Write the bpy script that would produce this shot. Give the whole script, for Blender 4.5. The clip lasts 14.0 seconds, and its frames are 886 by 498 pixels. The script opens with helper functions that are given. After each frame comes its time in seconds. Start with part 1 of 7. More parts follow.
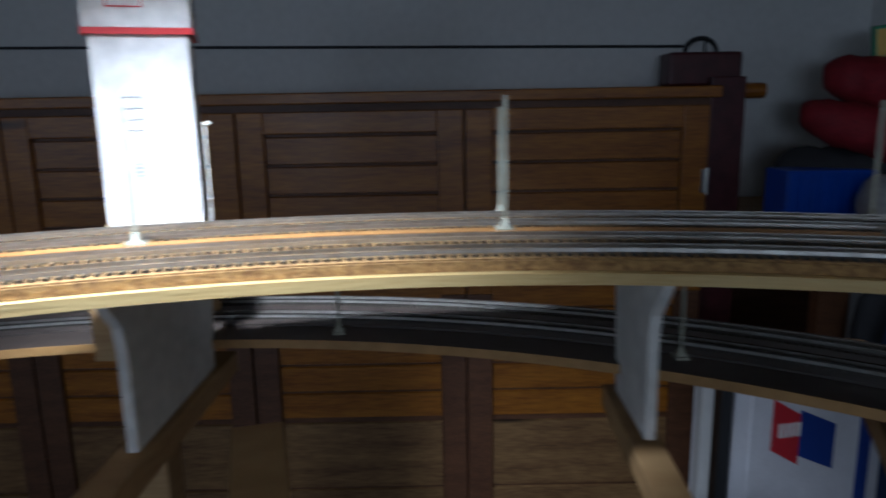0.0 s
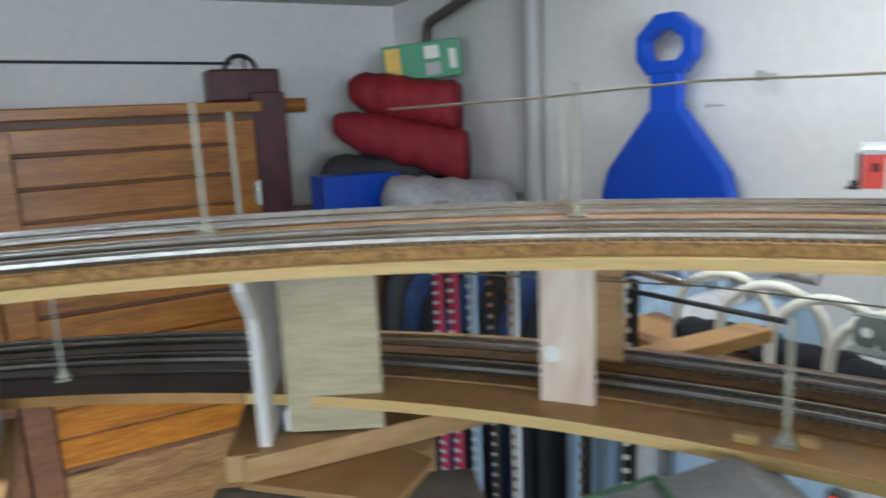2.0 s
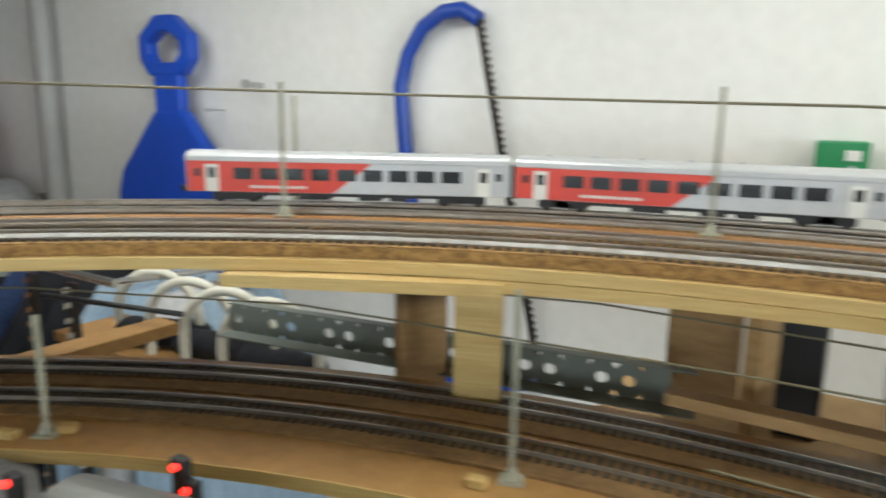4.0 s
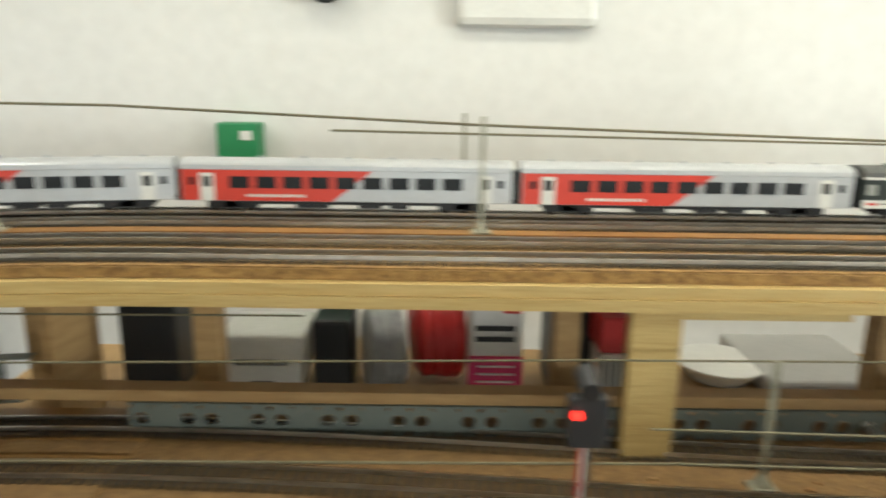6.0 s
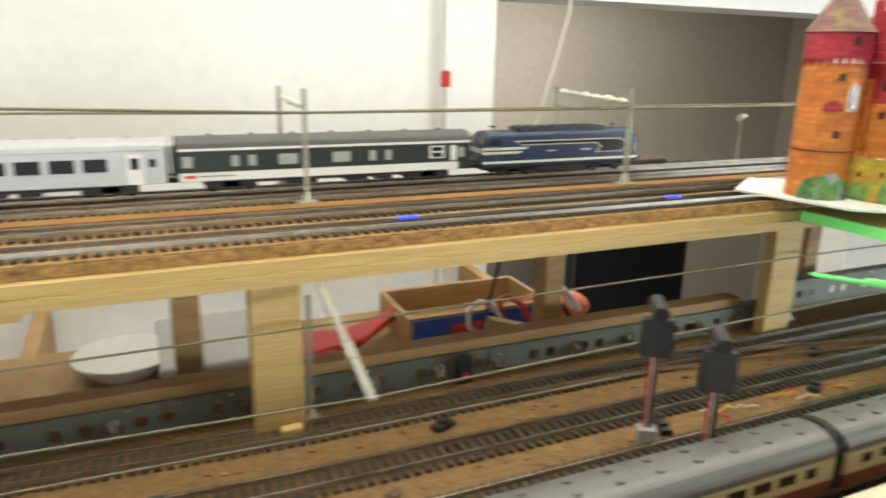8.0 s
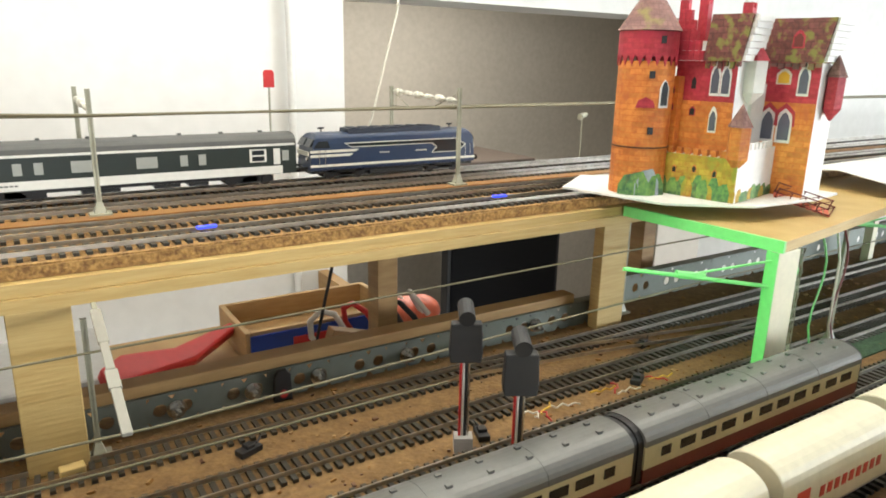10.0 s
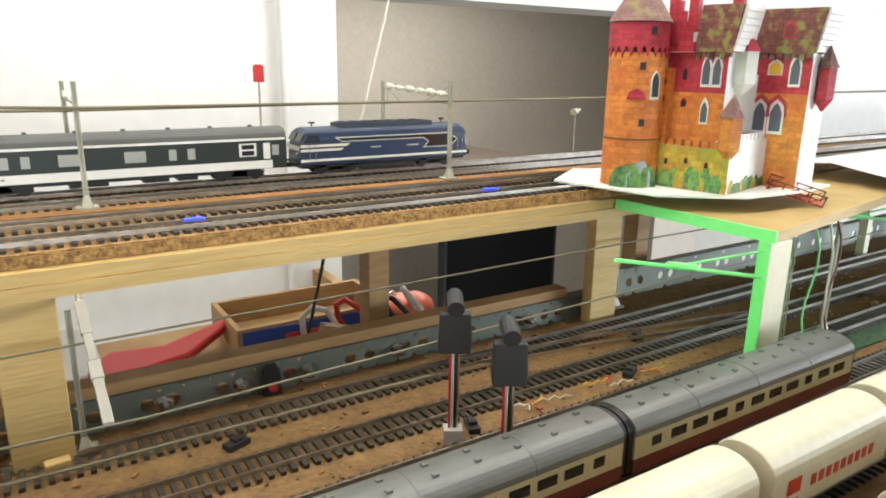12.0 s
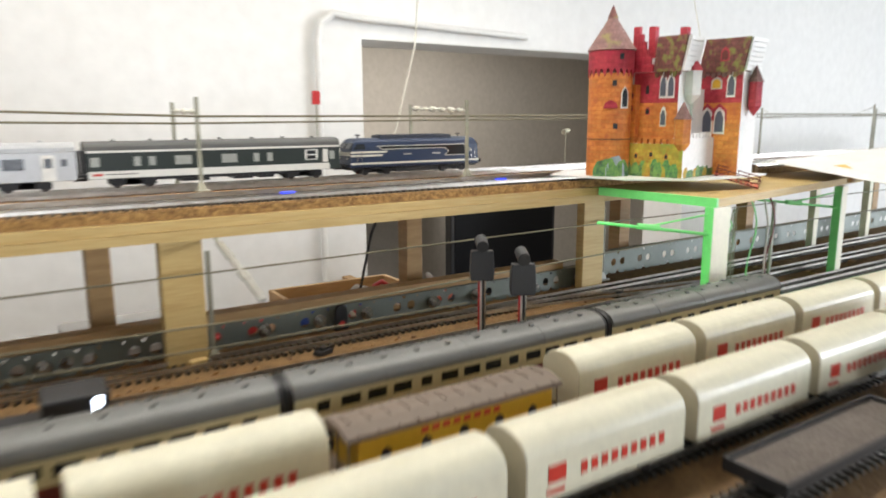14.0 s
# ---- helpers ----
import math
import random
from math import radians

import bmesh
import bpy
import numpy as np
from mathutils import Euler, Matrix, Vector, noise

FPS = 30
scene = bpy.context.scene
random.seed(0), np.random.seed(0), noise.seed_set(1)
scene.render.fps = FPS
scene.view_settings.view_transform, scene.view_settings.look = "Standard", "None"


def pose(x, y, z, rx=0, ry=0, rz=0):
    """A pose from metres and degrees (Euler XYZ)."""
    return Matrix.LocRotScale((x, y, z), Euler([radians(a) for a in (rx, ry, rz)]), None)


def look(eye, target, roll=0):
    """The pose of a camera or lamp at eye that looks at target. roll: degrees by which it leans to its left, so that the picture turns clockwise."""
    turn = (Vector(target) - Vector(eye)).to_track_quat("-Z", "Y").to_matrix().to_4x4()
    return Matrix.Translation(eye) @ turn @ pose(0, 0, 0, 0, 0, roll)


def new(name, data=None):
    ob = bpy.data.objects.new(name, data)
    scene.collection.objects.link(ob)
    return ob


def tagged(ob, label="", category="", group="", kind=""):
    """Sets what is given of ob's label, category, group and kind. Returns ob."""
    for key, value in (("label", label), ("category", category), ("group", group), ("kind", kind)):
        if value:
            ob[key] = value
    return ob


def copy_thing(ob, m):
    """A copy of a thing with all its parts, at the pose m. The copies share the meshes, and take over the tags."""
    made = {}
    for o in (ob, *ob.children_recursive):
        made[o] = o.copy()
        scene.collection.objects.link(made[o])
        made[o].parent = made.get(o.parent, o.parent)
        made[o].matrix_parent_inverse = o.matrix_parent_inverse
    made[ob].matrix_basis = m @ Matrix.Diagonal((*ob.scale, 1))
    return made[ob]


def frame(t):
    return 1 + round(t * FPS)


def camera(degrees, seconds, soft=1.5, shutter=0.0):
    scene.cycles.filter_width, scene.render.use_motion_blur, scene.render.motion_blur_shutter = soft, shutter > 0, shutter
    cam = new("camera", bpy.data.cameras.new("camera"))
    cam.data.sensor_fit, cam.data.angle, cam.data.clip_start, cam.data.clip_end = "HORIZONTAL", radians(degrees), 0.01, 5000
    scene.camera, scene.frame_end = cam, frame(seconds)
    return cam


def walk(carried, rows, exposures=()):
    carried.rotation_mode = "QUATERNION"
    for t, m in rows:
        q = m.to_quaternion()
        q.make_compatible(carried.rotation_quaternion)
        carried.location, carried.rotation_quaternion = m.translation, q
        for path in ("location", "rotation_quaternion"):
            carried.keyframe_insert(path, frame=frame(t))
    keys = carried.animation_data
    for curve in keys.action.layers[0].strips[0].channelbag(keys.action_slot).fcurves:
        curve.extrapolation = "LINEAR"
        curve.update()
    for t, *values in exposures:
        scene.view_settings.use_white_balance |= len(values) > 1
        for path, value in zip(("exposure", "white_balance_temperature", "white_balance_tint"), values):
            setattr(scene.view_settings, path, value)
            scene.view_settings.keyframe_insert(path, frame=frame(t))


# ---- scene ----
cam = camera(65.2, 14.0, 1.8, 0.7)
PATH = [
    (0.0, pose(-0.5200, -0.3900, 1.2320, 78.4, 1.0, 89.8)),
    (0.5, pose(-0.5156, -0.3273, 1.2295, 78.1, 1.7, 83.5)),
    (1.0, pose(-0.5029, -0.2621, 1.2271, 78.2, 1.9, 75.7)),
    (1.5, pose(-0.4739, -0.2116, 1.2276, 78.6, 2.1, 68.2)),
    (2.0, pose(-0.4421, -0.1568, 1.2217, 78.8, 2.6, 60.8)),
    (2.5, pose(-0.4024, -0.0989, 1.2129, 78.6, 1.9, 54.7)),
    (3.0, pose(-0.3514, -0.0485, 1.2158, 78.5, 0.8, 48.3)),
    (3.5, pose(-0.3010, -0.0107, 1.2178, 78.9, -0.4, 39.9)),
    (6.0, pose(0.0000, 0.0000, 1.2500, 76.3, -0.7, 0.2)),
    (6.5, pose(0.0868, 0.0099, 1.2481, 75.7, -0.6, -6.8)),
    (7.0, pose(0.1717, 0.0087, 1.2488, 75.1, -1.4, -13.3)),
    (7.5, pose(0.2567, 0.0074, 1.2506, 74.8, -1.0, -18.3)),
    (8.0, pose(0.3305, -0.0037, 1.2525, 74.2, -1.2, -23.6)),
    (8.5, pose(0.3701, -0.0068, 1.2543, 74.2, -1.5, -27.9)),
    (9.0, pose(0.3949, -0.0093, 1.2525, 74.3, -1.6, -31.6)),
    (11.5, pose(0.3974, -0.0118, 1.2432, 75.0, -1.0, -32.5)),
    (12.0, pose(0.4024, -0.0130, 1.2407, 74.9, -0.9, -32.5)),
    (12.5, pose(0.4042, -0.0118, 1.2388, 74.7, -1.3, -32.3)),
    (13.0, pose(0.4036, -0.0074, 1.2308, 74.6, -1.3, -31.6)),
    (13.5, pose(0.3670, -0.0533, 1.2345, 75.4, 0.9, -33.3)),
    (14.0, pose(0.2827, -0.1488, 1.2035, 79.3, 0.2, -33.0)),
]
EXPO = [(0.0, -2.5, 5000, 9), (0.5, -1.15, 5300, 11), (1.0, -0.34, 5400, 9), (1.5, -0.05, 5500, 8), (2.0, 0.02, 5600, 6), (3.7, -0.15, 6100, 4),
        (6.0, -0.20, 6600, 2), (9.0, -0.03, 6500, 7), (12.5, 0.05, 6250, 10), (14.0, -0.20, 6250, 12)]
walk(cam, PATH, EXPO)

# ---- light ----
world = bpy.data.worlds.new("world")
scene.world = world
world.use_nodes = True
wn = world.node_tree.nodes
sky = wn.new("ShaderNodeTexSky")
sky.sky_type, sky.sun_disc = "NISHITA", False
sky.sun_elevation, sky.sun_rotation = radians(35), radians(60)
world.node_tree.links.new(sky.outputs["Color"], wn["Background"].inputs["Color"])
wn["Background"].inputs["Strength"].default_value = 0.1


def area(name, eye, target, sx, sy, watts, colour):
    data = bpy.data.lights.new(name, "AREA")
    data.shape, data.size, data.size_y, data.energy, data.color = "RECTANGLE", sx, sy, watts, colour
    ob = new(name, data)
    ob.matrix_world = look(eye, target)
    return ob


area("unseen_window_light", (3.20, -1.2, 1.22), (0.0, 0.5, 1.3), 1.35, 0.44, 82, (0.92, 0.97, 1.0))
# fill added from the south to brighten front faces and the under-deck
area("unseen_window_light", (-0.1, -2.52, 1.20), (-0.3, 0.5, 1.10), 1.5, 0.44, 18, (0.92, 0.96, 1.0))
# unseen fills under the ceiling, added to brighten walls, yard and shelf goods
area("ceiling_fill_light", (0.65, 0.34, 1.575), (0.65, 0.40, 0.0), 1.5, 0.10, 6.2, (1.0, 0.95, 0.84))
area("ceiling_fill_light", (0.35, 0.68, 1.575), (0.35, 0.62, 0.0), 1.6, 0.10, 3.6, (1.0, 0.95, 0.84))
area("ceiling_fill_light", (-0.95, 0.40, 1.575), (-0.95, 0.60, 0.0), 1.0, 0.10, 6, (1.0, 0.97, 0.92))
# unseen fill added so that the taupe passage is bright enough
area("passage_fill_light", (1.35, 1.45, 1.575), (1.35, 1.45, 0.0), 0.5, 0.1, 10, (1.0, 0.95, 0.86))
# a clamp lamp behind the viewer throws a tight beam on the bend
spot = bpy.data.lights.new("clamp_lamp_light", "SPOT")
spot.energy, spot.spot_size, spot.spot_blend, spot.shadow_soft_size, spot.color = 420, radians(62), 1.0, 0.04, (1.0, 0.98, 0.95)
ob = new("clamp_lamp_light", spot)
ob.matrix_world = look((-0.80, -0.70, 1.58), (-1.08, -0.58, 1.13))
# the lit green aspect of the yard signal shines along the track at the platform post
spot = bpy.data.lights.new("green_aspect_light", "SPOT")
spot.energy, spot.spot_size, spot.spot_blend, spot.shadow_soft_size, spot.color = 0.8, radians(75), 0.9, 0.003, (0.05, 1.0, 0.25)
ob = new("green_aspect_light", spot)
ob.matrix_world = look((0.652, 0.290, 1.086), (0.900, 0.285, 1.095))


# ---- materials ----
def material(name, base, rough=0.6, metal=0.0, dark=None, scale=8.0, stretch=(1, 1, 1), fine=60.0, bump=0.15, mix=0.5, spec=0.5, coat=0.0, knots=0.0, courses=None, patch=None):
    m = bpy.data.materials.new(name)
    m.use_nodes = True
    nt = m.node_tree
    n, l = nt.nodes, nt.links
    b = n["Principled BSDF"]
    b.inputs["Roughness"].default_value, b.inputs["Metallic"].default_value = rough, metal
    b.inputs["Specular IOR Level"].default_value = spec
    b.inputs["Coat Weight"].default_value = coat
    if dark is None:
        dark = tuple(c * 0.72 for c in base)
    co = n.new("ShaderNodeTexCoord")
    mp = n.new("ShaderNodeMapping")
    mp.inputs["Scale"].default_value = stretch
    oi = n.new("ShaderNodeObjectInfo")
    sc = n.new("ShaderNodeVectorMath")
    sc.operation = "SCALE"
    sc.inputs[0].default_value = (3.1, 7.3, 5.7)
    l.new(oi.outputs["Random"], sc.inputs["Scale"])
    l.new(sc.outputs["Vector"], mp.inputs["Location"])
    l.new(co.outputs["Object"], mp.inputs["Vector"])
    a = n.new("ShaderNodeTexNoise")
    a.inputs["Scale"].default_value, a.inputs["Detail"].default_value = scale, 5
    f = n.new("ShaderNodeTexNoise")
    f.inputs["Scale"].default_value, f.inputs["Detail"].default_value = fine, 4
    l.new(mp.outputs["Vector"], a.inputs["Vector"])
    l.new(mp.outputs["Vector"], f.inputs["Vector"])
    ad = n.new("ShaderNodeMath")
    ad.operation = "ADD"
    l.new(a.outputs["Fac"], ad.inputs[0])
    l.new(f.outputs["Fac"], ad.inputs[1])
    ramp = n.new("ShaderNodeMapRange")
    ramp.inputs["From Min"].default_value, ramp.inputs["From Max"].default_value = 1.0 - mix * 0.5, 1.0 + mix * 0.5
    l.new(ad.outputs[0], ramp.inputs["Value"])
    mx = n.new("ShaderNodeMix")
    mx.data_type = "RGBA"
    mx.inputs[6].default_value, mx.inputs[7].default_value = (*dark, 1), (*base, 1)
    l.new(ramp.outputs[0], mx.inputs[0])
    colour = mx.outputs[2]
    if knots:
        vo = n.new("ShaderNodeTexVoronoi")
        vo.inputs["Scale"].default_value = knots
        l.new(mp.outputs["Vector"], vo.inputs["Vector"])
        kr = n.new("ShaderNodeMapRange")
        kr.inputs["From Min"].default_value, kr.inputs["From Max"].default_value = 0.05, 0.16
        l.new(vo.outputs["Distance"], kr.inputs["Value"])
        kx = n.new("ShaderNodeMix")
        kx.data_type = "RGBA"
        kx.inputs[6].default_value = (*(c * 0.22 for c in dark), 1)
        l.new(kr.outputs[0], kx.inputs[0])
        l.new(colour, kx.inputs[7])
        colour = kx.outputs[2]
    if courses:
        sx = n.new("ShaderNodeSeparateXYZ")
        cb = n.new("ShaderNodeCombineXYZ")
        br = n.new("ShaderNodeTexBrick")
        l.new(co.outputs["Object"], sx.inputs[0])
        hs = n.new("ShaderNodeMath")
        hs.operation = "SUBTRACT"
        l.new(sx.outputs["X"], hs.inputs[0])
        l.new(sx.outputs["Y"], hs.inputs[1])
        l.new(hs.outputs[0], cb.inputs["X"])
        l.new(sx.outputs["Z"], cb.inputs["Y"])
        l.new(cb.outputs[0], br.inputs["Vector"])
        br.inputs["Scale"].default_value = 1.0
        br.inputs["Brick Width"].default_value, br.inputs["Row Height"].default_value = courses[0], courses[1]
        br.inputs["Mortar Size"].default_value = courses[1] * 0.09
        br.inputs["Mortar Smooth"].default_value = 0.3
        br.inputs["Color1"].default_value, br.inputs["Color2"].default_value = (1, 1, 1, 1), (0.66, 0.60, 0.55, 1)
        br.inputs["Mortar"].default_value = courses[2]
        ml = n.new("ShaderNodeMix")
        ml.data_type, ml.blend_type = "RGBA", "MULTIPLY"
        ml.inputs[0].default_value = 0.85
        l.new(colour, ml.inputs[6])
        l.new(br.outputs["Color"], ml.inputs[7])
        colour = ml.outputs[2]
    if patch:
        pn = n.new("ShaderNodeTexNoise")
        pn.inputs["Scale"].default_value, pn.inputs["Detail"].default_value = patch[1], 3
        l.new(mp.outputs["Vector"], pn.inputs["Vector"])
        pr = n.new("ShaderNodeMapRange")
        pr.inputs["From Min"].default_value, pr.inputs["From Max"].default_value = patch[2], patch[2] + 0.12
        pr.inputs["To Max"].default_value = 0.8
        l.new(pn.outputs["Fac"], pr.inputs["Value"])
        px_ = n.new("ShaderNodeMix")
        px_.data_type = "RGBA"
        px_.inputs[7].default_value = (*patch[0], 1)
        l.new(pr.outputs[0], px_.inputs[0])
        l.new(colour, px_.inputs[6])
        colour = px_.outputs[2]
    l.new(colour, b.inputs["Base Color"])
    bp = n.new("ShaderNodeBump")
    bp.inputs["Strength"].default_value, bp.inputs["Distance"].default_value = bump, 0.002
    l.new(f.outputs["Fac"], bp.inputs["Height"])
    l.new(bp.outputs["Normal"], b.inputs["Normal"])
    return m


def glow(name, colour, strength):
    m = bpy.data.materials.new(name)
    m.use_nodes = True
    b = m.node_tree.nodes["Principled BSDF"]
    b.inputs["Base Color"].default_value = (*colour, 1)
    b.inputs["Emission Color"].default_value = (*colour, 1)
    b.inputs["Emission Strength"].default_value = strength
    return m


WHITEWALL = material("white_plaster", (0.80, 0.79, 0.76), 0.75, dark=(0.68, 0.67, 0.64), scale=1.6, fine=40, bump=0.04, mix=0.9)
TAUPE = material("taupe_paint", (0.46, 0.42, 0.36), 0.8, dark=(0.40, 0.365, 0.31), scale=2, fine=60)
CEIL = material("ceiling_paint", (0.7, 0.69, 0.66), 0.8, scale=2)
CONCRETE = material("concrete_floor", (0.28, 0.27, 0.25), 0.8, scale=3)
PINE = material("oiled_pine", (0.42, 0.165, 0.014), 0.36, dark=(0.16, 0.050, 0.005), scale=5, stretch=(1, 0.6, 6), fine=30, mix=0.7, bump=0.1, knots=1.6)
PINE_PALE = material("pale_pine", (0.46, 0.30, 0.13), 0.6, dark=(0.29, 0.16, 0.06), scale=4, stretch=(1, 0.5, 5), fine=40, mix=0.8, knots=1.4)
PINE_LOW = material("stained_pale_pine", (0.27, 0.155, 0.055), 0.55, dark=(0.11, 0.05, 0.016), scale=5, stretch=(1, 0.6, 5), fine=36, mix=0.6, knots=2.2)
PLY = material("birch_plywood", (0.58, 0.43, 0.18), 0.55, dark=(0.44, 0.29, 0.095), scale=10, stretch=(0.6, 0.6, 8), fine=60, mix=0.8)
CORKBED = material("flaky_golden_chipboard", (0.40, 0.235, 0.075), 0.85, dark=(0.15, 0.075, 0.022), scale=160, fine=420, mix=0.45, bump=0.6)
CHIP = material("chipboard", (0.27, 0.16, 0.059), 0.85, dark=(0.13, 0.069, 0.023), scale=90, fine=260, mix=0.8, bump=0.5)
SLEEPER = material("black_plastic_sleepers", (0.045, 0.038, 0.026), 0.55, scale=30, fine=200)
RAILM = material("nickel_silver_rail", (0.74, 0.72, 0.67), 0.30, metal=1.0, dark=(0.52, 0.48, 0.42), scale=20, fine=100, bump=0.03)
BALLAST = material("olive_track_bed", (0.16, 0.13, 0.07), 0.9, dark=(0.07, 0.055, 0.03), scale=60, fine=300, mix=0.9, bump=0.5)
WHITEPAINT = material("white_painted_board", (0.74, 0.72, 0.68), 0.6, scale=6, fine=60)
PINKPLY = material("pale_pinkish_plywood", (0.68, 0.58, 0.48), 0.6, dark=(0.45, 0.34, 0.25), scale=12, stretch=(1, 1, 0.2), fine=90)
DARKPLY = material("brown_stained_plywood", (0.44, 0.25, 0.085), 0.42, dark=(0.27, 0.145, 0.045), scale=12, fine=90, mix=0.8)
GREYBROWNPLY = material("dark_grey_brown_plywood", (0.075, 0.055, 0.042), 0.5, dark=(0.035, 0.027, 0.022), scale=14, fine=110, mix=0.8)
MAST = material("grey_painted_mast", (0.40, 0.39, 0.30), 0.45, dark=(0.25, 0.245, 0.185), scale=40)
# ---- more materials ----
def flat(name, base, rough=0.5, metal=0.0, **k):
    return material(name, base, rough, metal, dark=tuple(c * 0.82 for c in base), scale=25, fine=180, bump=0.06, mix=0.9, **k)


BLUE_LOCO = flat("loco_blue_lacquer", (0.018, 0.034, 0.078), 0.32)
NAVY = flat("loco_roof_navy", (0.014, 0.020, 0.036), 0.45)
CREAM = flat("cream_stripe", (0.70, 0.68, 0.58), 0.4)
BLACKP = flat("black_plastic", (0.012, 0.012, 0.013), 0.45)
DARKGLASS = flat("dark_window_glass", (0.02, 0.022, 0.025), 0.12)
GREEN_COACH = flat("coach_dark_green", (0.013, 0.021, 0.017), 0.38)
ROOFGREY = flat("coach_roof_grey", (0.10, 0.10, 0.095), 0.6)
COACHWHITE = flat("coach_white_band", (0.72, 0.71, 0.66), 0.4)
SILVER = flat("silver_coach_paint", (0.50, 0.51, 0.52), 0.35, 0.25)
REDCOACH = flat("signal_red_paint", (0.62, 0.05, 0.03), 0.38)
WINPALE = flat("pale_window_blind", (0.34, 0.35, 0.32), 0.3)
GIRDER = flat("grey_green_steel", (0.20, 0.225, 0.20), 0.5, 0.2)
SIGBLACK = flat("signal_housing_black", (0.02, 0.02, 0.022), 0.5)
SCREENBLACK = flat("black_screen", (0.004, 0.004, 0.005), 0.3, spec=0.15)
CHROME = flat("bright_metal", (0.62, 0.61, 0.58), 0.25, 1.0)
WHITEPLASTIC = flat("white_plastic", (0.75, 0.74, 0.70), 0.4)
REDPLASTIC = flat("red_plastic", (0.55, 0.03, 0.03), 0.4)
# green signal light put into the colour; also serves one wire
GREENCAST_AND_WIRE = flat("green_cast_and_wire", (0.26, 0.74, 0.26), 0.5)
WAGONWHITE = flat("ivory_wagon_plastic", (0.78, 0.74, 0.56), 0.42)
WAGONEND = flat("wagon_end_beige", (0.55, 0.50, 0.36), 0.5)
YELLOWW = flat("yellow_wagon_paint", (0.72, 0.45, 0.03), 0.45)
BROWNROOF = flat("brown_wagon_roof", (0.20, 0.15, 0.11), 0.6)
BUFF = flat("buff_coach_paint", (0.62, 0.56, 0.33), 0.42)
MAROON = flat("maroon_coach_paint", (0.16, 0.03, 0.025), 0.42)
TINROOF = flat("tin_grey_roof", (0.165, 0.165, 0.155), 0.42, 0.3)
WHITECARD = flat("white_card", (0.82, 0.81, 0.78), 0.7)
ORANGEBRICK = material("printed_orange_stone", (0.80, 0.33, 0.07), 0.6, dark=(0.60, 0.17, 0.03), scale=45, fine=260, mix=0.6, courses=(0.012, 0.0048, (0.80, 0.62, 0.5, 1)), patch=((0.46, 0.11, 0.03), 130, 0.57))
REDBRICK = material("printed_red_brick", (0.58, 0.055, 0.075), 0.6, dark=(0.36, 0.018, 0.04), scale=60, fine=300, mix=0.6, courses=(0.011, 0.0042, (0.75, 0.6, 0.7, 1)), patch=((0.42, 0.02, 0.05), 80, 0.55))
MOSSROOF = material("printed_mossy_tiles", (0.26, 0.085, 0.075), 0.7, dark=(0.15, 0.055, 0.05), scale=120, fine=300, mix=0.5, courses=(0.008, 0.0052, (0.55, 0.5, 0.5, 1)), patch=((0.22, 0.25, 0.05), 120, 0.50))
SLATE = material("printed_brown_slate", (0.30, 0.16, 0.14), 0.7, dark=(0.18, 0.09, 0.085), scale=140, fine=300, mix=0.6, courses=(0.006, 0.0045, (0.6, 0.55, 0.55, 1)), patch=((0.24, 0.21, 0.06), 60, 0.58))
BUSHES = material("printed_bushes", (0.20, 0.36, 0.09), 0.7, dark=(0.045, 0.13, 0.06), scale=60, fine=260, mix=0.5, patch=((0.10, 0.035, 0.045), 70, 0.58))
YELLOWSTONE = material("printed_mossy_wall", (0.60, 0.46, 0.06), 0.7, dark=(0.46, 0.20, 0.03), scale=60, fine=300, mix=0.6, courses=(0.010, 0.005, (0.7, 0.7, 0.5, 1)), patch=((0.26, 0.30, 0.04), 55, 0.53))
GREYROCK = material("printed_grey_rock", (0.36, 0.40, 0.48), 0.7, scale=120)
BLUEPLASTIC = flat("cobalt_blue_plastic", (0.012, 0.075, 0.52), 0.35)
BLUESTEEL = flat("blue_lacquered_steel", (0.015, 0.06, 0.36), 0.35)
SAWBLADE = flat("dark_saw_steel", (0.06, 0.05, 0.045), 0.5, 0.6)
REDFABRIC = material("red_nylon_fabric", (0.30, 0.012, 0.022), 0.75, dark=(0.14, 0.005, 0.010), scale=14, fine=120, bump=0.4, mix=0.8)
DARKFABRIC = material("charcoal_fabric", (0.045, 0.045, 0.05), 0.85, scale=20, fine=160, bump=0.4)
CLEARBAG = material("translucent_white_bag", (0.42, 0.42, 0.41), 0.35, dark=(0.24, 0.24, 0.25), scale=22, fine=90, bump=0.8, mix=0.7)
LEATHER = material("burgundy_leather", (0.085, 0.018, 0.022), 0.4, dark=(0.04, 0.008, 0.01), scale=30, fine=220, bump=0.25)
GREENPRINT = flat("green_printed_carton", (0.03, 0.26, 0.10), 0.45)
PIPEBROWN = flat("brown_painted_pipe", (0.10, 0.075, 0.06), 0.5)
PIPEGREY = flat("grey_pipe", (0.42, 0.41, 0.39), 0.5)
WIRE = flat("aged_wire", (0.17, 0.15, 0.09), 0.5, 0.3)
CABLEBLACK = flat("black_cable", (0.015, 0.015, 0.016), 0.5)
LILACWHITE = flat("white_carton", (0.68, 0.67, 0.70), 0.55)
INKBLUE = flat("printed_blue_field", (0.02, 0.05, 0.26), 0.5)
INKRED = flat("printed_red_field", (0.50, 0.025, 0.035), 0.5)
MAGENTA = flat("magenta_label", (0.62, 0.015, 0.12), 0.45)
TEXTURED = material("coarse_grey_brown_carpet", (0.20, 0.17, 0.145), 0.95, dark=(0.11, 0.09, 0.075), scale=60, fine=320, bump=0.8, mix=0.9)
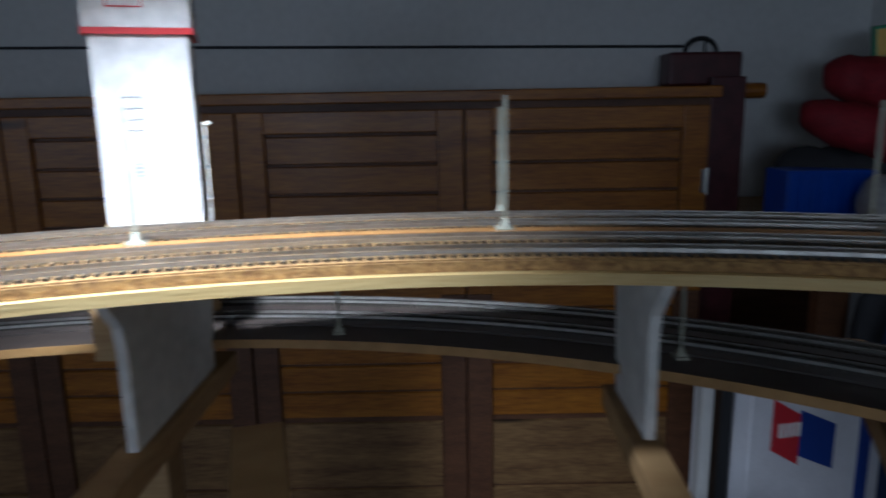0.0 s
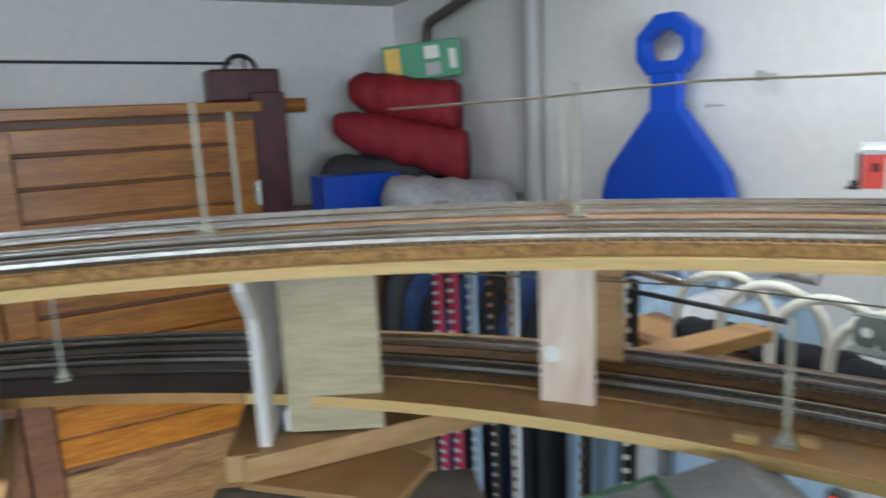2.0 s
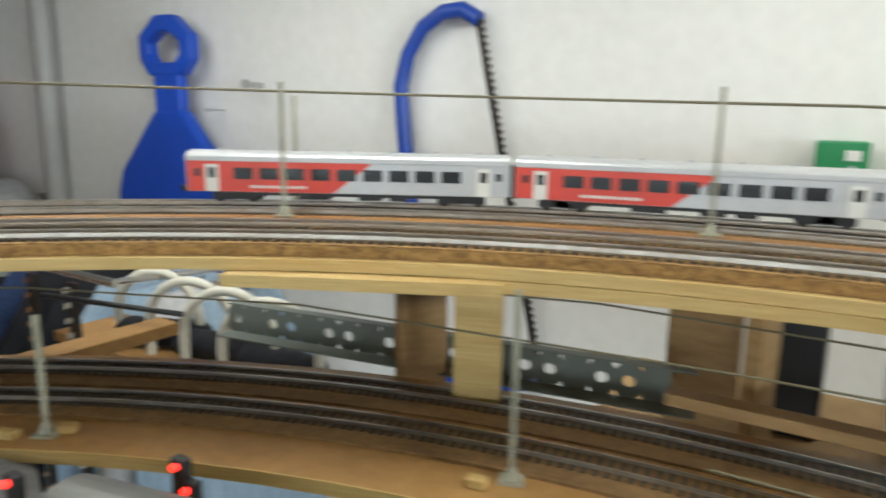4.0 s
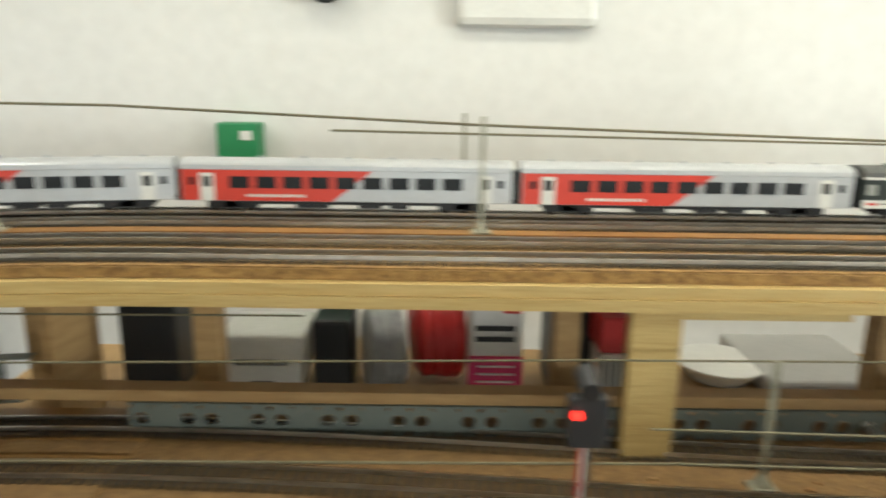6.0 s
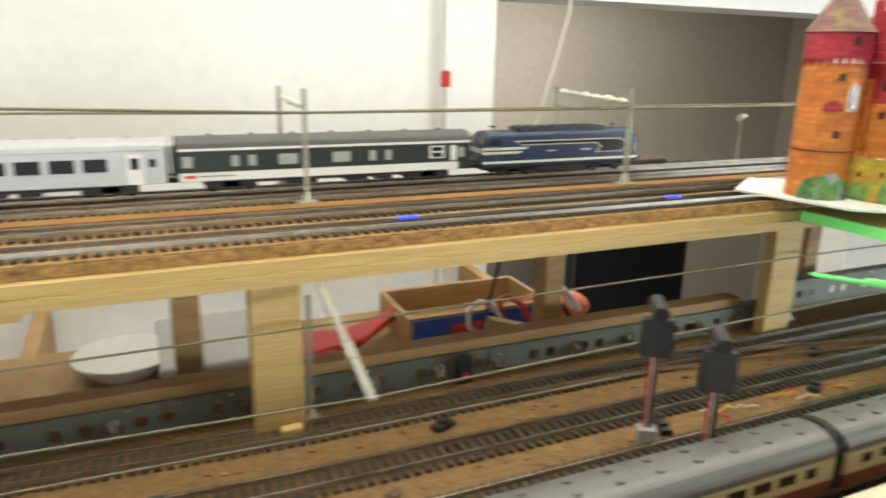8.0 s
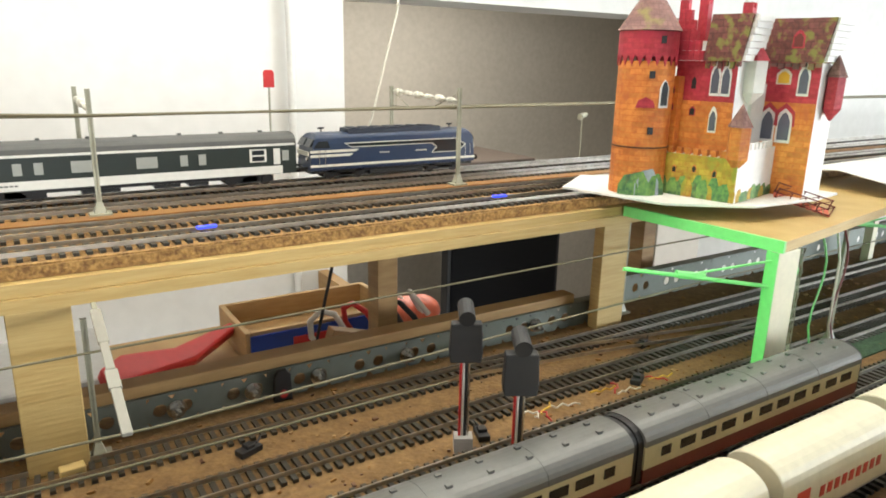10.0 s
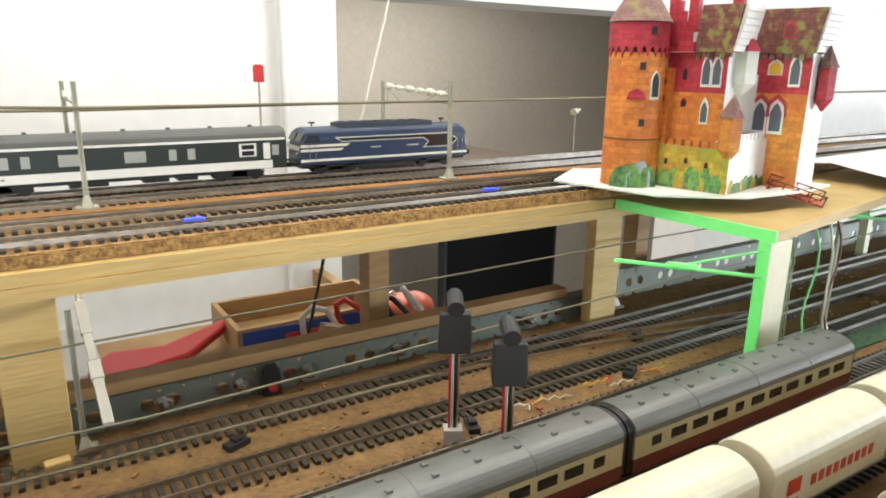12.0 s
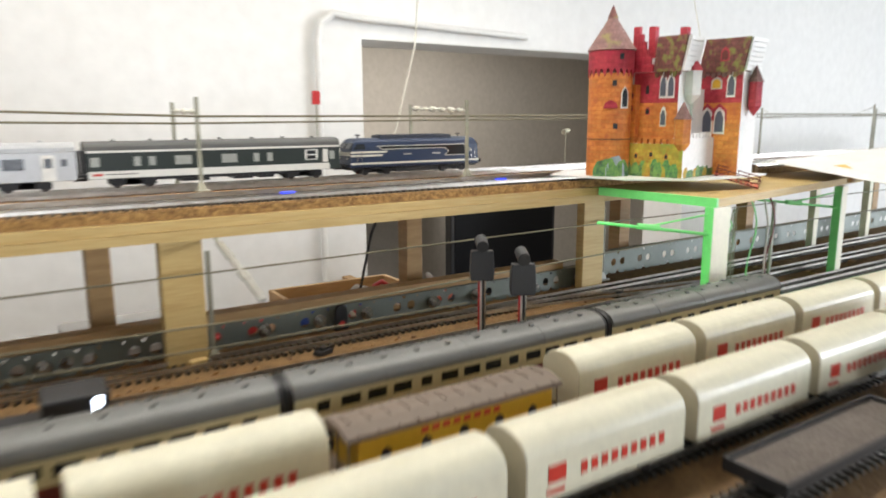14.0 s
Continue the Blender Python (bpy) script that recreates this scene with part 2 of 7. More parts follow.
GREYPLY = material("weathered_plywood", (0.48, 0.42, 0.28), 0.75, dark=(0.34, 0.29, 0.18), scale=16, stretch=(1, 1, 7), fine=60, mix=0.8, bump=0.3)
DENIM = material("denim_blue_cloth", (0.03, 0.06, 0.16), 0.9, dark=(0.012, 0.022, 0.06), scale=12, fine=200, bump=0.4)
PALEBLUE = material("pale_blue_cloth", (0.36, 0.47, 0.58), 0.85, dark=(0.24, 0.33, 0.43), scale=12, stretch=(6, 6, 1), fine=120, bump=0.4)
BLACKCLOTH = material("black_cloth", (0.012, 0.013, 0.018), 0.9, scale=12, fine=200, bump=0.3)
WHITECLOTH = material("white_cloth", (0.62, 0.62, 0.62), 0.85, scale=12, fine=120, bump=0.4)
PINKSTRIPE = flat("crimson_striped_cloth", (0.48, 0.03, 0.09), 0.8)
GRASS = material("green_scatter_mat", (0.07, 0.14, 0.07), 0.95, dark=(0.03, 0.07, 0.035), scale=120, fine=400, bump=0.7)
SLATEROOF = material("grey_sheet_roof", (0.19, 0.19, 0.19), 0.8, dark=(0.13, 0.13, 0.135), scale=30, fine=200)
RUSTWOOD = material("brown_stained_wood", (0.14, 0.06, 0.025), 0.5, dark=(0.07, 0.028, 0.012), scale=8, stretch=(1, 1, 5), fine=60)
REDGLOW = glow("red_signal_lamp", (1.0, 0.03, 0.02), 3.5)
GREENGLOW = glow("green_signal_lamp", (0.05, 1.0, 0.25), 3.0)
BLUEGLOW = glow("blue_led_marker", (0.04, 0.07, 1.0), 1.2)
WHITEGLOW = glow("cool_white_headlamp", (0.75, 0.85, 1.0), 9.0)
OCHRE = material("ochre_stained_strip", (0.34, 0.17, 0.042), 0.6, dark=(0.20, 0.09, 0.02), scale=14, stretch=(1, 1, 4), fine=80, mix=0.8)
CORAL = flat("coral_plastic", (0.75, 0.16, 0.08), 0.45)


# ---- mesh helpers ----
def finish(name, bm, mat, parent=None, smooth=False, bevel=0.0):
    bmesh.ops.recalc_face_normals(bm, faces=bm.faces)
    me = bpy.data.meshes.new(name)
    bm.to_mesh(me)
    bm.free()
    for mm in (mat if isinstance(mat, (list, tuple)) else [mat]):
        me.materials.append(mm)
    if smooth:
        for p in me.polygons:
            p.use_smooth = True
    ob = new(name, me)
    if parent is not None:
        ob.parent = parent
    if bevel:
        md = ob.modifiers.new("bevel", "BEVEL")
        md.width, md.segments, md.limit_method = bevel, 2, "ANGLE"
    return ob


def part(name, bm, mat, parent, label="", smooth=False, bevel=0.0):
    ob = finish(name, bm, mat, parent, smooth, bevel)
    if label:
        ob["label"] = label
    return ob


def thing(name, m, label, category, group="", kind=""):
    ob = new(name)
    ob.empty_display_size = 0.05
    ob.matrix_world = m
    return tagged(ob, label, category, group, kind)


def box(bm, x0, x1, y0, y1, z0, z1, m=None, mat=0):
    r = bmesh.ops.create_cube(bm, size=1.0, matrix=Matrix.Translation(((x0 + x1) / 2, (y0 + y1) / 2, (z0 + z1) / 2)) @ Matrix.Diagonal((x1 - x0, y1 - y0, z1 - z0, 1)))
    if m is not None:
        bmesh.ops.transform(bm, matrix=m, verts=r["verts"])
    if mat:
        for f in {f for v in r["verts"] for f in v.link_faces}:
            f.material_index = mat
    return r["verts"]


def cyl(bm, p, q, r0, r1=None, n=12, mat=0):
    p, q = Vector(p), Vector(q)
    d = q - p
    m = Matrix.Translation((p + q) / 2) @ d.to_track_quat("Z", "Y").to_matrix().to_4x4()
    r = bmesh.ops.create_cone(bm, cap_ends=True, segments=n, radius1=r0, radius2=r0 if r1 is None else r1, depth=d.length, matrix=m)
    if mat:
        for f in {f for v in r["verts"] for f in v.link_faces}:
            f.material_index = mat
    return r["verts"]


def prism(bm, outline, h0, h1, m=None, mat=0):
    """A plate from an outline of (x, y), standing from z h0 to h1."""
    a = [bm.verts.new((x, y, h0)) for x, y in outline]
    b = [bm.verts.new((x, y, h1)) for x, y in outline]
    fs = [bm.faces.new(a[::-1]), bm.faces.new(b)]
    k = len(a)
    for i in range(k):
        fs.append(bm.faces.new((a[i], a[(i + 1) % k], b[(i + 1) % k], b[i])))
    for f in fs:
        f.material_index = mat
    if m is not None:
        bmesh.ops.transform(bm, matrix=m, verts=a + b)
    return a + b


def tube(name, pts, r, mat, parent=None, res=6, cyclic=False):
    cu = bpy.data.curves.new(name, "CURVE")
    cu.dimensions, cu.bevel_depth, cu.bevel_resolution, cu.use_fill_caps = "3D", r, 2, True
    sp = cu.splines.new("POLY")
    sp.points.add(len(pts) - 1)
    for p, c in zip(sp.points, pts):
        p.co = (*c, 1)
    sp.use_cyclic_u = cyclic
    me = bpy.data.meshes.new_from_object(bpy.data.objects.new("tmp", cu))
    me.materials.clear()
    me.materials.append(mat)
    for p in me.polygons:
        p.use_smooth = True
    ob = new(name, me)
    if parent is not None:
        ob.parent = parent
    return ob


# ---- plan of the layout ----
CX, CY, RM = -0.18, -0.36, 0.89      # centre of the bend and radius of the mast row
UP, LOW = 1.125, 1.005               # tops of the two decks
Y_WALL, X_WEST = 0.97, -2.55         # faces of the north and west walls
X_EAST, Y_SOUTH, H = 3.3, -2.6, 2.45
BEND_END = 255.0


def line(off, x_end, step=0.03, a_end=BEND_END, z=0.0):
    """A line of the bend, off metres outwards from the mast row: from the east end round to the south."""
    pts = []
    n = max(2, int((x_end - CX) / 0.1))
    for i in range(n):
        pts.append((x_end + (CX - x_end) * i / n, CY + RM + off, z))
    r = RM + off
    n = int(radians(a_end - 90) * r / step)
    for i in range(n + 1):
        a = radians(90 + (a_end - 90) * i / n)
        pts.append((CX + r * math.cos(a), CY + r * math.sin(a), z))
    return pts


def ribbon(bm, offs, z0, z1, x_end, a_end=BEND_END, mat=0):
    """A board that follows the bend between two offsets."""
    a, b = line(offs[0], x_end, 0.03, a_end), line(offs[1], x_end, 0.03, a_end)
    k = min(len(a), len(b))
    if len(a) != len(b):
        def even(p, n):
            return [p[round(i * (len(p) - 1) / (n - 1))] for i in range(n)]
        a, b = even(a, k), even(b, k)
    rows = []
    for p, q in zip(a, b):
        rows.append([bm.verts.new((p[0], p[1], z1)), bm.verts.new((q[0], q[1], z1)), bm.verts.new((q[0], q[1], z0)), bm.verts.new((p[0], p[1], z0))])
    for u, v in zip(rows, rows[1:]):
        for i in range(4):
            bm.faces.new((u[i], u[(i + 1) % 4], v[(i + 1) % 4], v[i])).material_index = mat
    bm.faces.new(rows[0])
    bm.faces.new(rows[-1][::-1])


def strip_mesh(name, pts, w, z0, z1, mat, parent=None, label=""):
    """A bar of width w that follows pts, from height z0 to z1 above them."""
    vs, fs = [], []
    k = len(pts)
    for i, p in enumerate(pts):
        a, b = Vector(pts[max(0, i - 1)]), Vector(pts[min(k - 1, i + 1)])
        d = (b - a).normalized()
        n = Vector((-d.y, d.x, 0)) * w / 2
        c = Vector(p)
        vs += [c - n + Vector((0, 0, z0)), c + n + Vector((0, 0, z0)), c + n + Vector((0, 0, z1)), c - n + Vector((0, 0, z1))]
    for i in range(k - 1):
        o = 4 * i
        for j in range(4):
            fs.append((o + j, o + (j + 1) % 4, o + 4 + (j + 1) % 4, o + 4 + j))
    fs += [(3, 2, 1, 0), (4 * k - 4, 4 * k - 3, 4 * k - 2, 4 * k - 1)]
    me = bpy.data.meshes.new(name)
    me.from_pydata([tuple(v) for v in vs], [], fs)
    me.materials.append(mat)
    ob = new(name, me)
    if parent is not None:
        ob.parent = parent
    if label:
        ob["label"] = label
    return ob


def offset_line(pts, off):
    out = []
    k = len(pts)
    for i, p in enumerate(pts):
        a, b = Vector(pts[max(0, i - 1)]), Vector(pts[min(k - 1, i + 1)])
        d = (b - a).normalized()
        out.append((p[0] - d.y * off, p[1] + d.x * off, p[2]))
    return out


def along(pts, pitch):
    """Places and headings every pitch metres along pts."""
    out, left = [], 0.0
    for p, q in zip(pts, pts[1:]):
        p, q = Vector(p), Vector(q)
        d = (q - p).length
        while left < d:
            c = p + (q - p) * (left / d)
            out.append((c, math.atan2(q.y - p.y, q.x - p.x)))
            left += pitch
        left -= d
    return out


SLEEPER_BOX = None


def track(pts, label, singles=None):
    """A model track: two rails on sleepers. singles: a stretch of x whose sleepers stand one by one."""
    global SLEEPER_BOX
    base = thing("track", Matrix.Identity(4), label, "model track", "railway tracks")
    for g in (-0.00825, 0.00825):
        strip_mesh("rail", offset_line(pts, g), 0.0011, 0.0022, 0.0050, RAILM, base, "bright nickel silver rail")
    vs, fs = [], []
    if SLEEPER_BOX is None:
        bm = bmesh.new()
        box(bm, -0.0016, 0.0016, -0.015, 0.015, 0, 0.0024)
        SLEEPER_BOX = bpy.data.meshes.new("sleeper")
        bm.to_mesh(SLEEPER_BOX)
        bm.free()
        SLEEPER_BOX.materials.append(SLEEPER)
    for c, h in along(pts, 0.0072):
        if singles and singles[0] < c.x < singles[1]:
            o = new("sleeper", SLEEPER_BOX)
            o.parent = base
            o.matrix_local = Matrix.Translation(c) @ Matrix.Rotation(h, 4, "Z")
            continue
        u, n = Vector((math.cos(h), math.sin(h), 0)) * 0.0016, Vector((-math.sin(h), math.cos(h), 0)) * 0.015
        o = len(vs)
        for z in (0.0, 0.0024):
            up = Vector((0, 0, z))
            vs += [c - u - n + up, c + u - n + up, c + u + n + up, c - u + n + up]
        fs += [(o + 4, o + 5, o + 6, o + 7), (o, o + 1, o + 5, o + 4), (o + 1, o + 2, o + 6, o + 5), (o + 2, o + 3, o + 7, o + 6), (o + 3, o, o + 4, o + 7)]
    me = bpy.data.meshes.new("sleepers")
    me.from_pydata([tuple(v) for v in vs], [], fs)
    me.materials.append(SLEEPER)
    ob = new("sleepers", me)
    ob.parent = base
    tagged(ob, "dark plastic sleepers", kind="stuff")
    return base


# ---- room ----
FLOOR, CEILING = -0.75, 1.60
X_WEST = -2.80


def slab(name, x0, x1, y0, y1, z0, z1, mat, label, category):
    bm = bmesh.new()
    box(bm, x0, x1, y0, y1, z0, z1)
    return tagged(finish(name, bm, mat), label, category, kind="structure")


slab("floor", X_WEST - 0.2, X_EAST + 0.2, Y_SOUTH - 0.2, Y_WALL + 2.0, FLOOR - 0.1, FLOOR, CONCRETE, "grey concrete floor of the hobby room", "floor")
slab("ceiling", X_WEST - 0.2, X_EAST + 0.2, Y_SOUTH - 0.2, Y_WALL + 2.0, CEILING, CEILING + 0.1, CEIL, "low off-white painted ceiling", "ceiling")
slab("wall_west", X_WEST - 0.15, X_WEST, Y_SOUTH, Y_WALL, FLOOR, CEILING, WHITEWALL, "white plastered wall behind the pine wardrobe", "wall")
# opening added out of view for the southern fill
bm = bmesh.new()
box(bm, X_WEST - 0.15, -0.9, Y_SOUTH - 0.15, Y_SOUTH, FLOOR, CEILING)
box(bm, 0.7, X_EAST + 0.15, Y_SOUTH - 0.15, Y_SOUTH, FLOOR, CEILING)
box(bm, -0.9, 0.7, Y_SOUTH - 0.15, Y_SOUTH, FLOOR, 0.96)
box(bm, -0.9, 0.7, Y_SOUTH - 0.15, Y_SOUTH, 1.45, CEILING)
tagged(finish("wall_south", bm, WHITEWALL), "white plastered wall with an added window opening, out of view", "wall", kind="structure")
# the east wall has the window
WY0, WY1, WZ0, WZ1 = -1.9, -0.5, 0.98, 1.46
bm = bmesh.new()
box(bm, X_EAST, X_EAST + 0.15, Y_SOUTH, WY0, FLOOR, CEILING)
box(bm, X_EAST, X_EAST + 0.15, WY1, Y_WALL, FLOOR, CEILING)
box(bm, X_EAST, X_EAST + 0.15, WY0, WY1, FLOOR, WZ0)
box(bm, X_EAST, X_EAST + 0.15, WY0, WY1, WZ1, CEILING)
tagged(finish("wall_east", bm, WHITEWALL), "white plastered wall with a window opening", "wall", kind="structure")
NX0, NX1, NZ = 0.842, 1.72, 1.338
bm = bmesh.new()
box(bm, X_WEST - 0.15, NX0, Y_WALL, Y_WALL + 0.12, FLOOR, CEILING)
box(bm, NX1, X_EAST + 0.15, Y_WALL, Y_WALL + 0.12, FLOOR, CEILING)
box(bm, NX0, NX1, Y_WALL, Y_WALL + 0.12, NZ, CEILING)
tagged(finish("wall_north", bm, WHITEWALL), "white plastered wall with a doorway", "wall", kind="structure")
for x0, x1, y0, y1 in ((NX0 - 0.35, NX1 + 1.0, 1.0, 1.1), (NX0 - 0.45, NX0 - 0.35, 0.12, 1.1), (NX1 + 0.9, NX1 + 1.0, 0.12, 1.0), (NX0 - 0.2, 1.22, 0.94, 0.999)):
    slab("wall_passage", x0, x1, Y_WALL + y0, Y_WALL + y1, FLOOR, CEILING, TAUPE, "taupe painted passage wall behind the doorway", "wall")
# ledge inside the passage
bm = bmesh.new()
box(bm, 1.275, 1.60, Y_WALL + 0.45, Y_WALL + 0.9996, 0.986, 1.000)
tagged(finish("passage_shelf", bm, PIPEBROWN, bevel=0.003), "dark brown wooden shelf in the passage", "shelf")
tv = thing("flat_screen", pose(1.515, Y_WALL + 0.46, 0.50), "black flat screen standing in the passage", "screen")
bm = bmesh.new()
box(bm, -0.19, 0.19, -0.012, 0.018, 0.04, 0.485)
part("housing", bm, BLACKP, tv, bevel=0.003)
bm = bmesh.new()
box(bm, -0.178, 0.178, -0.0145, -0.0122, 0.055, 0.472)
part("screen", bm, SCREENBLACK, tv, "glossy black screen")
bm = bmesh.new()
box(bm, -0.07, 0.07, -0.06, 0.06, 0, 0.012)
box(bm, -0.02, 0.02, -0.008, 0.008, 0.012, 0.045)
part("stand", bm, BLACKP, tv, bevel=0.002)
bm = bmesh.new()
box(bm, 1.0, 1.78, Y_WALL + 0.3, Y_WALL + 0.7, FLOOR, 0.4995)
tagged(finish("passage_cabinet", bm, LILACWHITE, bevel=0.004), "pale white cabinet under the screen", "cabinet")

# ---- decks ----
UP = 1.132          # top of the chipboard bed of the upper deck
deck = thing("upper_deck", Matrix.Identity(4), "curved plywood upper deck of the model railway, edge layers visible", "railway deck")
bm = bmesh.new()
ribbon(bm, (-0.105, 0.100), UP - 0.0068, UP, 2.6)
part("track_bed", bm, CORKBED, deck, "rough orange chipboard bed")
bm = bmesh.new()
ribbon(bm, (-0.112, 0.106), UP - 0.0150, UP - 0.0072, 2.6)
part("plywood_layer", bm, PLY, deck, "pale birch plywood edge")
bm = bmesh.new()
ribbon(bm, (-0.114, 0.106), UP - 0.0232, UP - 0.0154, 2.6, a_end=113.0)
part("plywood_layer", bm, PLY, deck, "second birch plywood layer")
bm = bmesh.new()
ribbon(bm, (-0.1035, -0.0985), UP + 0.0002, UP + 0.0012, 2.6)
part("bed_edge", bm, CORKBED, deck)
bm = bmesh.new()
ribbon(bm, (-0.008, 0.008), UP + 0.0002, UP + 0.0026, 2.6)
part("centre_strip", bm, OCHRE, deck, "ochre wooden strip between the tracks")
for a, w in ((116, 0.09),):
    bm = bmesh.new()
    box(bm, -w, w, -0.01, 0.06, -0.008, 0)
    ob = part("joint_plate", bm, PLY, deck)
    r = RM - 0.118
    ob.matrix_local = pose(CX + r * math.cos(radians(a)), CY + r * math.sin(radians(a)), UP - 0.0155, 0, 0, a - 90)

bm = bmesh.new()
box(bm, 0.14, 0.262, 0.420, 0.475, UP - 0.0290, UP - 0.0236)
part("joint_plate", bm, PLY, deck, "plywood plate under the joint")

# castle platform, an extra board in front of the deck
bm = bmesh.new()
PLAT = [(0.862, 0.415), (0.872, 0.268), (1.30, 0.335), (1.30, 0.415)]
prism(bm, PLAT, UP - 0.0150, UP - 0.0068)
plat = tagged(finish("castle_platform", bm, PLY), "plywood platform board, its edge coloured by the signal's green light", "railway deck")
# thin strip with the signal's green light painted along the board edge
bm = bmesh.new()
box(bm, -0.0015, 0.0015, 0, 0.148, -0.0152, -0.0062)
ob = part("green_edge", bm, GREENCAST_AND_WIRE, plat, "edge coloured bright green as lit by the signal")
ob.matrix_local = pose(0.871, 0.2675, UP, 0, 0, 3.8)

for off in (-0.080, -0.033, 0.030, 0.075):
    track([(x, y, UP) for x, y, _ in line(off, 2.6)], "curved double rail model track on dark sleepers")

# ---- lower deck ----
LX, LY, LR = -0.242, -0.632, 1.024


def low_line(off, y_east, x_east=2.6):
    """A line of the lower bend that runs out eastwards to y_east."""
    pts = [(x_east, y_east, LOW), (1.5, y_east, LOW), (0.9, y_east, LOW), (0.45, y_east, LOW)]
    r = LR + off
    top = LY + r
    for i in range(1, 12):
        s = i / 12
        e = s * s * (3 - 2 * s)
        pts.append((0.45 + (LX - 0.45) * s, y_east + (top - y_east) * e, LOW))
    n = int(radians(150) * r / 0.03)
    for i in range(n + 1):
        a = radians(90 + 150 * i / n)
        pts.append((LX + r * math.cos(a), LY + r * math.sin(a), LOW))
    return pts


lower = thing("lower_deck", Matrix.Identity(4), "narrow curved plywood lower deck under the upper one", "railway deck")


def low_arc(name, mat, r0, r1, z0, z1, a0, a1, label=""):
    """A curved strip of the lower deck between two radii and two angles."""
    bm = bmesh.new()
    n = max(8, int((a1 - a0) / 2.5))
    vs = []
    for i in range(n + 1):
        a = radians(a0 + (a1 - a0) * i / n)
        vs.append([bm.verts.new((LX + r * math.cos(a), LY + r * math.sin(a), z)) for r, z in ((LR + r0, z1), (LR + r1, z1), (LR + r1, z0), (LR + r0, z0))])
    for u, v in zip(vs, vs[1:]):
        for i in range(4):
            bm.faces.new((u[i], u[(i + 1) % 4], v[(i + 1) % 4], v[i]))
    bm.faces.new(vs[0]), bm.faces.new(vs[-1][::-1])
    part(name, bm, mat, lower, label)


# the board turns dark grey-brown beyond 142 degrees of the bend
for mat, cork, a0, a1, lab in ((DARKPLY, CHIP, 88, 141.9, "brown plywood board"), (GREYBROWNPLY, GREYBROWNPLY, 142, 238, "dark grey-brown plywood board")):
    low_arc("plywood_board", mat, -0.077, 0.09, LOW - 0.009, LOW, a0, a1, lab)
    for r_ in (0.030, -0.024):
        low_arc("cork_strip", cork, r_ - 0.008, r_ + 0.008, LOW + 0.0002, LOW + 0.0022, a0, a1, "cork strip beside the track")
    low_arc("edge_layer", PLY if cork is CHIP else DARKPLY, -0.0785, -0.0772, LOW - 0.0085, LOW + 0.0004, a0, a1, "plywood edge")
yard = thing("yard_board", Matrix.Identity(4), "long chipboard yard board under the station tracks", "railway deck")
bm = bmesh.new()
prism(bm, [(-0.25, 0.27), (-0.10, 0.20), (0.05, -0.05), (0.05, -0.12), (2.6, -0.12), (2.6, 0.475), (-0.25, 0.475)], LOW - 0.012, LOW - 0.0006)
part("chipboard", bm, CHIP, yard)

track(low_line(0.060, 0.410), "model track on the lower deck", (0.40, 0.95))
track(low_line(0.0, 0.352), "model track on the lower deck", (0.40, 0.95))
track([(0.0, 0.345, LOW), (0.12, 0.322, LOW), (0.25, 0.306, LOW), (0.4, 0.298, LOW), (2.6, 0.298, LOW)], "model track on the yard board", (0.45, 0.95))
for y in (0.235, 0.168, 0.102, 0.040):
    track([(0.08, y, LOW), (0.5, y, LOW), (2.6, y, LOW)], "straight siding of the model yard")
# turnout blades
tn = thing("turnout", Matrix.Identity(4), "turnout rails joining two yard tracks", "model track")
for g in (-0.00825, 0.00825):
    strip_mesh("rail", offset_line([(0.60, 0.41, LOW), (0.70, 0.405, LOW), (0.80, 0.392, LOW), (0.95, 0.365, LOW), (1.02, 0.352, LOW)], g), 0.0011, 0.0024, 0.0052, RAILM, tn)


# ---- posts, gussets and beams under the upper deck ----
def post(x, y, w, d, z0, z1, turn, mat=PLY, label="pale plywood post carrying the upper deck"):
    bm = bmesh.new()
    box(bm, -w / 2, w / 2, -d / 2, d / 2, 0, z1 - z0)
    ob = tagged(finish("deck_post", bm, mat, bevel=0.0006), label, "post", "deck posts")
    ob.matrix_world = pose(x, y, z0, 0, 0, turn)
    return ob


PB = UP - 0.0234
for x in (0.137, 0.402, 0.866):
    post(x, 0.432 if x > 0.8 else 0.424, 0.033, 0.012, LOW, PB, 0)
for x in (-0.185, 0.098, 0.352, 0.672, 1.01, 1.3, 1.7):
    post(x, 0.520, 0.020, 0.020, LOW - 0.02, PB, 0, PINE_PALE, "square pine post behind the girder")
post(-0.484, 0.430, 0.036, 0.010, LOW, UP - 0.0156, 20)
post(-0.566, 0.478, 0.045, 0.012, LOW - 0.03, UP - 0.0156, 60, PINE_PALE, "wide pine board standing behind the track")
post(-0.300, 0.520, 0.045, 0.012, LOW - 0.03, PB, 80, PINE_PALE, "wide pine board standing behind the track")
white = post(-0.826, 0.154, 0.040, 0.008, LOW, UP - 0.0151, 38, PINKPLY, "pale pinkish plywood post carrying the upper deck")
bm = bmesh.new()
bmesh.ops.create_cone(bm, cap_ends=True, segments=20, radius1=0.0065, radius2=0.0065, depth=0.001, matrix=pose(-0.011, -0.0045, 0.038, 90))
part("round_sticker", bm, WHITEPLASTIC, white, "glossy white round sticker")
post(-0.880, 0.230, 0.045, 0.010, LOW - 0.02, UP - 0.0151, 35, PINE_PALE, "brown plywood board standing behind the track")


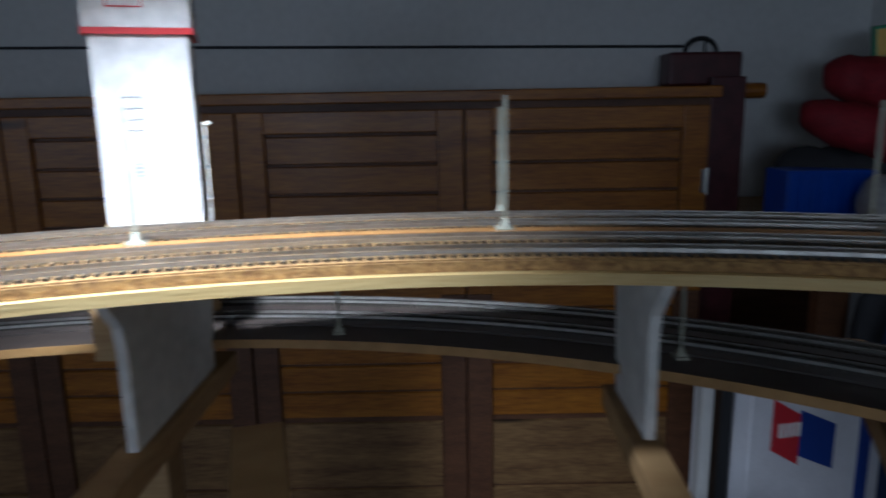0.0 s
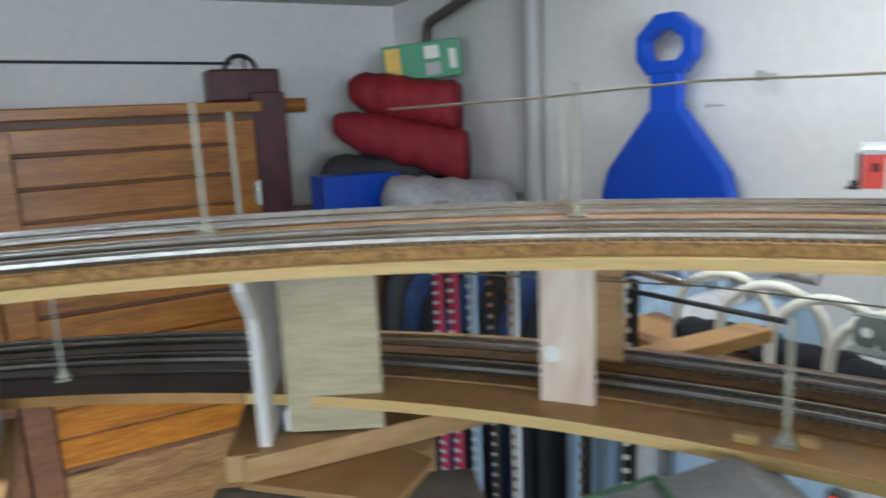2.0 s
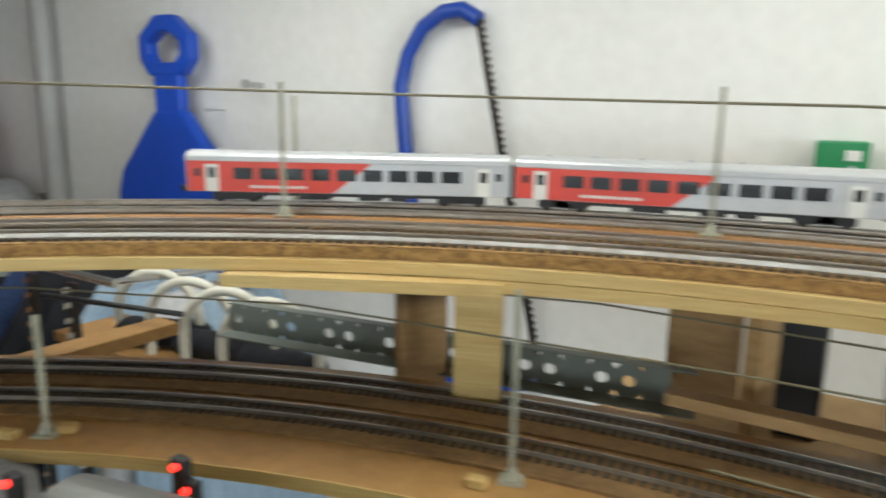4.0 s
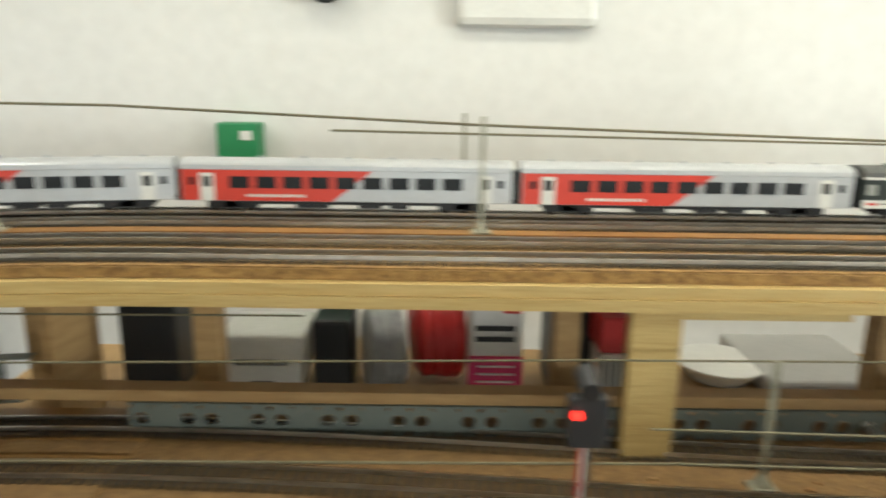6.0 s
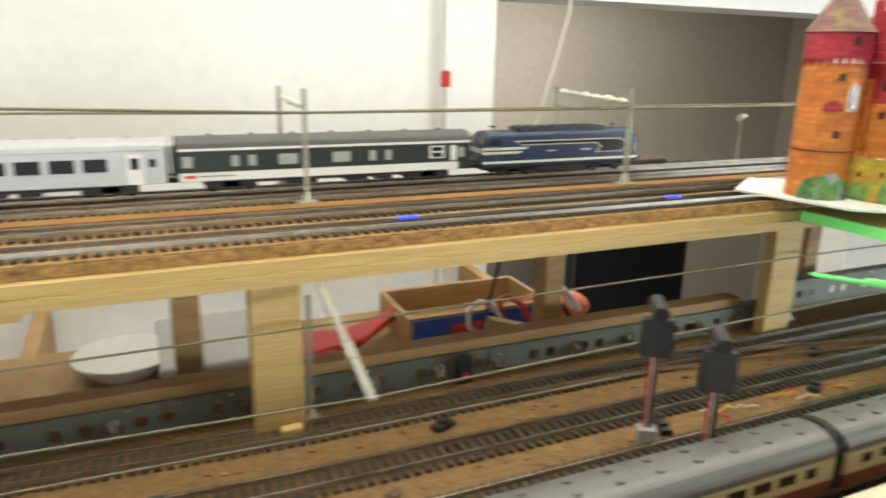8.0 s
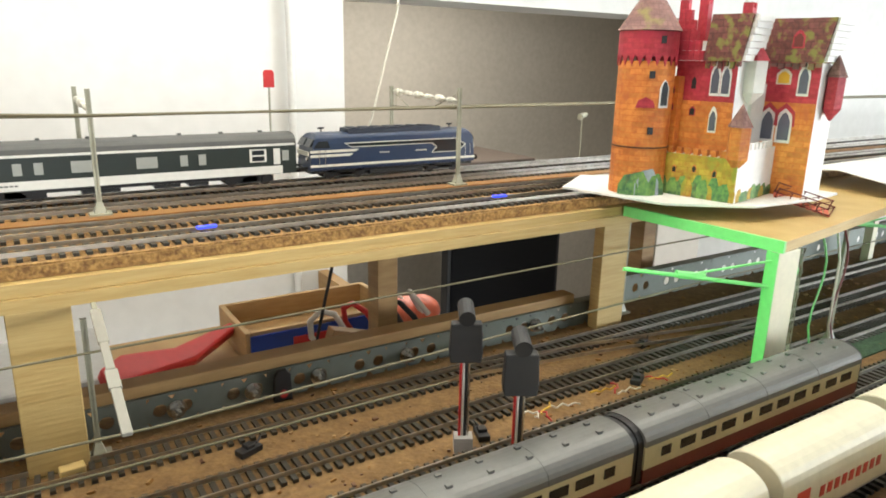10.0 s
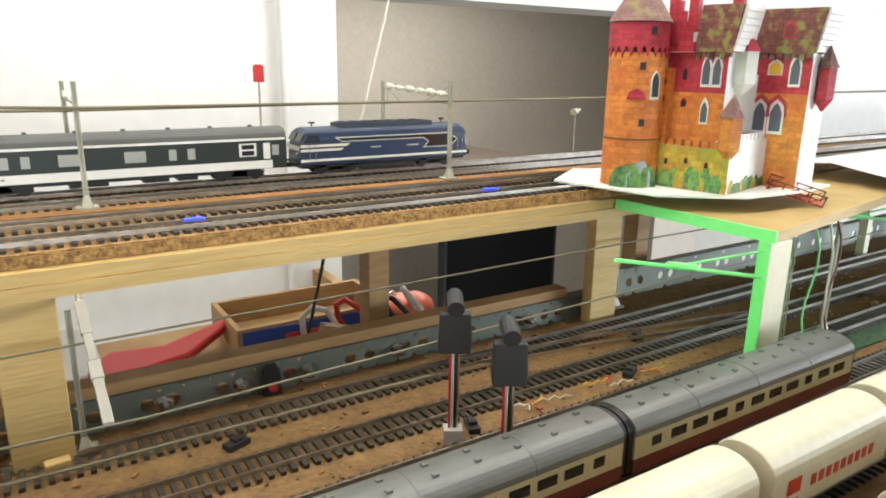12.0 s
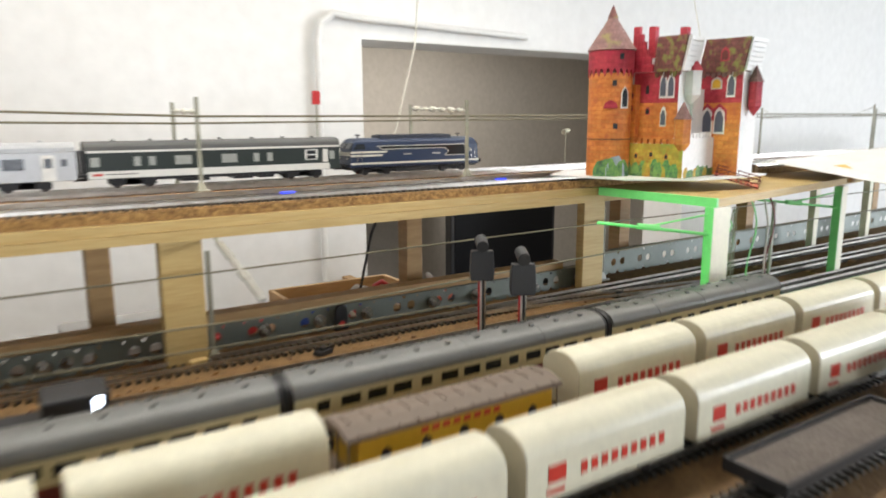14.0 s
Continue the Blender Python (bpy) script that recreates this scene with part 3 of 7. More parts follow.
def gusset(a, r0, r1, z0, lean=0.0):
    """A white board that stands across the bend, with a flared head."""
    bm = bmesh.new()
    h = UP - 0.0151 - z0
    out = [(0, 0), (r1 - r0, 0), (r1 - r0 + 0.02, h), (-0.032, h), (-0.030, h - 0.012), (-0.004, h - 0.040), (0, h - 0.06)]
    prism(bm, out, -0.0045, 0.0045, Matrix.Rotation(radians(90), 4, "X"))
    ob = tagged(finish("deck_gusset", bm, WHITEPAINT, bevel=0.0012), "white painted gusset board with a flared head", "bracket", "deck gussets")
    ob.matrix_world = pose(CX + (RM + r0) * math.cos(radians(a)), CY + (RM + r0) * math.sin(radians(a)), z0, 0, 0, a + lean)
    return ob


g = gusset(197.5, -0.030, 0.150, 0.975)
g.matrix_world = pose(-1.011, -0.631, 0.975, 0, 0, 179.5)
g = gusset(171.5, -0.042, 0.055, 0.975)
g.matrix_world = pose(-1.017, -0.232, 0.975, 0, 0, 179)
gusset(157.7, -0.058, 0.030, 0.972, -4)
bm = bmesh.new()
out = [(0, 0), (0.076, 0), (0.076, 0.125), (0.064, 0.142), (0.012, 0.142), (0, 0.130)]
prism(bm, out, -0.004, 0.004, Matrix.Rotation(radians(90), 4, "X"))
ob = tagged(finish("deck_board", bm, GREYPLY, bevel=0.0008), "coarse grey plywood board with clipped corners", "bracket")
ob.matrix_world = pose(-0.962, -0.020, 0.975, 0, 0, 62)


def beam(p, q, w, h, mat, label):
    p, q = Vector(p), Vector(q)
    d = q - p
    bm = bmesh.new()
    box(bm, 0, d.length, -w / 2, w / 2, -h, 0)
    ob = tagged(finish("wooden_beam", bm, mat, bevel=0.001), label, "beam")
    ob.matrix_world = Matrix.Translation(p) @ d.to_track_quat("X", "Z").to_matrix().to_4x4()
    return ob


beam((-1.13, -0.230, 0.975), (-0.86, -0.236, 0.962), 0.026, 0.020, PINE_PALE, "yellowish pine batten under the white gusset")
beam((-1.24, -0.632, 0.975), (-0.86, -0.640, 0.968), 0.030, 0.022, PINE_PALE, "pine batten under the white gusset")
beam((-1.10, -0.560, 0.955), (-0.93, -0.515, 0.93), 0.045, 0.012, PINE_PALE, "sawn pine board leaning under the deck")
beam((-0.945, -0.062, 0.973), (-1.25, 0.06, 0.973), 0.028, 0.022, PINE_PALE, "pine beam under the lower deck")
beam((-0.955, -0.062, 0.9725), (-0.925, 0.30, 0.9725), 0.034, 0.020, PINE_PALE, "wide pine beam under the lower deck")
bm = bmesh.new()
prism(bm, [(-0.945, -0.066), (-0.855, 0.022), (-0.895, 0.075), (-0.935, 0.06)], 0.9455, 0.9515)
tagged(finish("pine_offcut", bm, PINE_PALE, bevel=0.001), "triangular pine offcut under the beam", "offcut")
bm = bmesh.new()
prism(bm, [(-0.962, -0.082), (-0.878, 0.100), (-0.74, 0.05), (-0.83, -0.14)], 0.925, 0.945)
tagged(finish("step_board", bm, TEXTURED, bevel=0.003), "grey brown carpeted board below the deck", "board")
for x, y in ((-1.0, 0.1), (-0.2, 0.45), (0.6, 0.43), (1.6, 0.43), (0.6, -0.08), (1.6, -0.08), (-1.2, -0.7), (-0.86, -0.03)):
    bm = bmesh.new()
    box(bm, x - 0.02, x + 0.02, y - 0.02, y + 0.02, FLOOR, 0.9248 if x == -0.86 else LOW - 0.0125 if x > -0.9 else 0.950)
    tagged(finish("table_leg", bm, PINE_PALE, bevel=0.002), "square pine leg under the layout", "leg", "layout legs")


# ---- perforated girder and battens ----
def girder(x0, x1, y, z0, z1, pitch=0.0165, r=0.0048):
    """A perforated steel strip with round holes."""
    bm = bmesh.new()
    n = int((x1 - x0) / pitch)
    zc = (z0 + z1) / 2
    for side, yy in ((0, y), (1, y + 0.0015)):
        for i in range(n):
            cx = x0 + (i + 0.5) * pitch
            if i % 3 == 1:
                q = [bm.verts.new((cx + sx * pitch / 2, yy, z)) for sx, z in ((-1, z0), (1, z0), (1, z1), (-1, z1))]
                bm.faces.new(q)
                continue
            ring, frame_ = [], []
            for k in range(12):
                a = 2 * math.pi * k / 12
                ring.append(bm.verts.new((cx + r * math.cos(a), yy, zc + r * math.sin(a))))
                m = max(abs(math.cos(a)), abs(math.sin(a)))
                frame_.append(bm.verts.new((cx + pitch / 2 * math.cos(a) / m, yy, zc + (z1 - z0) / 2 * math.sin(a) / m)))
            for k in range(12):
                bm.faces.new((ring[k], ring[(k + 1) % 12], frame_[(k + 1) % 12], frame_[k]))
    box(bm, x0, x1, y + 0.0005, y + 0.012, z1 - 0.001, z1 + 0.0005)
    return tagged(finish("perforated_girder", bm, GIRDER), "grey green perforated steel girder along the tracks", "girder", "girders")


girder(-0.22, 0.872, 0.446, LOW - 0.0005, LOW + 0.0215)
girder(0.905, 2.2, 0.468, LOW - 0.0005, LOW + 0.029)
g = girder(0.0, 0.46, 0.0, 0.0, 0.030, 0.022, 0.0052)
g.matrix_world = pose(-0.80, 0.470, 0.990, 0, 0, 8.6)
bm = bmesh.new()
box(bm, 0.0, 0.46, -0.020, -0.0002, 0.0, 0.0014)
part("lower_flange", bm, GIRDER, g)
g = girder(0.0, 0.50, 0.0, 0.0, 0.03)
g.matrix_world = pose(-1.42, 0.02, LOW + 0.005, 0, 0, 55)
beam((-0.35, 0.4565, LOW + 0.0310), (0.84, 0.4565, LOW + 0.0310), 0.017, 0.0088, PINE_PALE, "ochre pine batten lying on the girder")
for x in (0.30, 0.475, 0.528, 0.578, 0.655, 0.71, 0.79):
    bm = bmesh.new()
    cyl(bm, (x, 0.4455, LOW + 0.010), (x, 0.4445, LOW + 0.010), 0.0066, n=16)
    cyl(bm, (x, 0.4445, LOW + 0.010), (x, 0.440, LOW + 0.010), 0.0048, n=6)
    cyl(bm, (x, 0.440, LOW + 0.010), (x, 0.435, LOW + 0.010), 0.0022, n=8)
    tagged(finish("girder_bolt", bm, CHROME), "small bright bolt and nut on the girder", "bolt", "girder bolts")


# ---- catenary ----
def mast(x, y, z, h, turn, rear=False, arm=None):
    """A catenary mast on a foot, tapered; arm: which way the bracket reaches."""
    ob = thing("catenary_mast", pose(x, y, z, 0, 0, turn), "slim grey green catenary mast on a square foot", "catenary mast", "catenary masts")
    bm = bmesh.new()
    for sx in (-0.0011, 0.0011):
        box(bm, sx - 0.0006, sx + 0.0006, -0.0014, 0.0014, 0.004, h)
    box(bm, -0.0008, 0.0008, -0.0005, 0.0005, 0.004, h)
    part("pole", bm, MAST, ob)
    bm = bmesh.new()
    box(bm, -0.0075, 0.0075, -0.006, 0.006, 0, 0.0022)
    bmesh.ops.create_cone(bm, cap_ends=True, segments=4, radius1=0.006, radius2=0.0026, depth=0.008, matrix=Matrix.Translation((0, 0, 0.006)) @ Matrix.Rotation(radians(45), 4, "Z"))
    part("foot", bm, MAST, ob)
    if arm:
        bm = bmesh.new()
        cyl(bm, (0, 0, h - 0.004), (0, arm, h - 0.020), 0.0005, n=6)
        cyl(bm, (0, 0, h - 0.020), (0, arm, h - 0.020), 0.0005, n=6)
        cyl(bm, (0, arm * 0.25, h - 0.008), (0, arm * 0.25, h - 0.020), 0.0004, n=6)
        part("bracket", bm, MAST, ob)
    if rear:
        bm = bmesh.new()
        box(bm, -0.012, 0.012, -0.02, 0.012, -0.012, 0)
        part("support_block", bm, PINE_PALE, ob, "small wooden support block")
    return ob


def bend(a, off):
    return CX + (RM + off) * math.cos(radians(a)), CY + (RM + off) * math.sin(radians(a))


for a in (197.0, 178.7, 160.2, 140.9, 121.6, 100.5):
    mast(*bend(a, 0.0), UP + 0.002, 0.106, a - 90)
for a in (178.5, 159.6, 141.5, 122.5):
    mast(*bend(a, 0.125), UP - 0.005, 0.104, a - 90, rear=True)
for x, y in ((0.029, 0.528), (0.451, 0.538), (0.757, 0.530)):
    mast(x, y, UP + 0.002, 0.090, 0, arm=0.045 if x > 0.7 else None)
for x in (0.018, 0.452, 0.748, 1.16, 1.52, 1.95):
    mast(x, 0.645, UP - 0.005, 0.094, 0, rear=True, arm=-0.04 if x > 0.7 else None)
for x in (1.25, 1.70):
    mast(x, 0.530, UP + 0.002, 0.092, 0, arm=0.04)
# wires of the upper level: they fall gently from the bend to the straight
def catenary(pts, label):
    tagged(tube("catenary_wire", pts, 0.0011 if pts[0][2] > 1.12 else 0.0008, WIRE), label, "wire", "catenary wires")


hi = [(*bend(a, 0.02), 1.238 - 0.011 * (145 - a) / 55) for a in range(145, 90, -5)]
catenary([(-1.024, 0.112, 1.226), (-0.955, 0.205, 1.229)] + hi[2:] + [(0.029, 0.535, 1.217), (0.45, 0.535, 1.206), (0.76, 0.535, 1.206), (1.3, 0.535, 1.208), (2.6, 0.535, 1.208)], "grey contact wire over the upper tracks")
catenary([(-0.1, 0.615, 1.206), (0.45, 0.615, 1.199), (0.75, 0.615, 1.201), (2.6, 0.615, 1.208)], "grey contact wire over the outer track")
LILACGREY = flat("aged_white_plastic", (0.31, 0.295, 0.25), 0.5)
# insulator chains tied between masts
def insulators(p, q, n, label, k=1.0):
    bm = bmesh.new()
    p, q = Vector(p), Vector(q)
    cyl(bm, p, q, 0.0012 * k, n=8)
    for i in range(n):
        c = p + (q - p) * ((i + 0.5) / n)
        d = (q - p).normalized()
        cyl(bm, c - d * 0.004, c + d * 0.004, k * (0.0034 if i % 2 else 0.0026), n=10)
    tagged(finish("insulator_chain", bm, CREAM, smooth=True), label, "insulator", "insulator chains")


insulators((0.757, 0.535, 1.212), (0.748, 0.640, 1.216), 6, "cream twisted insulator chain between two masts")
insulators((0.451, 0.540, 1.210), (0.452, 0.640, 1.212), 3, "cream insulator between two masts")
insulators((1.250, 0.535, 1.210), (1.16, 0.640, 1.214), 4, "cream insulator chain between two masts")

# lower level masts and wires
for x, y, h, t in ((-1.205, -0.499, 0.10, 10), (-1.116, -0.176, 0.10, 0), (-0.695, 0.222, 0.083, 30), (-0.41, 0.338, 0.118, 20), (0.20, 0.385, 0.085, 0), (0.424, 0.425, 0.092, 0), (0.905, 0.448, 0.09, 0), (1.02, 0.30, 0.105, 0)):
    ob = mast(x, y, LOW, h, t)
    ob["label"] = "thin light metal mast of the lower level"


for pts in (
    [(-1.0, 0.10, 1.083), (-0.80, 0.27, 1.080), (-0.60, 0.36, 1.078), (-0.30, 0.395, 1.078), (0.10, 0.40, 1.083), (0.45, 0.405, 1.083), (0.9, 0.41, 1.085), (2.4, 0.41, 1.085)],
    [(-0.92, 0.20, 1.095), (-0.70, 0.36, 1.093), (-0.40, 0.45, 1.090), (-0.10, 0.47, 1.085)],
    [(0.12, 0.36, 1.058), (0.45, 0.352, 1.055), (0.9, 0.350, 1.068), (2.4, 0.350, 1.075)],
    [(-0.30, 0.33, 1.050), (0.13, 0.345, 1.045), (0.42, 0.345, 1.040), (0.63, 0.345, 1.040)],
):
    catenary(pts, "thin contact wire of the lower level")
# little wooden blocks glued beside the mast feet
for x, y, w_, t_ in ((-0.712, 0.206, 0.007, 25), (-0.688, 0.232, 0.006, 40), (-0.425, 0.322, 0.006, 10), (0.408, 0.412, 0.007, 5)):
    bm = bmesh.new()
    box(bm, -w_, w_, -0.004, 0.004, 0, 0.006)
    ob = tagged(finish("wooden_block", bm, PLY, bevel=0.0008), "small yellowish wooden block glued beside a mast foot", "block", "mast blocks")
    ob.matrix_world = pose(x, y, LOW, 0, 0, t_)
# slanting white catenary arm beside the post
ob = thing("plastic_bracket", look((0.4300, 0.4278, 1.1105), (0.4281, 0.2995, 1.0826)) @ Matrix.Diagonal((0.85, 0.85, 1.601, 1.0)), "grey white plastic catenary arm hanging aslant", "bracket")
for i, (s0, s1, w_) in enumerate(((0.0, 0.012, 0.0016), (0.0122, 0.034, 0.0034), (0.0342, 0.050, 0.0026), (0.0502, 0.060, 0.0036), (0.0602, 0.082, 0.0028))):
    bm = bmesh.new()
    box(bm, -w_, w_, -0.0014, 0.0014, -s1, -s0)
    part("arm_segment", bm, MAST if i == 0 else LILACGREY, ob, bevel=0.0005)


# ---- rolling stock ----
def hull(bm, prof, x0, x1, mat=0):
    """A body drawn out along x from a section of (y, z)."""
    a = [bm.verts.new((x0, y, z)) for y, z in prof]
    b = [bm.verts.new((x1, y, z)) for y, z in prof]
    k = len(prof)
    fs = [bm.faces.new(a), bm.faces.new(b[::-1])]
    for i in range(k):
        fs.append(bm.faces.new((a[i], b[i], b[(i + 1) % k], a[(i + 1) % k])))
    for f in fs:
        f.material_index = mat
    return a + b


def roof_curve(w, z0, rise, n=10, power=0.55):
    return [(w * math.cos(math.pi * i / n), z0 + rise * math.sin(math.pi * i / n) ** power) for i in range(n + 1)]


def bogie(owner, x, wheels=2, r=0.0053, wb=0.030):
    bm = bmesh.new()
    box(bm, -wb / 2 - 0.006, wb / 2 + 0.006, -0.0125, -0.0105, 0.003, 0.0085)
    box(bm, -wb / 2 - 0.006, wb / 2 + 0.006, 0.0105, 0.0125, 0.003, 0.0085)
    box(bm, -0.007, 0.007, -0.0125, 0.0125, 0.004, 0.0095)
    for s in (-1, 1):
        for ss in (-wb / 2, wb / 2):
            box(bm, ss - 0.004, ss + 0.004, s * 0.0125 - 0.001, s * 0.0125 + 0.001, 0.0045, 0.0105)
    b = part("bogie", bm, BLACKP, owner, "black bogie frame")
    b.location = (x, 0, 0)
    for s in range(wheels):
        bm = bmesh.new()
        px = -wb / 2 + wb * s / (wheels - 1)
        for sy in (-0.0085, 0.0085):
            cyl(bm, (px, sy - 0.0012, r), (px, sy + 0.0012, r), r, n=18)
        cyl(bm, (px, -0.009, r), (px, 0.009, r), 0.001, n=8)
        part("wheelset", bm, SAWBLADE, b, "dark steel wheelset")


def buffers(owner, x, s):
    bm = bmesh.new()
    for y in (-0.010, 0.010):
        cyl(bm, (x, y, 0.0125), (x + s * 0.006, y, 0.0125), 0.0011, n=8)
        cyl(bm, (x + s * 0.006, y, 0.0125), (x + s * 0.007, y, 0.0125), 0.0026, n=12)
    box(bm, min(x, x + s * 0.010), max(x, x + s * 0.010), -0.002, 0.002, 0.0075, 0.0100)
    part("buffers", bm, BLACKP, owner, "black buffers and coupling hook")


def panel(bm, x0, x1, z0, z1, y, s, t=0.0003, mat=0):
    box(bm, x0, x1, min(y, y + s * t), max(y, y + s * t), z0, z1, mat=mat)


def plate(owner, name, outline, y, s, mat, t=0.0004, label=""):
    """A thin plate on a side wall: outline in (x, z), side s."""
    bm = bmesh.new()
    prism(bm, outline, 0, t)
    for v in bm.verts:
        x, z, h = v.co
        v.co = (x, y + s * h, z)
    return part(name, bm, mat, owner, label)


def loco():
    ob = thing("diesel_locomotive", Matrix.Identity(4), "dark blue model diesel locomotive with cream stripes and black window band", "model locomotive")
    W = 0.0165
    prof = [(-W, 0.0095), (W, 0.0095), (W, 0.034)] + [(y, z) for y, z in roof_curve(W, 0.034, 0.0095, 8, 0.5)[1:-1]] + [(-W, 0.034)]
    bm = bmesh.new()
    vs = hull(bm, prof, -0.092, 0.092)
    # rake the cab fronts above the waist
    for v in bm.verts:
        if v.co.z > 0.030:
            v.co.x -= math.copysign((v.co.z - 0.030) * 0.62, v.co.x)
    part("body", bm, BLUE_LOCO, ob, "deep blue lacquered body", bevel=0.0012)
    bm = bmesh.new()
    hull(bm, [(-0.011, 0.0425), (0.011, 0.0425), (0.010, 0.0465), (-0.010, 0.0465)], -0.050, 0.052)
    rf = part("raised_roof", bm, NAVY, ob, "dark navy raised roof")
    for i in range(7):
        bm = bmesh.new()
        box(bm, -0.046 + i * 0.0135, -0.037 + i * 0.0135, -0.0085, 0.0085, 0.0466, 0.0473)
        part("roof_hatch", bm, NAVY, rf)
    for x in (-0.072, 0.072):
        bm = bmesh.new()
        cyl(bm, (x, 0.004, 0.041), (x, 0.004, 0.0468), 0.0007, n=6)
        cyl(bm, (x - 0.003, 0.004, 0.0468), (x + 0.003, 0.004, 0.0468), 0.0009, n=6)
        part("horn", bm, BLACKP, ob)
    bm = bmesh.new()
    box(bm, -0.090, 0.090, -0.0135, 0.0135, 0.0065, 0.0098)
    box(bm, -0.030, 0.030, -0.0145, 0.0145, 0.0028, 0.0068)
    part("underframe", bm, BLACKP, ob, "black underframe and fuel tank", bevel=0.0006)
    for s in (-1, 1):
        y = s * W
        plate(ob, "lower_stripe", [(-0.0915, 0.0130), (0.0915, 0.0130), (0.0915, 0.0152), (-0.0915, 0.0152)], y, s, CREAM, 0.0003, "cream lower stripe")
        # white outline and black window band, pointed at the front
        out = [(-0.058, 0.0345), (0.068, 0.0345), (0.080, 0.0275), (0.070, 0.0205), (0.038, 0.0205), (0.044, 0.0262), (0.038, 0.0300), (-0.050, 0.0300)]
        plate(ob, "band_outline", out, y, s, CREAM, 0.0003, "cream outline of the window band")
        inn = [(-0.0555, 0.0337), (0.0672, 0.0337), (0.0785, 0.0275), (0.0693, 0.0213), (0.0398, 0.0213), (0.0452, 0.0262), (0.0388, 0.0308), (-0.0500, 0.0308)]
        plate(ob, "window_band", inn, y + s * 0.0003, s, DARKGLASS, 0.0003, "glossy black window band")
        for z0, z1, x1 in ((0.0262, 0.0285, -0.046), (0.0222, 0.0245, -0.052)):
            plate(ob, "cab_stripe", [(-0.0915, z0), (x1, z0), (x1 + 0.004, z1), (-0.0915, z1)], y, s, CREAM, 0.0003, "cream cab stripe")
        plate(ob, "cab_window", [(-0.0880, 0.0305), (-0.0720, 0.0305), (-0.0740, 0.0368), (-0.0835, 0.0368)], y, s, DARKGLASS, 0.0004, "dark cab window")
        for x in (-0.080, 0.082):
            bm = bmesh.new()
            for d in (-0.003, 0.003):
                cyl(bm, (x + d, y + s * 0.001, 0.0145), (x + d, y + s * 0.001, 0.0285), 0.0004, n=6)
            part("handrail", bm, CHROME, ob)
        bm = bmesh.new()
        for i in range(5):
            box(bm, -0.020 + i * 0.0022, -0.0188 + i * 0.0022, min(y, y + s * 0.0004), max(y, y + s * 0.0004), 0.0232, 0.0246)
        for i in range(6):
            box(bm, 0.020 + i * 0.0022, 0.0212 + i * 0.0022, min(y, y + s * 0.0004), max(y, y + s * 0.0004), 0.0232, 0.0246)
        part("lettering", bm, CREAM, ob, "small unreadable cream lettering")
    for s in (-1, 1):
        bm = bmesh.new()
        x = s * 0.0885
        for y in (-0.0085, 0.0085):
            box(bm, x - 0.0045, x + 0.0045, y - 0.0065, y + 0.0065, 0.0318, 0.0385)
        for v in bm.verts:
            v.co.x = s * (0.0924 - (v.co.z - 0.030) * 0.62) + (0.0004 * s if v.co.x * s > x * s else -0.002 * s)
        part("windscreen", bm, DARKGLASS, ob, "dark windscreen")
        bm = bmesh.new()
        for y in (-0.0105, 0.0105):
            cyl(bm, (s * 0.0915, y, 0.0205), (s * 0.0932, y, 0.0205), 0.0018, n=12)
        part("headlight", bm, CHROME, ob, "round headlights")
        bm = bmesh.new()
        box(bm, min(s * 0.0918, s * 0.0924), max(s * 0.0918, s * 0.0924), -0.0145, 0.0145, 0.0232, 0.0275)
        part("front_stripe", bm, CREAM, ob)
        bogie(ob, s * 0.055, 2, 0.0060, 0.029)
        buffers(ob, s * 0.091, s)
    return ob


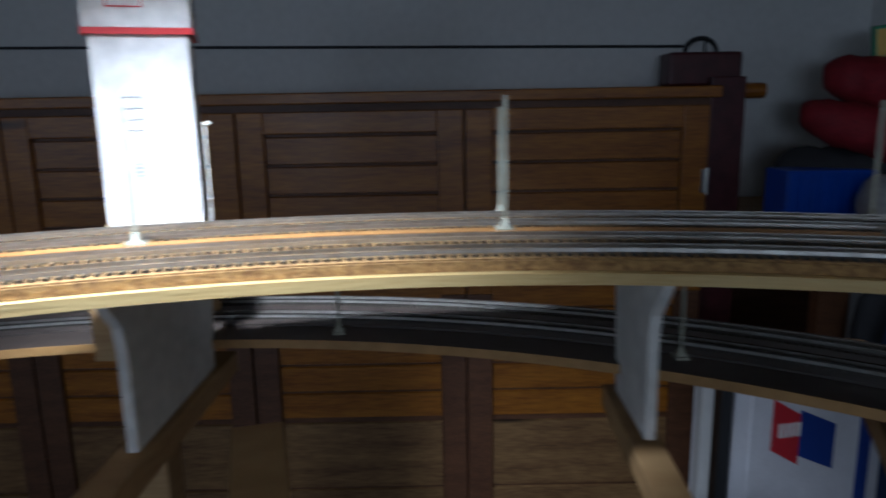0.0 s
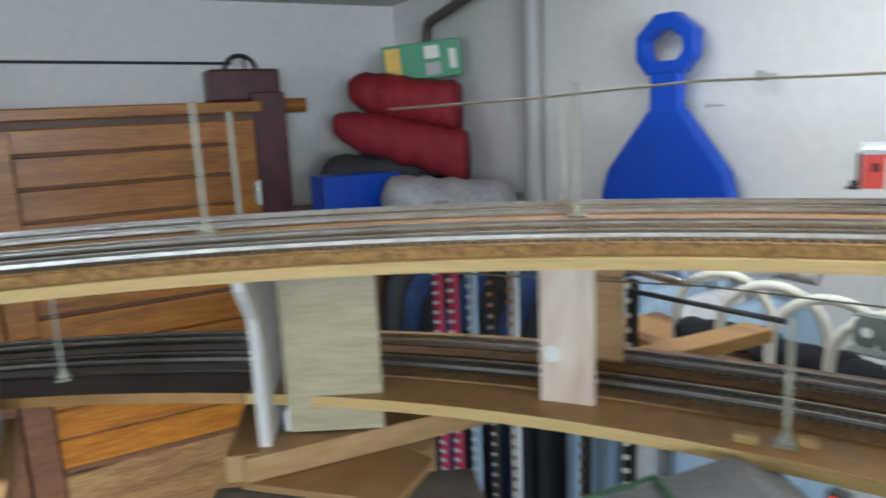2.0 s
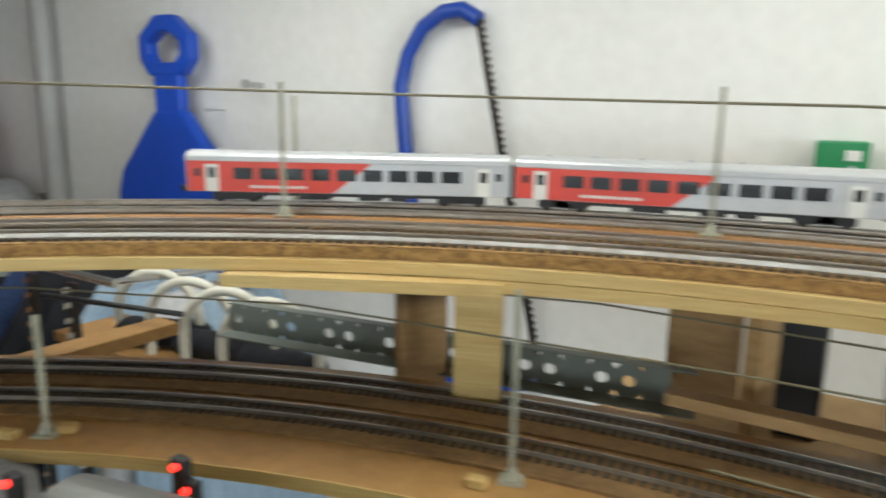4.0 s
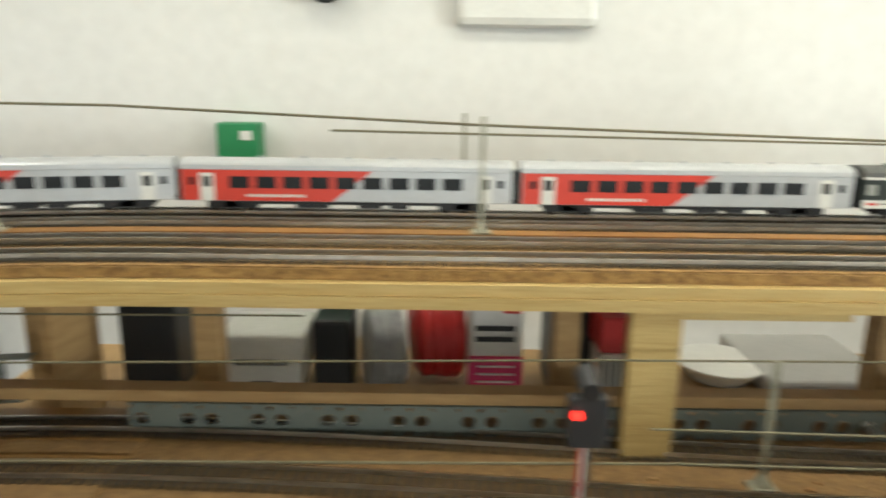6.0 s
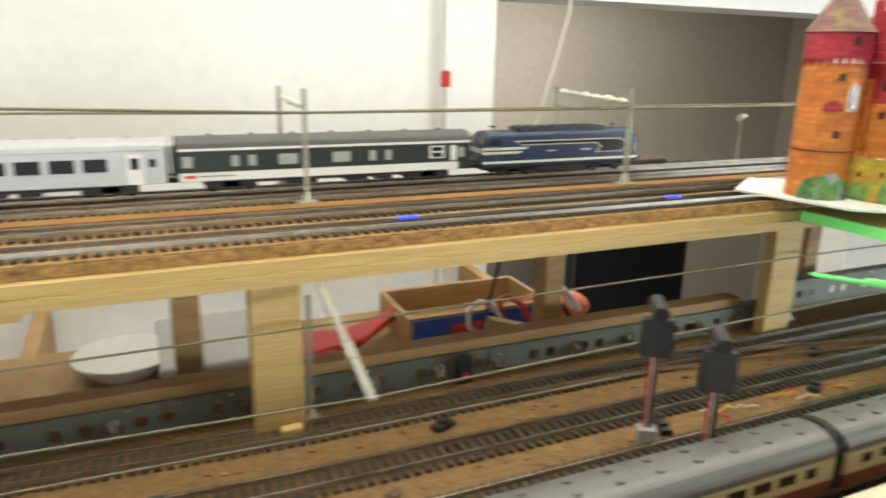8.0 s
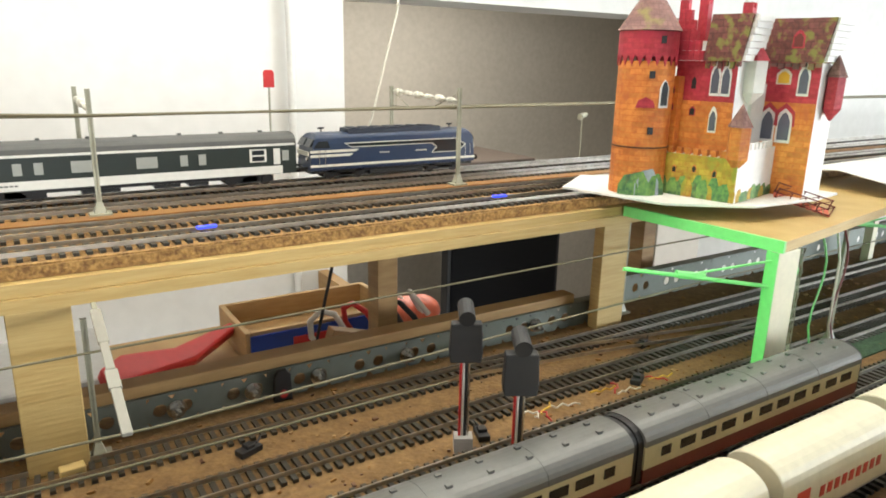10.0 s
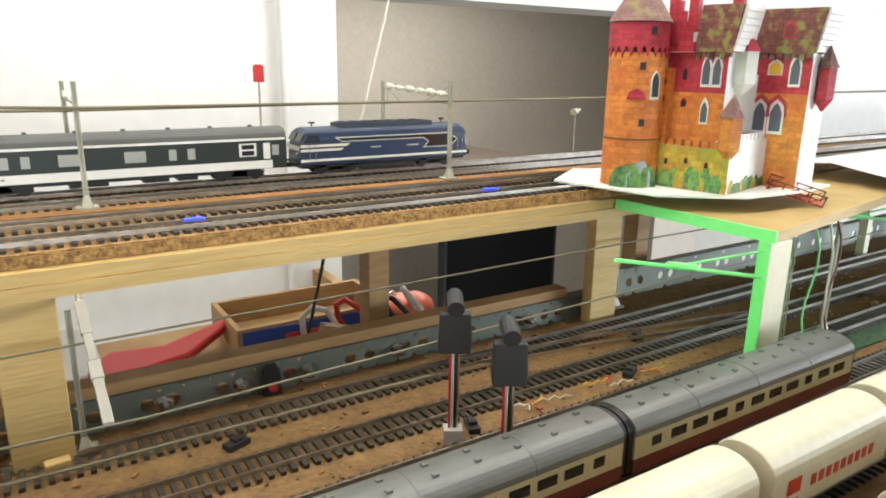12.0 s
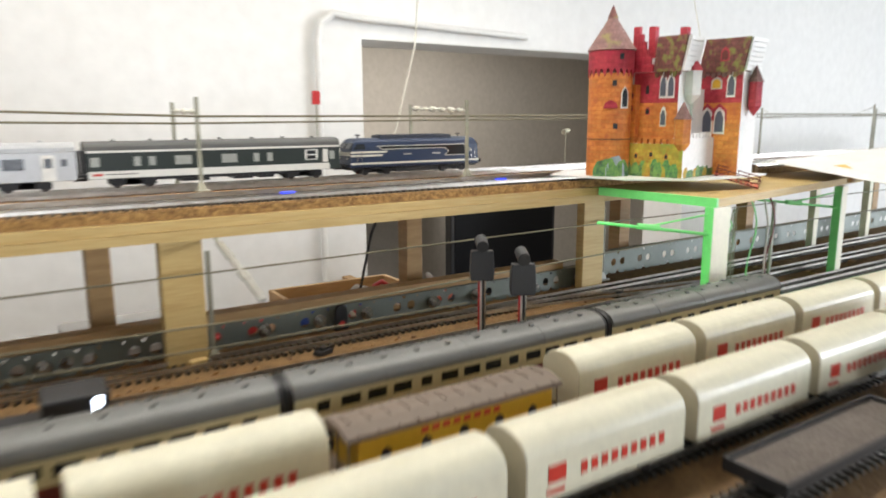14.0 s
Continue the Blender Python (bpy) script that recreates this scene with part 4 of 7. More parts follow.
def coach(L, side, label, style):
    ob = thing("passenger_coach", Matrix.Identity(4), label, "model coach", "coaches of the train")
    W, h = 0.0162, L / 2
    bm = bmesh.new()
    hull(bm, [(-W, 0.0098), (W, 0.0098), (W, 0.0370), (-W, 0.0370)], -h + 0.003, h - 0.003)
    part("body", bm, side, ob, bevel=0.0006)
    bm = bmesh.new()
    hull(bm, roof_curve(W + 0.0003, 0.0370, 0.0085, 12, 0.6)[::-1], -h + 0.003, h - 0.003)
    for i in range(7):
        x = -h + 0.03 + (L - 0.06) * i / 6
        box(bm, x - 0.0015, x + 0.0015, -0.0015, 0.0015, 0.0450, 0.0472)
    part("roof", bm, ROOFGREY if style == "van" else SILVER, ob, "curved grey roof with small vents")
    for s in (-1, 1):
        bm = bmesh.new()
        box(bm, min(s * (h - 0.003), s * h), max(s * (h - 0.003), s * h), -0.009, 0.009, 0.011, 0.037)
        part("gangway", bm, BLACKP, ob, "black gangway bellows")
    bm = bmesh.new()
    box(bm, -h + 0.05, h - 0.05, -0.013, 0.013, 0.0068, 0.0099)
    for x, w in ((-0.03, 0.014), (0.02, 0.010), (0.045, 0.008)):
        box(bm, x - w, x + w, -0.0140, 0.0140, 0.0040, 0.0072)
    part("underframe", bm, BLACKP, ob)
    for s in (-1, 1):
        y = s * W
        if style == "van":
            plate(ob, "lower_band", [(-h + 0.004, 0.0102), (h - 0.016, 0.0102), (h - 0.016, 0.0172), (-h + 0.004, 0.0172)], y, s, COACHWHITE, 0.0003, "off-white lower band")
            plate(ob, "upper_stripe", [(-h + 0.004, 0.0348), (h - 0.004, 0.0348), (h - 0.004, 0.0368), (-h + 0.004, 0.0368)], y, s, COACHWHITE, 0.0003, "white stripe under the roof")
            for x, w in ((-0.124, 0.004), (-0.086, 0.003), (-0.072, 0.003), (-0.042, 0.008), (0.005, 0.008), (0.034, 0.003), (0.049, 0.003), (0.122, 0.003)):
                x *= L / 0.27
                plate(ob, "window", [(x - w, 0.0215), (x + w, 0.0215), (x + w, 0.0305), (x - w, 0.0305)], y, s, WINPALE, 0.0004, "small pale window")
            x = 0.097 * L / 0.27
            plate(ob, "window_frame", [(x - 0.0075, 0.0212), (x + 0.0075, 0.0212), (x + 0.0075, 0.0325), (x - 0.0075, 0.0325)], y, s, COACHWHITE, 0.0004, "white framed window")
            for dz in (0.0222, 0.0275):
                plate(ob, "pane", [(x - 0.0055, dz), (x + 0.0055, dz), (x + 0.0055, dz + 0.0040), (x - 0.0055, dz + 0.0040)], y + s * 0.0004, s, DARKGLASS, 0.0002)
            x = 0.114 * L / 0.27
            plate(ob, "door", [(x - 0.003, 0.0185), (x + 0.003, 0.0185), (x + 0.003, 0.0325), (x - 0.003, 0.0325)], y, s, COACHWHITE, 0.0004, "narrow white door")
            plate(ob, "red_badge", [(-h + 0.008, 0.0128), (-h + 0.017, 0.0128), (-h + 0.017, 0.0150), (-h + 0.008, 0.0150)], y + s * 0.0003, s, REDCOACH, 0.0002, "small red badge")
            bm = bmesh.new()
            for i in range(9):
                box(bm, -h + 0.020 + i * 0.0032, -h + 0.0224 + i * 0.0032, min(y, y + s * 0.0005), max(y, y + s * 0.0005), 0.0135, 0.0146)
            part("lettering", bm, ROOFGREY, ob, "tiny unreadable grey lettering")
        else:
            n = 9
            if style == "red":
                plate(ob, "red_panel", [(-h + 0.004, 0.0102), (-0.012, 0.0102), (0.022, 0.0366), (-h + 0.004, 0.0366)], y, s, REDCOACH, 0.0003, "bright red slanting end panel")
                bm = bmesh.new()
                for i in range(12):
                    box(bm, -0.085 + i * 0.0042, -0.0820 + i * 0.0042, min(y, y + s * 0.0005), max(y, y + s * 0.0005), 0.0135, 0.0160)
                part("lettering", bm, COACHWHITE, ob, "small white unreadable lettering")
            for i in range(n):
                x = (-0.5 + (i + 0.5) / n) * (L - 0.085)
                plate(ob, "window", [(x - 0.0085, 0.0212), (x + 0.0085, 0.0212), (x + 0.0085, 0.0312), (x - 0.0085, 0.0312)], y + s * 0.0003, s, DARKGLASS, 0.0003, "dark rounded window")
            for x in (-h + 0.026, h - 0.026):
                plate(ob, "door", [(x - 0.006, 0.0102), (x + 0.006, 0.0102), (x + 0.006, 0.0340), (x - 0.006, 0.0340)], y + s * 0.0003, s, COACHWHITE, 0.0004, "white entrance door")
                plate(ob, "door_window", [(x - 0.0032, 0.0222), (x + 0.0032, 0.0222), (x + 0.0032, 0.0310), (x - 0.0032, 0.0310)], y + s * 0.0007, s, DARKGLASS, 0.0003)
                xx = x + math.copysign(0.013, x)
                plate(ob, "end_window", [(xx - 0.0025, 0.0235), (xx + 0.0025, 0.0235), (xx + 0.0025, 0.0300), (xx - 0.0025, 0.0300)], y + s * 0.0003, s, DARKGLASS, 0.0003)
    for s in (-1, 1):
        bogie(ob, s * (h - 0.045))
        buffers(ob, s * (h - 0.003), s)
    return ob


RAILTOP = UP + 0.005
OFF4 = 0.075


def on_line(s):
    """A place on the outer track, s metres behind x = 0 of the straight, and the heading towards the east."""
    x = -s
    if x > CX:
        return x, CY + RM + OFF4, 0.0
    a = math.pi / 2 + (CX - x) / (RM + OFF4)
    return CX + (RM + OFF4) * math.cos(a), CY + (RM + OFF4) * math.sin(a), math.degrees(a) - 90


def park(ob, s, length, z=RAILTOP):
    x0, y0, _ = on_line(s - length * 0.35)
    x1, y1, _ = on_line(s + length * 0.35)
    ob.matrix_world = pose((x0 + x1) / 2, (y0 + y1) / 2, z, 0, 0, math.degrees(math.atan2(y0 - y1, x0 - x1)))


front = -0.825
park(loco(), front + 0.1, 0.13)
van = coach(0.268, GREEN_COACH, "dark green luggage van with off-white lower band", "van")
park(van, front + 0.202 + 0.134, 0.268)
c1 = coach(0.290, SILVER, "silver passenger coach with a bright red end", "red")
s = front + 0.202 + 0.270 + 0.145
park(c1, s, 0.29)
for i in range(1, 4):
    s += 0.292
    c = copy_thing(c1, Matrix.Identity(4))
    park(c, s, 0.29)


# ---- stock in the yard ----
YR = LOW + 0.005


def silver_car(L, windows):
    ob = thing("railcar", Matrix.Identity(4), "long buff and maroon railcar with a ribbed tin grey roof", "model coach", "railcars in the yard")
    W, h = 0.0168, L / 2
    bm = bmesh.new()
    hull(bm, [(-W, 0.0075), (W, 0.0075), (W, 0.0165), (-W, 0.0165)], -h + 0.004, h - 0.004)
    part("skirt", bm, MAROON, ob, "dark maroon lower side")
    bm = bmesh.new()
    hull(bm, [(-W, 0.0165), (W, 0.0165), (W, 0.031), (-W, 0.031)], -h + 0.004, h - 0.004)
    part("body", bm, BUFF, ob, "buff yellow side")
    bm = bmesh.new()
    hull(bm, roof_curve(W + 0.0004, 0.031, 0.0115, 16, 0.75)[::-1], -h + 0.004, h - 0.004)
    for i in range(10):
        x = -h + 0.02 + (L - 0.04) * i / 9
        for yy, zz in ((-0.005, 0.0422), (0.005, 0.0422)):
            box(bm, x - 0.0016, x + 0.0016, yy - 0.0012, yy + 0.0012, zz - 0.001, zz + 0.0012)
    for x in (-h * 0.5, 0, h * 0.5):
        hull(bm, roof_curve(W + 0.0007, 0.031, 0.0117, 16, 0.75)[::-1], x - 0.0004, x + 0.0004)
    part("roof", bm, TINROOF, ob, "tin grey rounded roof with seams and vents")
    for s in (-1, 1):
        for i in range(windows):
            x = -h + 0.022 + (L - 0.044) * i / (windows - 1)
            w = 0.0066 if i % 4 else 0.004
            plate(ob, "window", [(x - w, 0.0215), (x + w, 0.0215), (x + w, 0.0275), (x - w, 0.0275)], s * W, s, DARKGLASS, 0.0004, "dark window")
    for s in (-1, 1):
        bm = bmesh.new()
        hull(bm, [(-0.0155, 0.009), (0.0155, 0.009)] + roof_curve(0.0155, 0.030, 0.0118, 12, 0.75), min(s * (h - 0.004), s * h), max(s * (h - 0.004), s * h))
        part("gangway", bm, BLACKP, ob, "glossy black gangway bellows")
    for s in (-1, 1):
        bogie(ob, s * (h - 0.045))
    return ob


rc = silver_car(0.262, 13)
rc.matrix_world = pose(0.544, 0.235, YR)
copy_thing(rc, pose(0.544 - 0.263, 0.235, YR))
rc2 = silver_car(0.235, 11)
rc2.matrix_world = pose(0.794, 0.235, YR)


def van_wagon(L):
    ob = thing("covered_wagon", Matrix.Identity(4), "ivory covered wagon with rounded roof and red bar lettering", "model wagon", "ivory wagons in the yard")
    W, h = 0.0172, L / 2
    bm = bmesh.new()
    prof = [(-W, 0.010), (W, 0.010), (W, 0.031)] + roof_curve(W, 0.031, 0.0145, 14, 0.8)[1:-1] + [(-W, 0.031)]
    hull(bm, prof, -h + 0.004, h - 0.004)
    part("body", bm, WAGONWHITE, ob, "smooth ivory plastic body", bevel=0.0006)
    inner = [(y * 0.985, 0.010 + (z - 0.010) * 0.985) for y, z in prof]
    for s in (-1, 1):
        bm = bmesh.new()
        hull(bm, inner, min(s * (h - 0.0042), s * (h - 0.0034)), max(s * (h - 0.0042), s * (h - 0.0034)))
        part("end_wall", bm, WAGONEND, ob, "beige end wall")
    for s in (-1, 1):
        bm = bmesh.new()
        y = s * W
        k = -s
        for i in range(9):
            x = k * (-0.020 + i * 0.0072)
            box(bm, x - 0.0021, x + 0.0021, min(y, y + s * 0.0003), max(y, y + s * 0.0003), 0.0190, 0.0254)
        x = k * (-0.038)
        box(bm, x - 0.0058, x + 0.0058, min(y, y + s * 0.0003), max(y, y + s * 0.0003), 0.0195, 0.0285)
        box(bm, x - 0.0068, x + 0.0052, min(y, y + s * 0.0003), max(y, y + s * 0.0003), 0.0135, 0.0160)
        part("lettering", bm, REDCOACH, ob, "red lettering as plain bars")
    bm = bmesh.new()
    box(bm, -h + 0.006, h - 0.006, -0.012, 0.012, 0.0065, 0.0102)
    box(bm, -h - 0.004, h + 0.004, -0.002, 0.002, 0.0065, 0.009)
    part("underframe", bm, BLACKP, ob)
    for s in (-1, 1):
        bm = bmesh.new()
        for yy in (-0.0085, 0.0085):
            cyl(bm, (s * (h - 0.026), yy - 0.0012, 0.0052), (s * (h - 0.026), yy + 0.0012, 0.0052), 0.0052, n=16)
        cyl(bm, (s * (h - 0.026), -0.008, 0.0052), (s * (h - 0.026), 0.008, 0.0052), 0.001, n=8)
        part("wheelset", bm, SAWBLADE, ob)
    return ob


w = van_wagon(0.122)
w.matrix_world = pose(0.636, 0.168, YR)
for x, y in ((0.762, 0.168), (0.888, 0.168), (1.014, 0.168), (0.536, 0.099), (0.662, 0.099), (0.788, 0.099), (0.914, 0.099), (0.410, 0.099), (0.284, 0.099), (0.158, 0.099), (0.352, 0.168), (0.226, 0.168)):
    copy_thing(w, pose(x, y, YR))

ob = thing("gondola_coach", pose(0.492, 0.168, YR), "yellow old-time coach with a brown plank roof", "model wagon")
bm = bmesh.new()
box(bm, -0.066, 0.066, -0.0155, 0.0155, 0.010, 0.031)
part("body", bm, YELLOWW, ob, "bright yellow sides", bevel=0.0006)
bm = bmesh.new()
hull(bm, [(-0.0175, 0.031), (0.0175, 0.031), (0.0165, 0.0335), (0.006, 0.0365), (-0.006, 0.0365), (-0.0165, 0.0335)], -0.073, 0.073)
for i in range(12):
    x = -0.066 + i * 0.012
    box(bm, x - 0.0004, x + 0.0004, -0.0165, 0.0165, 0.0335, 0.0345)
    box(bm, x - 0.0004, x + 0.0004, -0.0065, 0.0065, 0.036, 0.0372)
part("roof", bm, BROWNROOF, ob, "brown ribbed roof")
for s in (-1, 1):
    for i in range(5):
        x = -0.050 + i * 0.025
        plate(ob, "window", [(x - 0.003, 0.0165), (x + 0.003, 0.0165), (x + 0.003, 0.0215), (x, 0.0235), (x - 0.003, 0.0215)], s * 0.0155, s, BLACKP, 0.0004, "small dark arched window")
    bm = bmesh.new()
    for i in range(8):
        x = -0.026 + i * 0.007
        box(bm, x - 0.0022, x + 0.0022, min(s * 0.0155, s * 0.0159), max(s * 0.0155, s * 0.0159), 0.0256, 0.0286)
    part("lettering", bm, REDCOACH, ob)
bm = bmesh.new()
for s in (-1, 1):
    for yy in (-0.014, 0, 0.014):
        cyl(bm, (s * 0.071, yy, 0.009), (s * 0.071, yy, 0.031), 0.0006, n=6)
    box(bm, min(s * 0.064, s * 0.073), max(s * 0.064, s * 0.073), -0.0155, 0.0155, 0.0085, 0.0102)
part("end_platform", bm, BROWNROOF, ob)
for s in (-1, 1):
    bogie(ob, s * 0.045, 2, 0.0052, 0.022)

ob = thing("flat_wagon", pose(0.672, 0.040, YR), "dark flat wagon with a brown plank floor", "model wagon")
bm = bmesh.new()
box(bm, -0.075, 0.075, -0.0170, 0.0170, 0.009, 0.0125)
part("deck", bm, TEXTURED, ob, "brown planked deck", bevel=0.0005)
bm = bmesh.new()
for s in (-1, 1):
    box(bm, -0.076, 0.076, min(s * 0.0168, s * 0.0182), max(s * 0.0168, s * 0.0182), 0.0075, 0.0150)
    box(bm, min(s * 0.0752, s * 0.0772), max(s * 0.0752, s * 0.0772), -0.0182, 0.0182, 0.0075, 0.0150)
part("side_frame", bm, BLACKP, ob, "black side frame")
for s in (-1, 1):
    bogie(ob, s * 0.050, 2, 0.0052, 0.022)
ob = thing("open_wagon", pose(0.835, 0.040, YR), "black high sided open wagon", "model wagon")
bm = bmesh.new()
for s in (-1, 1):
    box(bm, -0.06, 0.06, min(s * 0.0155, s * 0.017), max(s * 0.0155, s * 0.017), 0.010, 0.031)
    box(bm, min(s * 0.0585, s * 0.06), max(s * 0.0585, s * 0.06), -0.0155, 0.0155, 0.010, 0.031)
box(bm, -0.059, 0.059, -0.0155, 0.0155, 0.010, 0.0225)
part("body", bm, SIGBLACK, ob, bevel=0.0005)
for s in (-1, 1):
    bogie(ob, s * 0.038, 2, 0.0052, 0.02)


# ---- signals ----
def signal(x, y, z, h, turn, lit=None, label="black colour light signal on a striped post"):
    ob = thing("light_signal", pose(x, y, z, 0, 0, turn), label, "railway signal", "light signals")
    bm = bmesh.new()
    box(bm, -0.006, 0.006, -0.005, 0.005, 0, 0.010)
    part("foot", bm, PIPEGREY, ob, "grey foot with wires")
    for i, m in enumerate((REDPLASTIC, WHITEPLASTIC, SIGBLACK, CHROME)):
        bm = bmesh.new()
        cyl(bm, (-0.0025 + i * 0.0017, 0, 0.008), (-0.0025 + i * 0.0017, 0, h - 0.02), 0.0009, n=8)
        part("post", bm, m, ob)
    bm = bmesh.new()
    prism(bm, [(-0.0095, 0), (0.0095, 0), (0.0105, 0.006), (0.0095, 0.026), (-0.0095, 0.026), (-0.0105, 0.006)], -0.004, 0.004, Matrix.Translation((0, 0, h - 0.028)) @ Matrix.Rotation(radians(90), 4, "X"))
    part("head", bm, SIGBLACK, ob, "black lamp housing", bevel=0.0008)
    bm = bmesh.new()
    cyl(bm, (0, -0.006, h + 0.002), (0, 0.012, h + 0.005), 0.0052, n=14)
    cyl(bm, (0, -0.002, h - 0.004), (0, 0.0, h + 0.003), 0.003, n=8)
    part("hood", bm, SIGBLACK, ob, "round black lamp hood")
    if lit:
        bm = bmesh.new()
        cyl(bm, (-0.006, -0.0062, lit), (-0.006, -0.0042, lit), 0.0022, n=12)
        part("lamp", bm, REDGLOW, ob, "lit red lamp")
    return ob


signal(0.625, 0.318, LOW, 0.090, -30)
sg = signal(0.632, 0.272, LOW, 0.086, -30)
bm = bmesh.new()
cyl(bm, (0.0, 0.0121, 0.0903), (0.0, 0.0130, 0.0906), 0.0022, n=12)
part("lit_lens", bm, GREENGLOW, sg, "glowing green lens facing along the track")
signal(0.071, 0.308, LOW, 0.100, 0, lit=0.090)
# small red disc signal on the upper deck
ob = thing("disc_signal", pose(0.615, 0.640, UP - 0.006), "small red oblong signal on a thin post", "railway signal")
bm = bmesh.new()
cyl(bm, (0, 0, 0), (0, 0, 0.098), 0.0010, n=8)
part("post", bm, MAST, ob)
bm = bmesh.new()
prism(bm, [(-0.005, 0), (0.005, 0), (0.005, 0.014), (0.003, 0.016), (-0.003, 0.016), (-0.005, 0.014)], -0.0015, 0.0015, Matrix.Translation((0, 0, 0.094)) @ Matrix.Rotation(radians(90), 4, "X"))
part("head", bm, REDPLASTIC, ob, "glossy red plate", bevel=0.0005)
bm = bmesh.new()
box(bm, -0.015, 0.015, -0.03, 0.015, -0.006, 0)
part("support_block", bm, PINE_PALE, ob)
# blue markers on the near rail
for x, t in ((0.505, 3), (0.748, -4)):
    bm = bmesh.new()
    box(bm, -0.0065, 0.0065, -0.0022, 0.0022, 0, 0.0016)
    ob = tagged(finish("led_marker", bm, BLUEGLOW, bevel=0.0004), "small glowing blue marker between the rails", "marker", "blue markers")
    ob.matrix_world = pose(x, 0.452, UP + 0.0052, 0, 0, t)
# small dwarf lamp and turnout motor in the yard
for x, y in ((0.548, 0.440),):
    ob = thing("dwarf_signal", pose(x, y, LOW), "small grey dwarf signal with a red lens", "railway signal", "dwarf signals")
    bm = bmesh.new()
    prism(bm, [(-0.007, 0), (0.007, 0), (0.006, 0.020), (0.003, 0.024), (-0.003, 0.024), (-0.006, 0.020)], -0.002, 0.002, Matrix.Rotation(radians(90), 4, "X"))
    part("housing", bm, SIGBLACK, ob, bevel=0.0006)
    bm = bmesh.new()
    cyl(bm, (0, -0.002, 0.006), (0, -0.0035, 0.006), 0.003, n=12)
    part("lens", bm, REDPLASTIC, ob)
for x, y, t in ((0.505, 0.383, 20), (0.80, 0.330, 30), (0.86, 0.378, 10), (0.645, 0.325, 70)):
    ob = thing("turnout_motor", pose(x, y, LOW, 0, 0, t), "little black turnout motor with lever", "turnout motor", "turnout motors")
    bm = bmesh.new()
    box(bm, -0.008, 0.008, -0.004, 0.004, 0, 0.004)
    box(bm, -0.003, 0.003, -0.003, 0.003, 0.004, 0.0065)
    cyl(bm, (0.006, 0, 0.004), (0.012, 0.003, 0.006), 0.0008, n=6)
    part("housing", bm, SIGBLACK, ob, bevel=0.0005)
rng = random.Random(4)
for i in range(9):
    x, y = rng.uniform(0.66, 0.82), rng.uniform(0.312, 0.332)
    m = (REDPLASTIC, YELLOWW, CREAM)[i % 3]
    pts, a = [], rng.uniform(0, 6.3)
    for k in range(6):
        pts.append((x, y, LOW + 0.0012 + 0.003 * abs(math.sin(k * 1.4 + i))))
        a += rng.uniform(-0.8, 0.8)
        x, y = x + 0.005 * math.cos(a), y + 0.003 * math.sin(a)
    tagged(tube("loose_wire", pts, 0.0006, m), "thin coloured wire end lying on the board", "wire", "loose wires")


# ---- card castle ----
CASTLEPANE = flat("printed_grey_pane", (0.10, 0.11, 0.15), 0.5)
castle = thing("card_castle", pose(0.905, 0.327, UP + 0.0072, 0, 0, 12), "printed paper castle with red upper walls and white unprinted sides", "model castle")


def cwall(name, u0, u1, v0, v1, z0, z1, mat, label=""):
    bm = bmesh.new()
    box(bm, u0, u1, v0, v1, z0, z1)
    return part(name, bm, mat, castle, label)


bm = bmesh.new()
prism(bm, [(-0.052, 0.145), (-0.048, 0.045), (0.000, -0.008), (0.075, -0.030), (0.125, -0.032), (0.130, 0.04), (0.10, 0.10), (0.02, 0.175)], -0.0018, 0.0)
part("base_card", bm, WHITECARD, castle, "white card base")


def block(u0, u1, v0, v1, h1, h2, low=ORANGEBRICK, high=REDBRICK):
    """A card block: white, with printed sheets on its west face, orange below h1 and red up to h2."""
    cwall("wall", u0, u1, v0, v1, 0, h2, WHITECARD, "white unprinted card wall")
    cwall("printed_sheet", u0 - 0.0006, u0, v0, v1, 0.0, h1, low, "printed orange stone wall")
    cwall("printed_sheet", u0 - 0.0006, u0, v0, v1, h1, h2, high, "printed red brick wall")


def arched(u, v, z, w, h, mat=CASTLEPANE, rim=WHITECARD):
    """An arched printed window on a west face."""
    out = [(-w, 0), (w, 0), (w, h * 0.65), (w * 0.5, h * 0.9), (0, h), (-w * 0.5, h * 0.9), (-w, h * 0.65)]
    for k, (sc, t, m) in enumerate(((1.35, 0.0003, rim), (1.0, 0.0006, mat))):
        bm = bmesh.new()
        prism(bm, [(x * sc, y * sc - (sc - 1) * h * 0.3) for x, y in out], 0, t, Matrix.Translation((u - 0.0006, v, z)) @ Matrix(((0, 0, -1, 0), (-1, 0, 0, 0), (0, 1, 0, 0), (0, 0, 0, 1))))
        part("window" if k else "window_surround", bm, m, castle)


def merlons(u0, v0, u1, v1, z, n, mat):
    for i in range(n):
        s = (i + 0.5) / n
        u, v = u0 + (u1 - u0) * s, v0 + (v1 - v0) * s
        bm = bmesh.new()
        box(bm, u - 0.0022, u + 0.0022, v - 0.0022, v + 0.0022, z, z + 0.005)
        part("merlon", bm, mat, castle)


# low outer wall
block(-0.004, 0.0695, 0.008, 0.022, 0.030, 0.042, YELLOWSTONE, ORANGEBRICK)
cwall("printed_sheet", -0.0052, -0.0046, 0.008, 0.074, 0.0, 0.036, YELLOWSTONE, "printed mossy outer wall")
cwall("outer_wall", -0.004, 0.006, 0.0222, 0.074, 0.0, 0.036, WHITECARD)
merlons(0.004, 0.011, 0.066, 0.011, 0.042, 8, WHITECARD)
merlons(-0.002, 0.018, -0.002, 0.072, 0.036, 7, ORANGEBRICK)
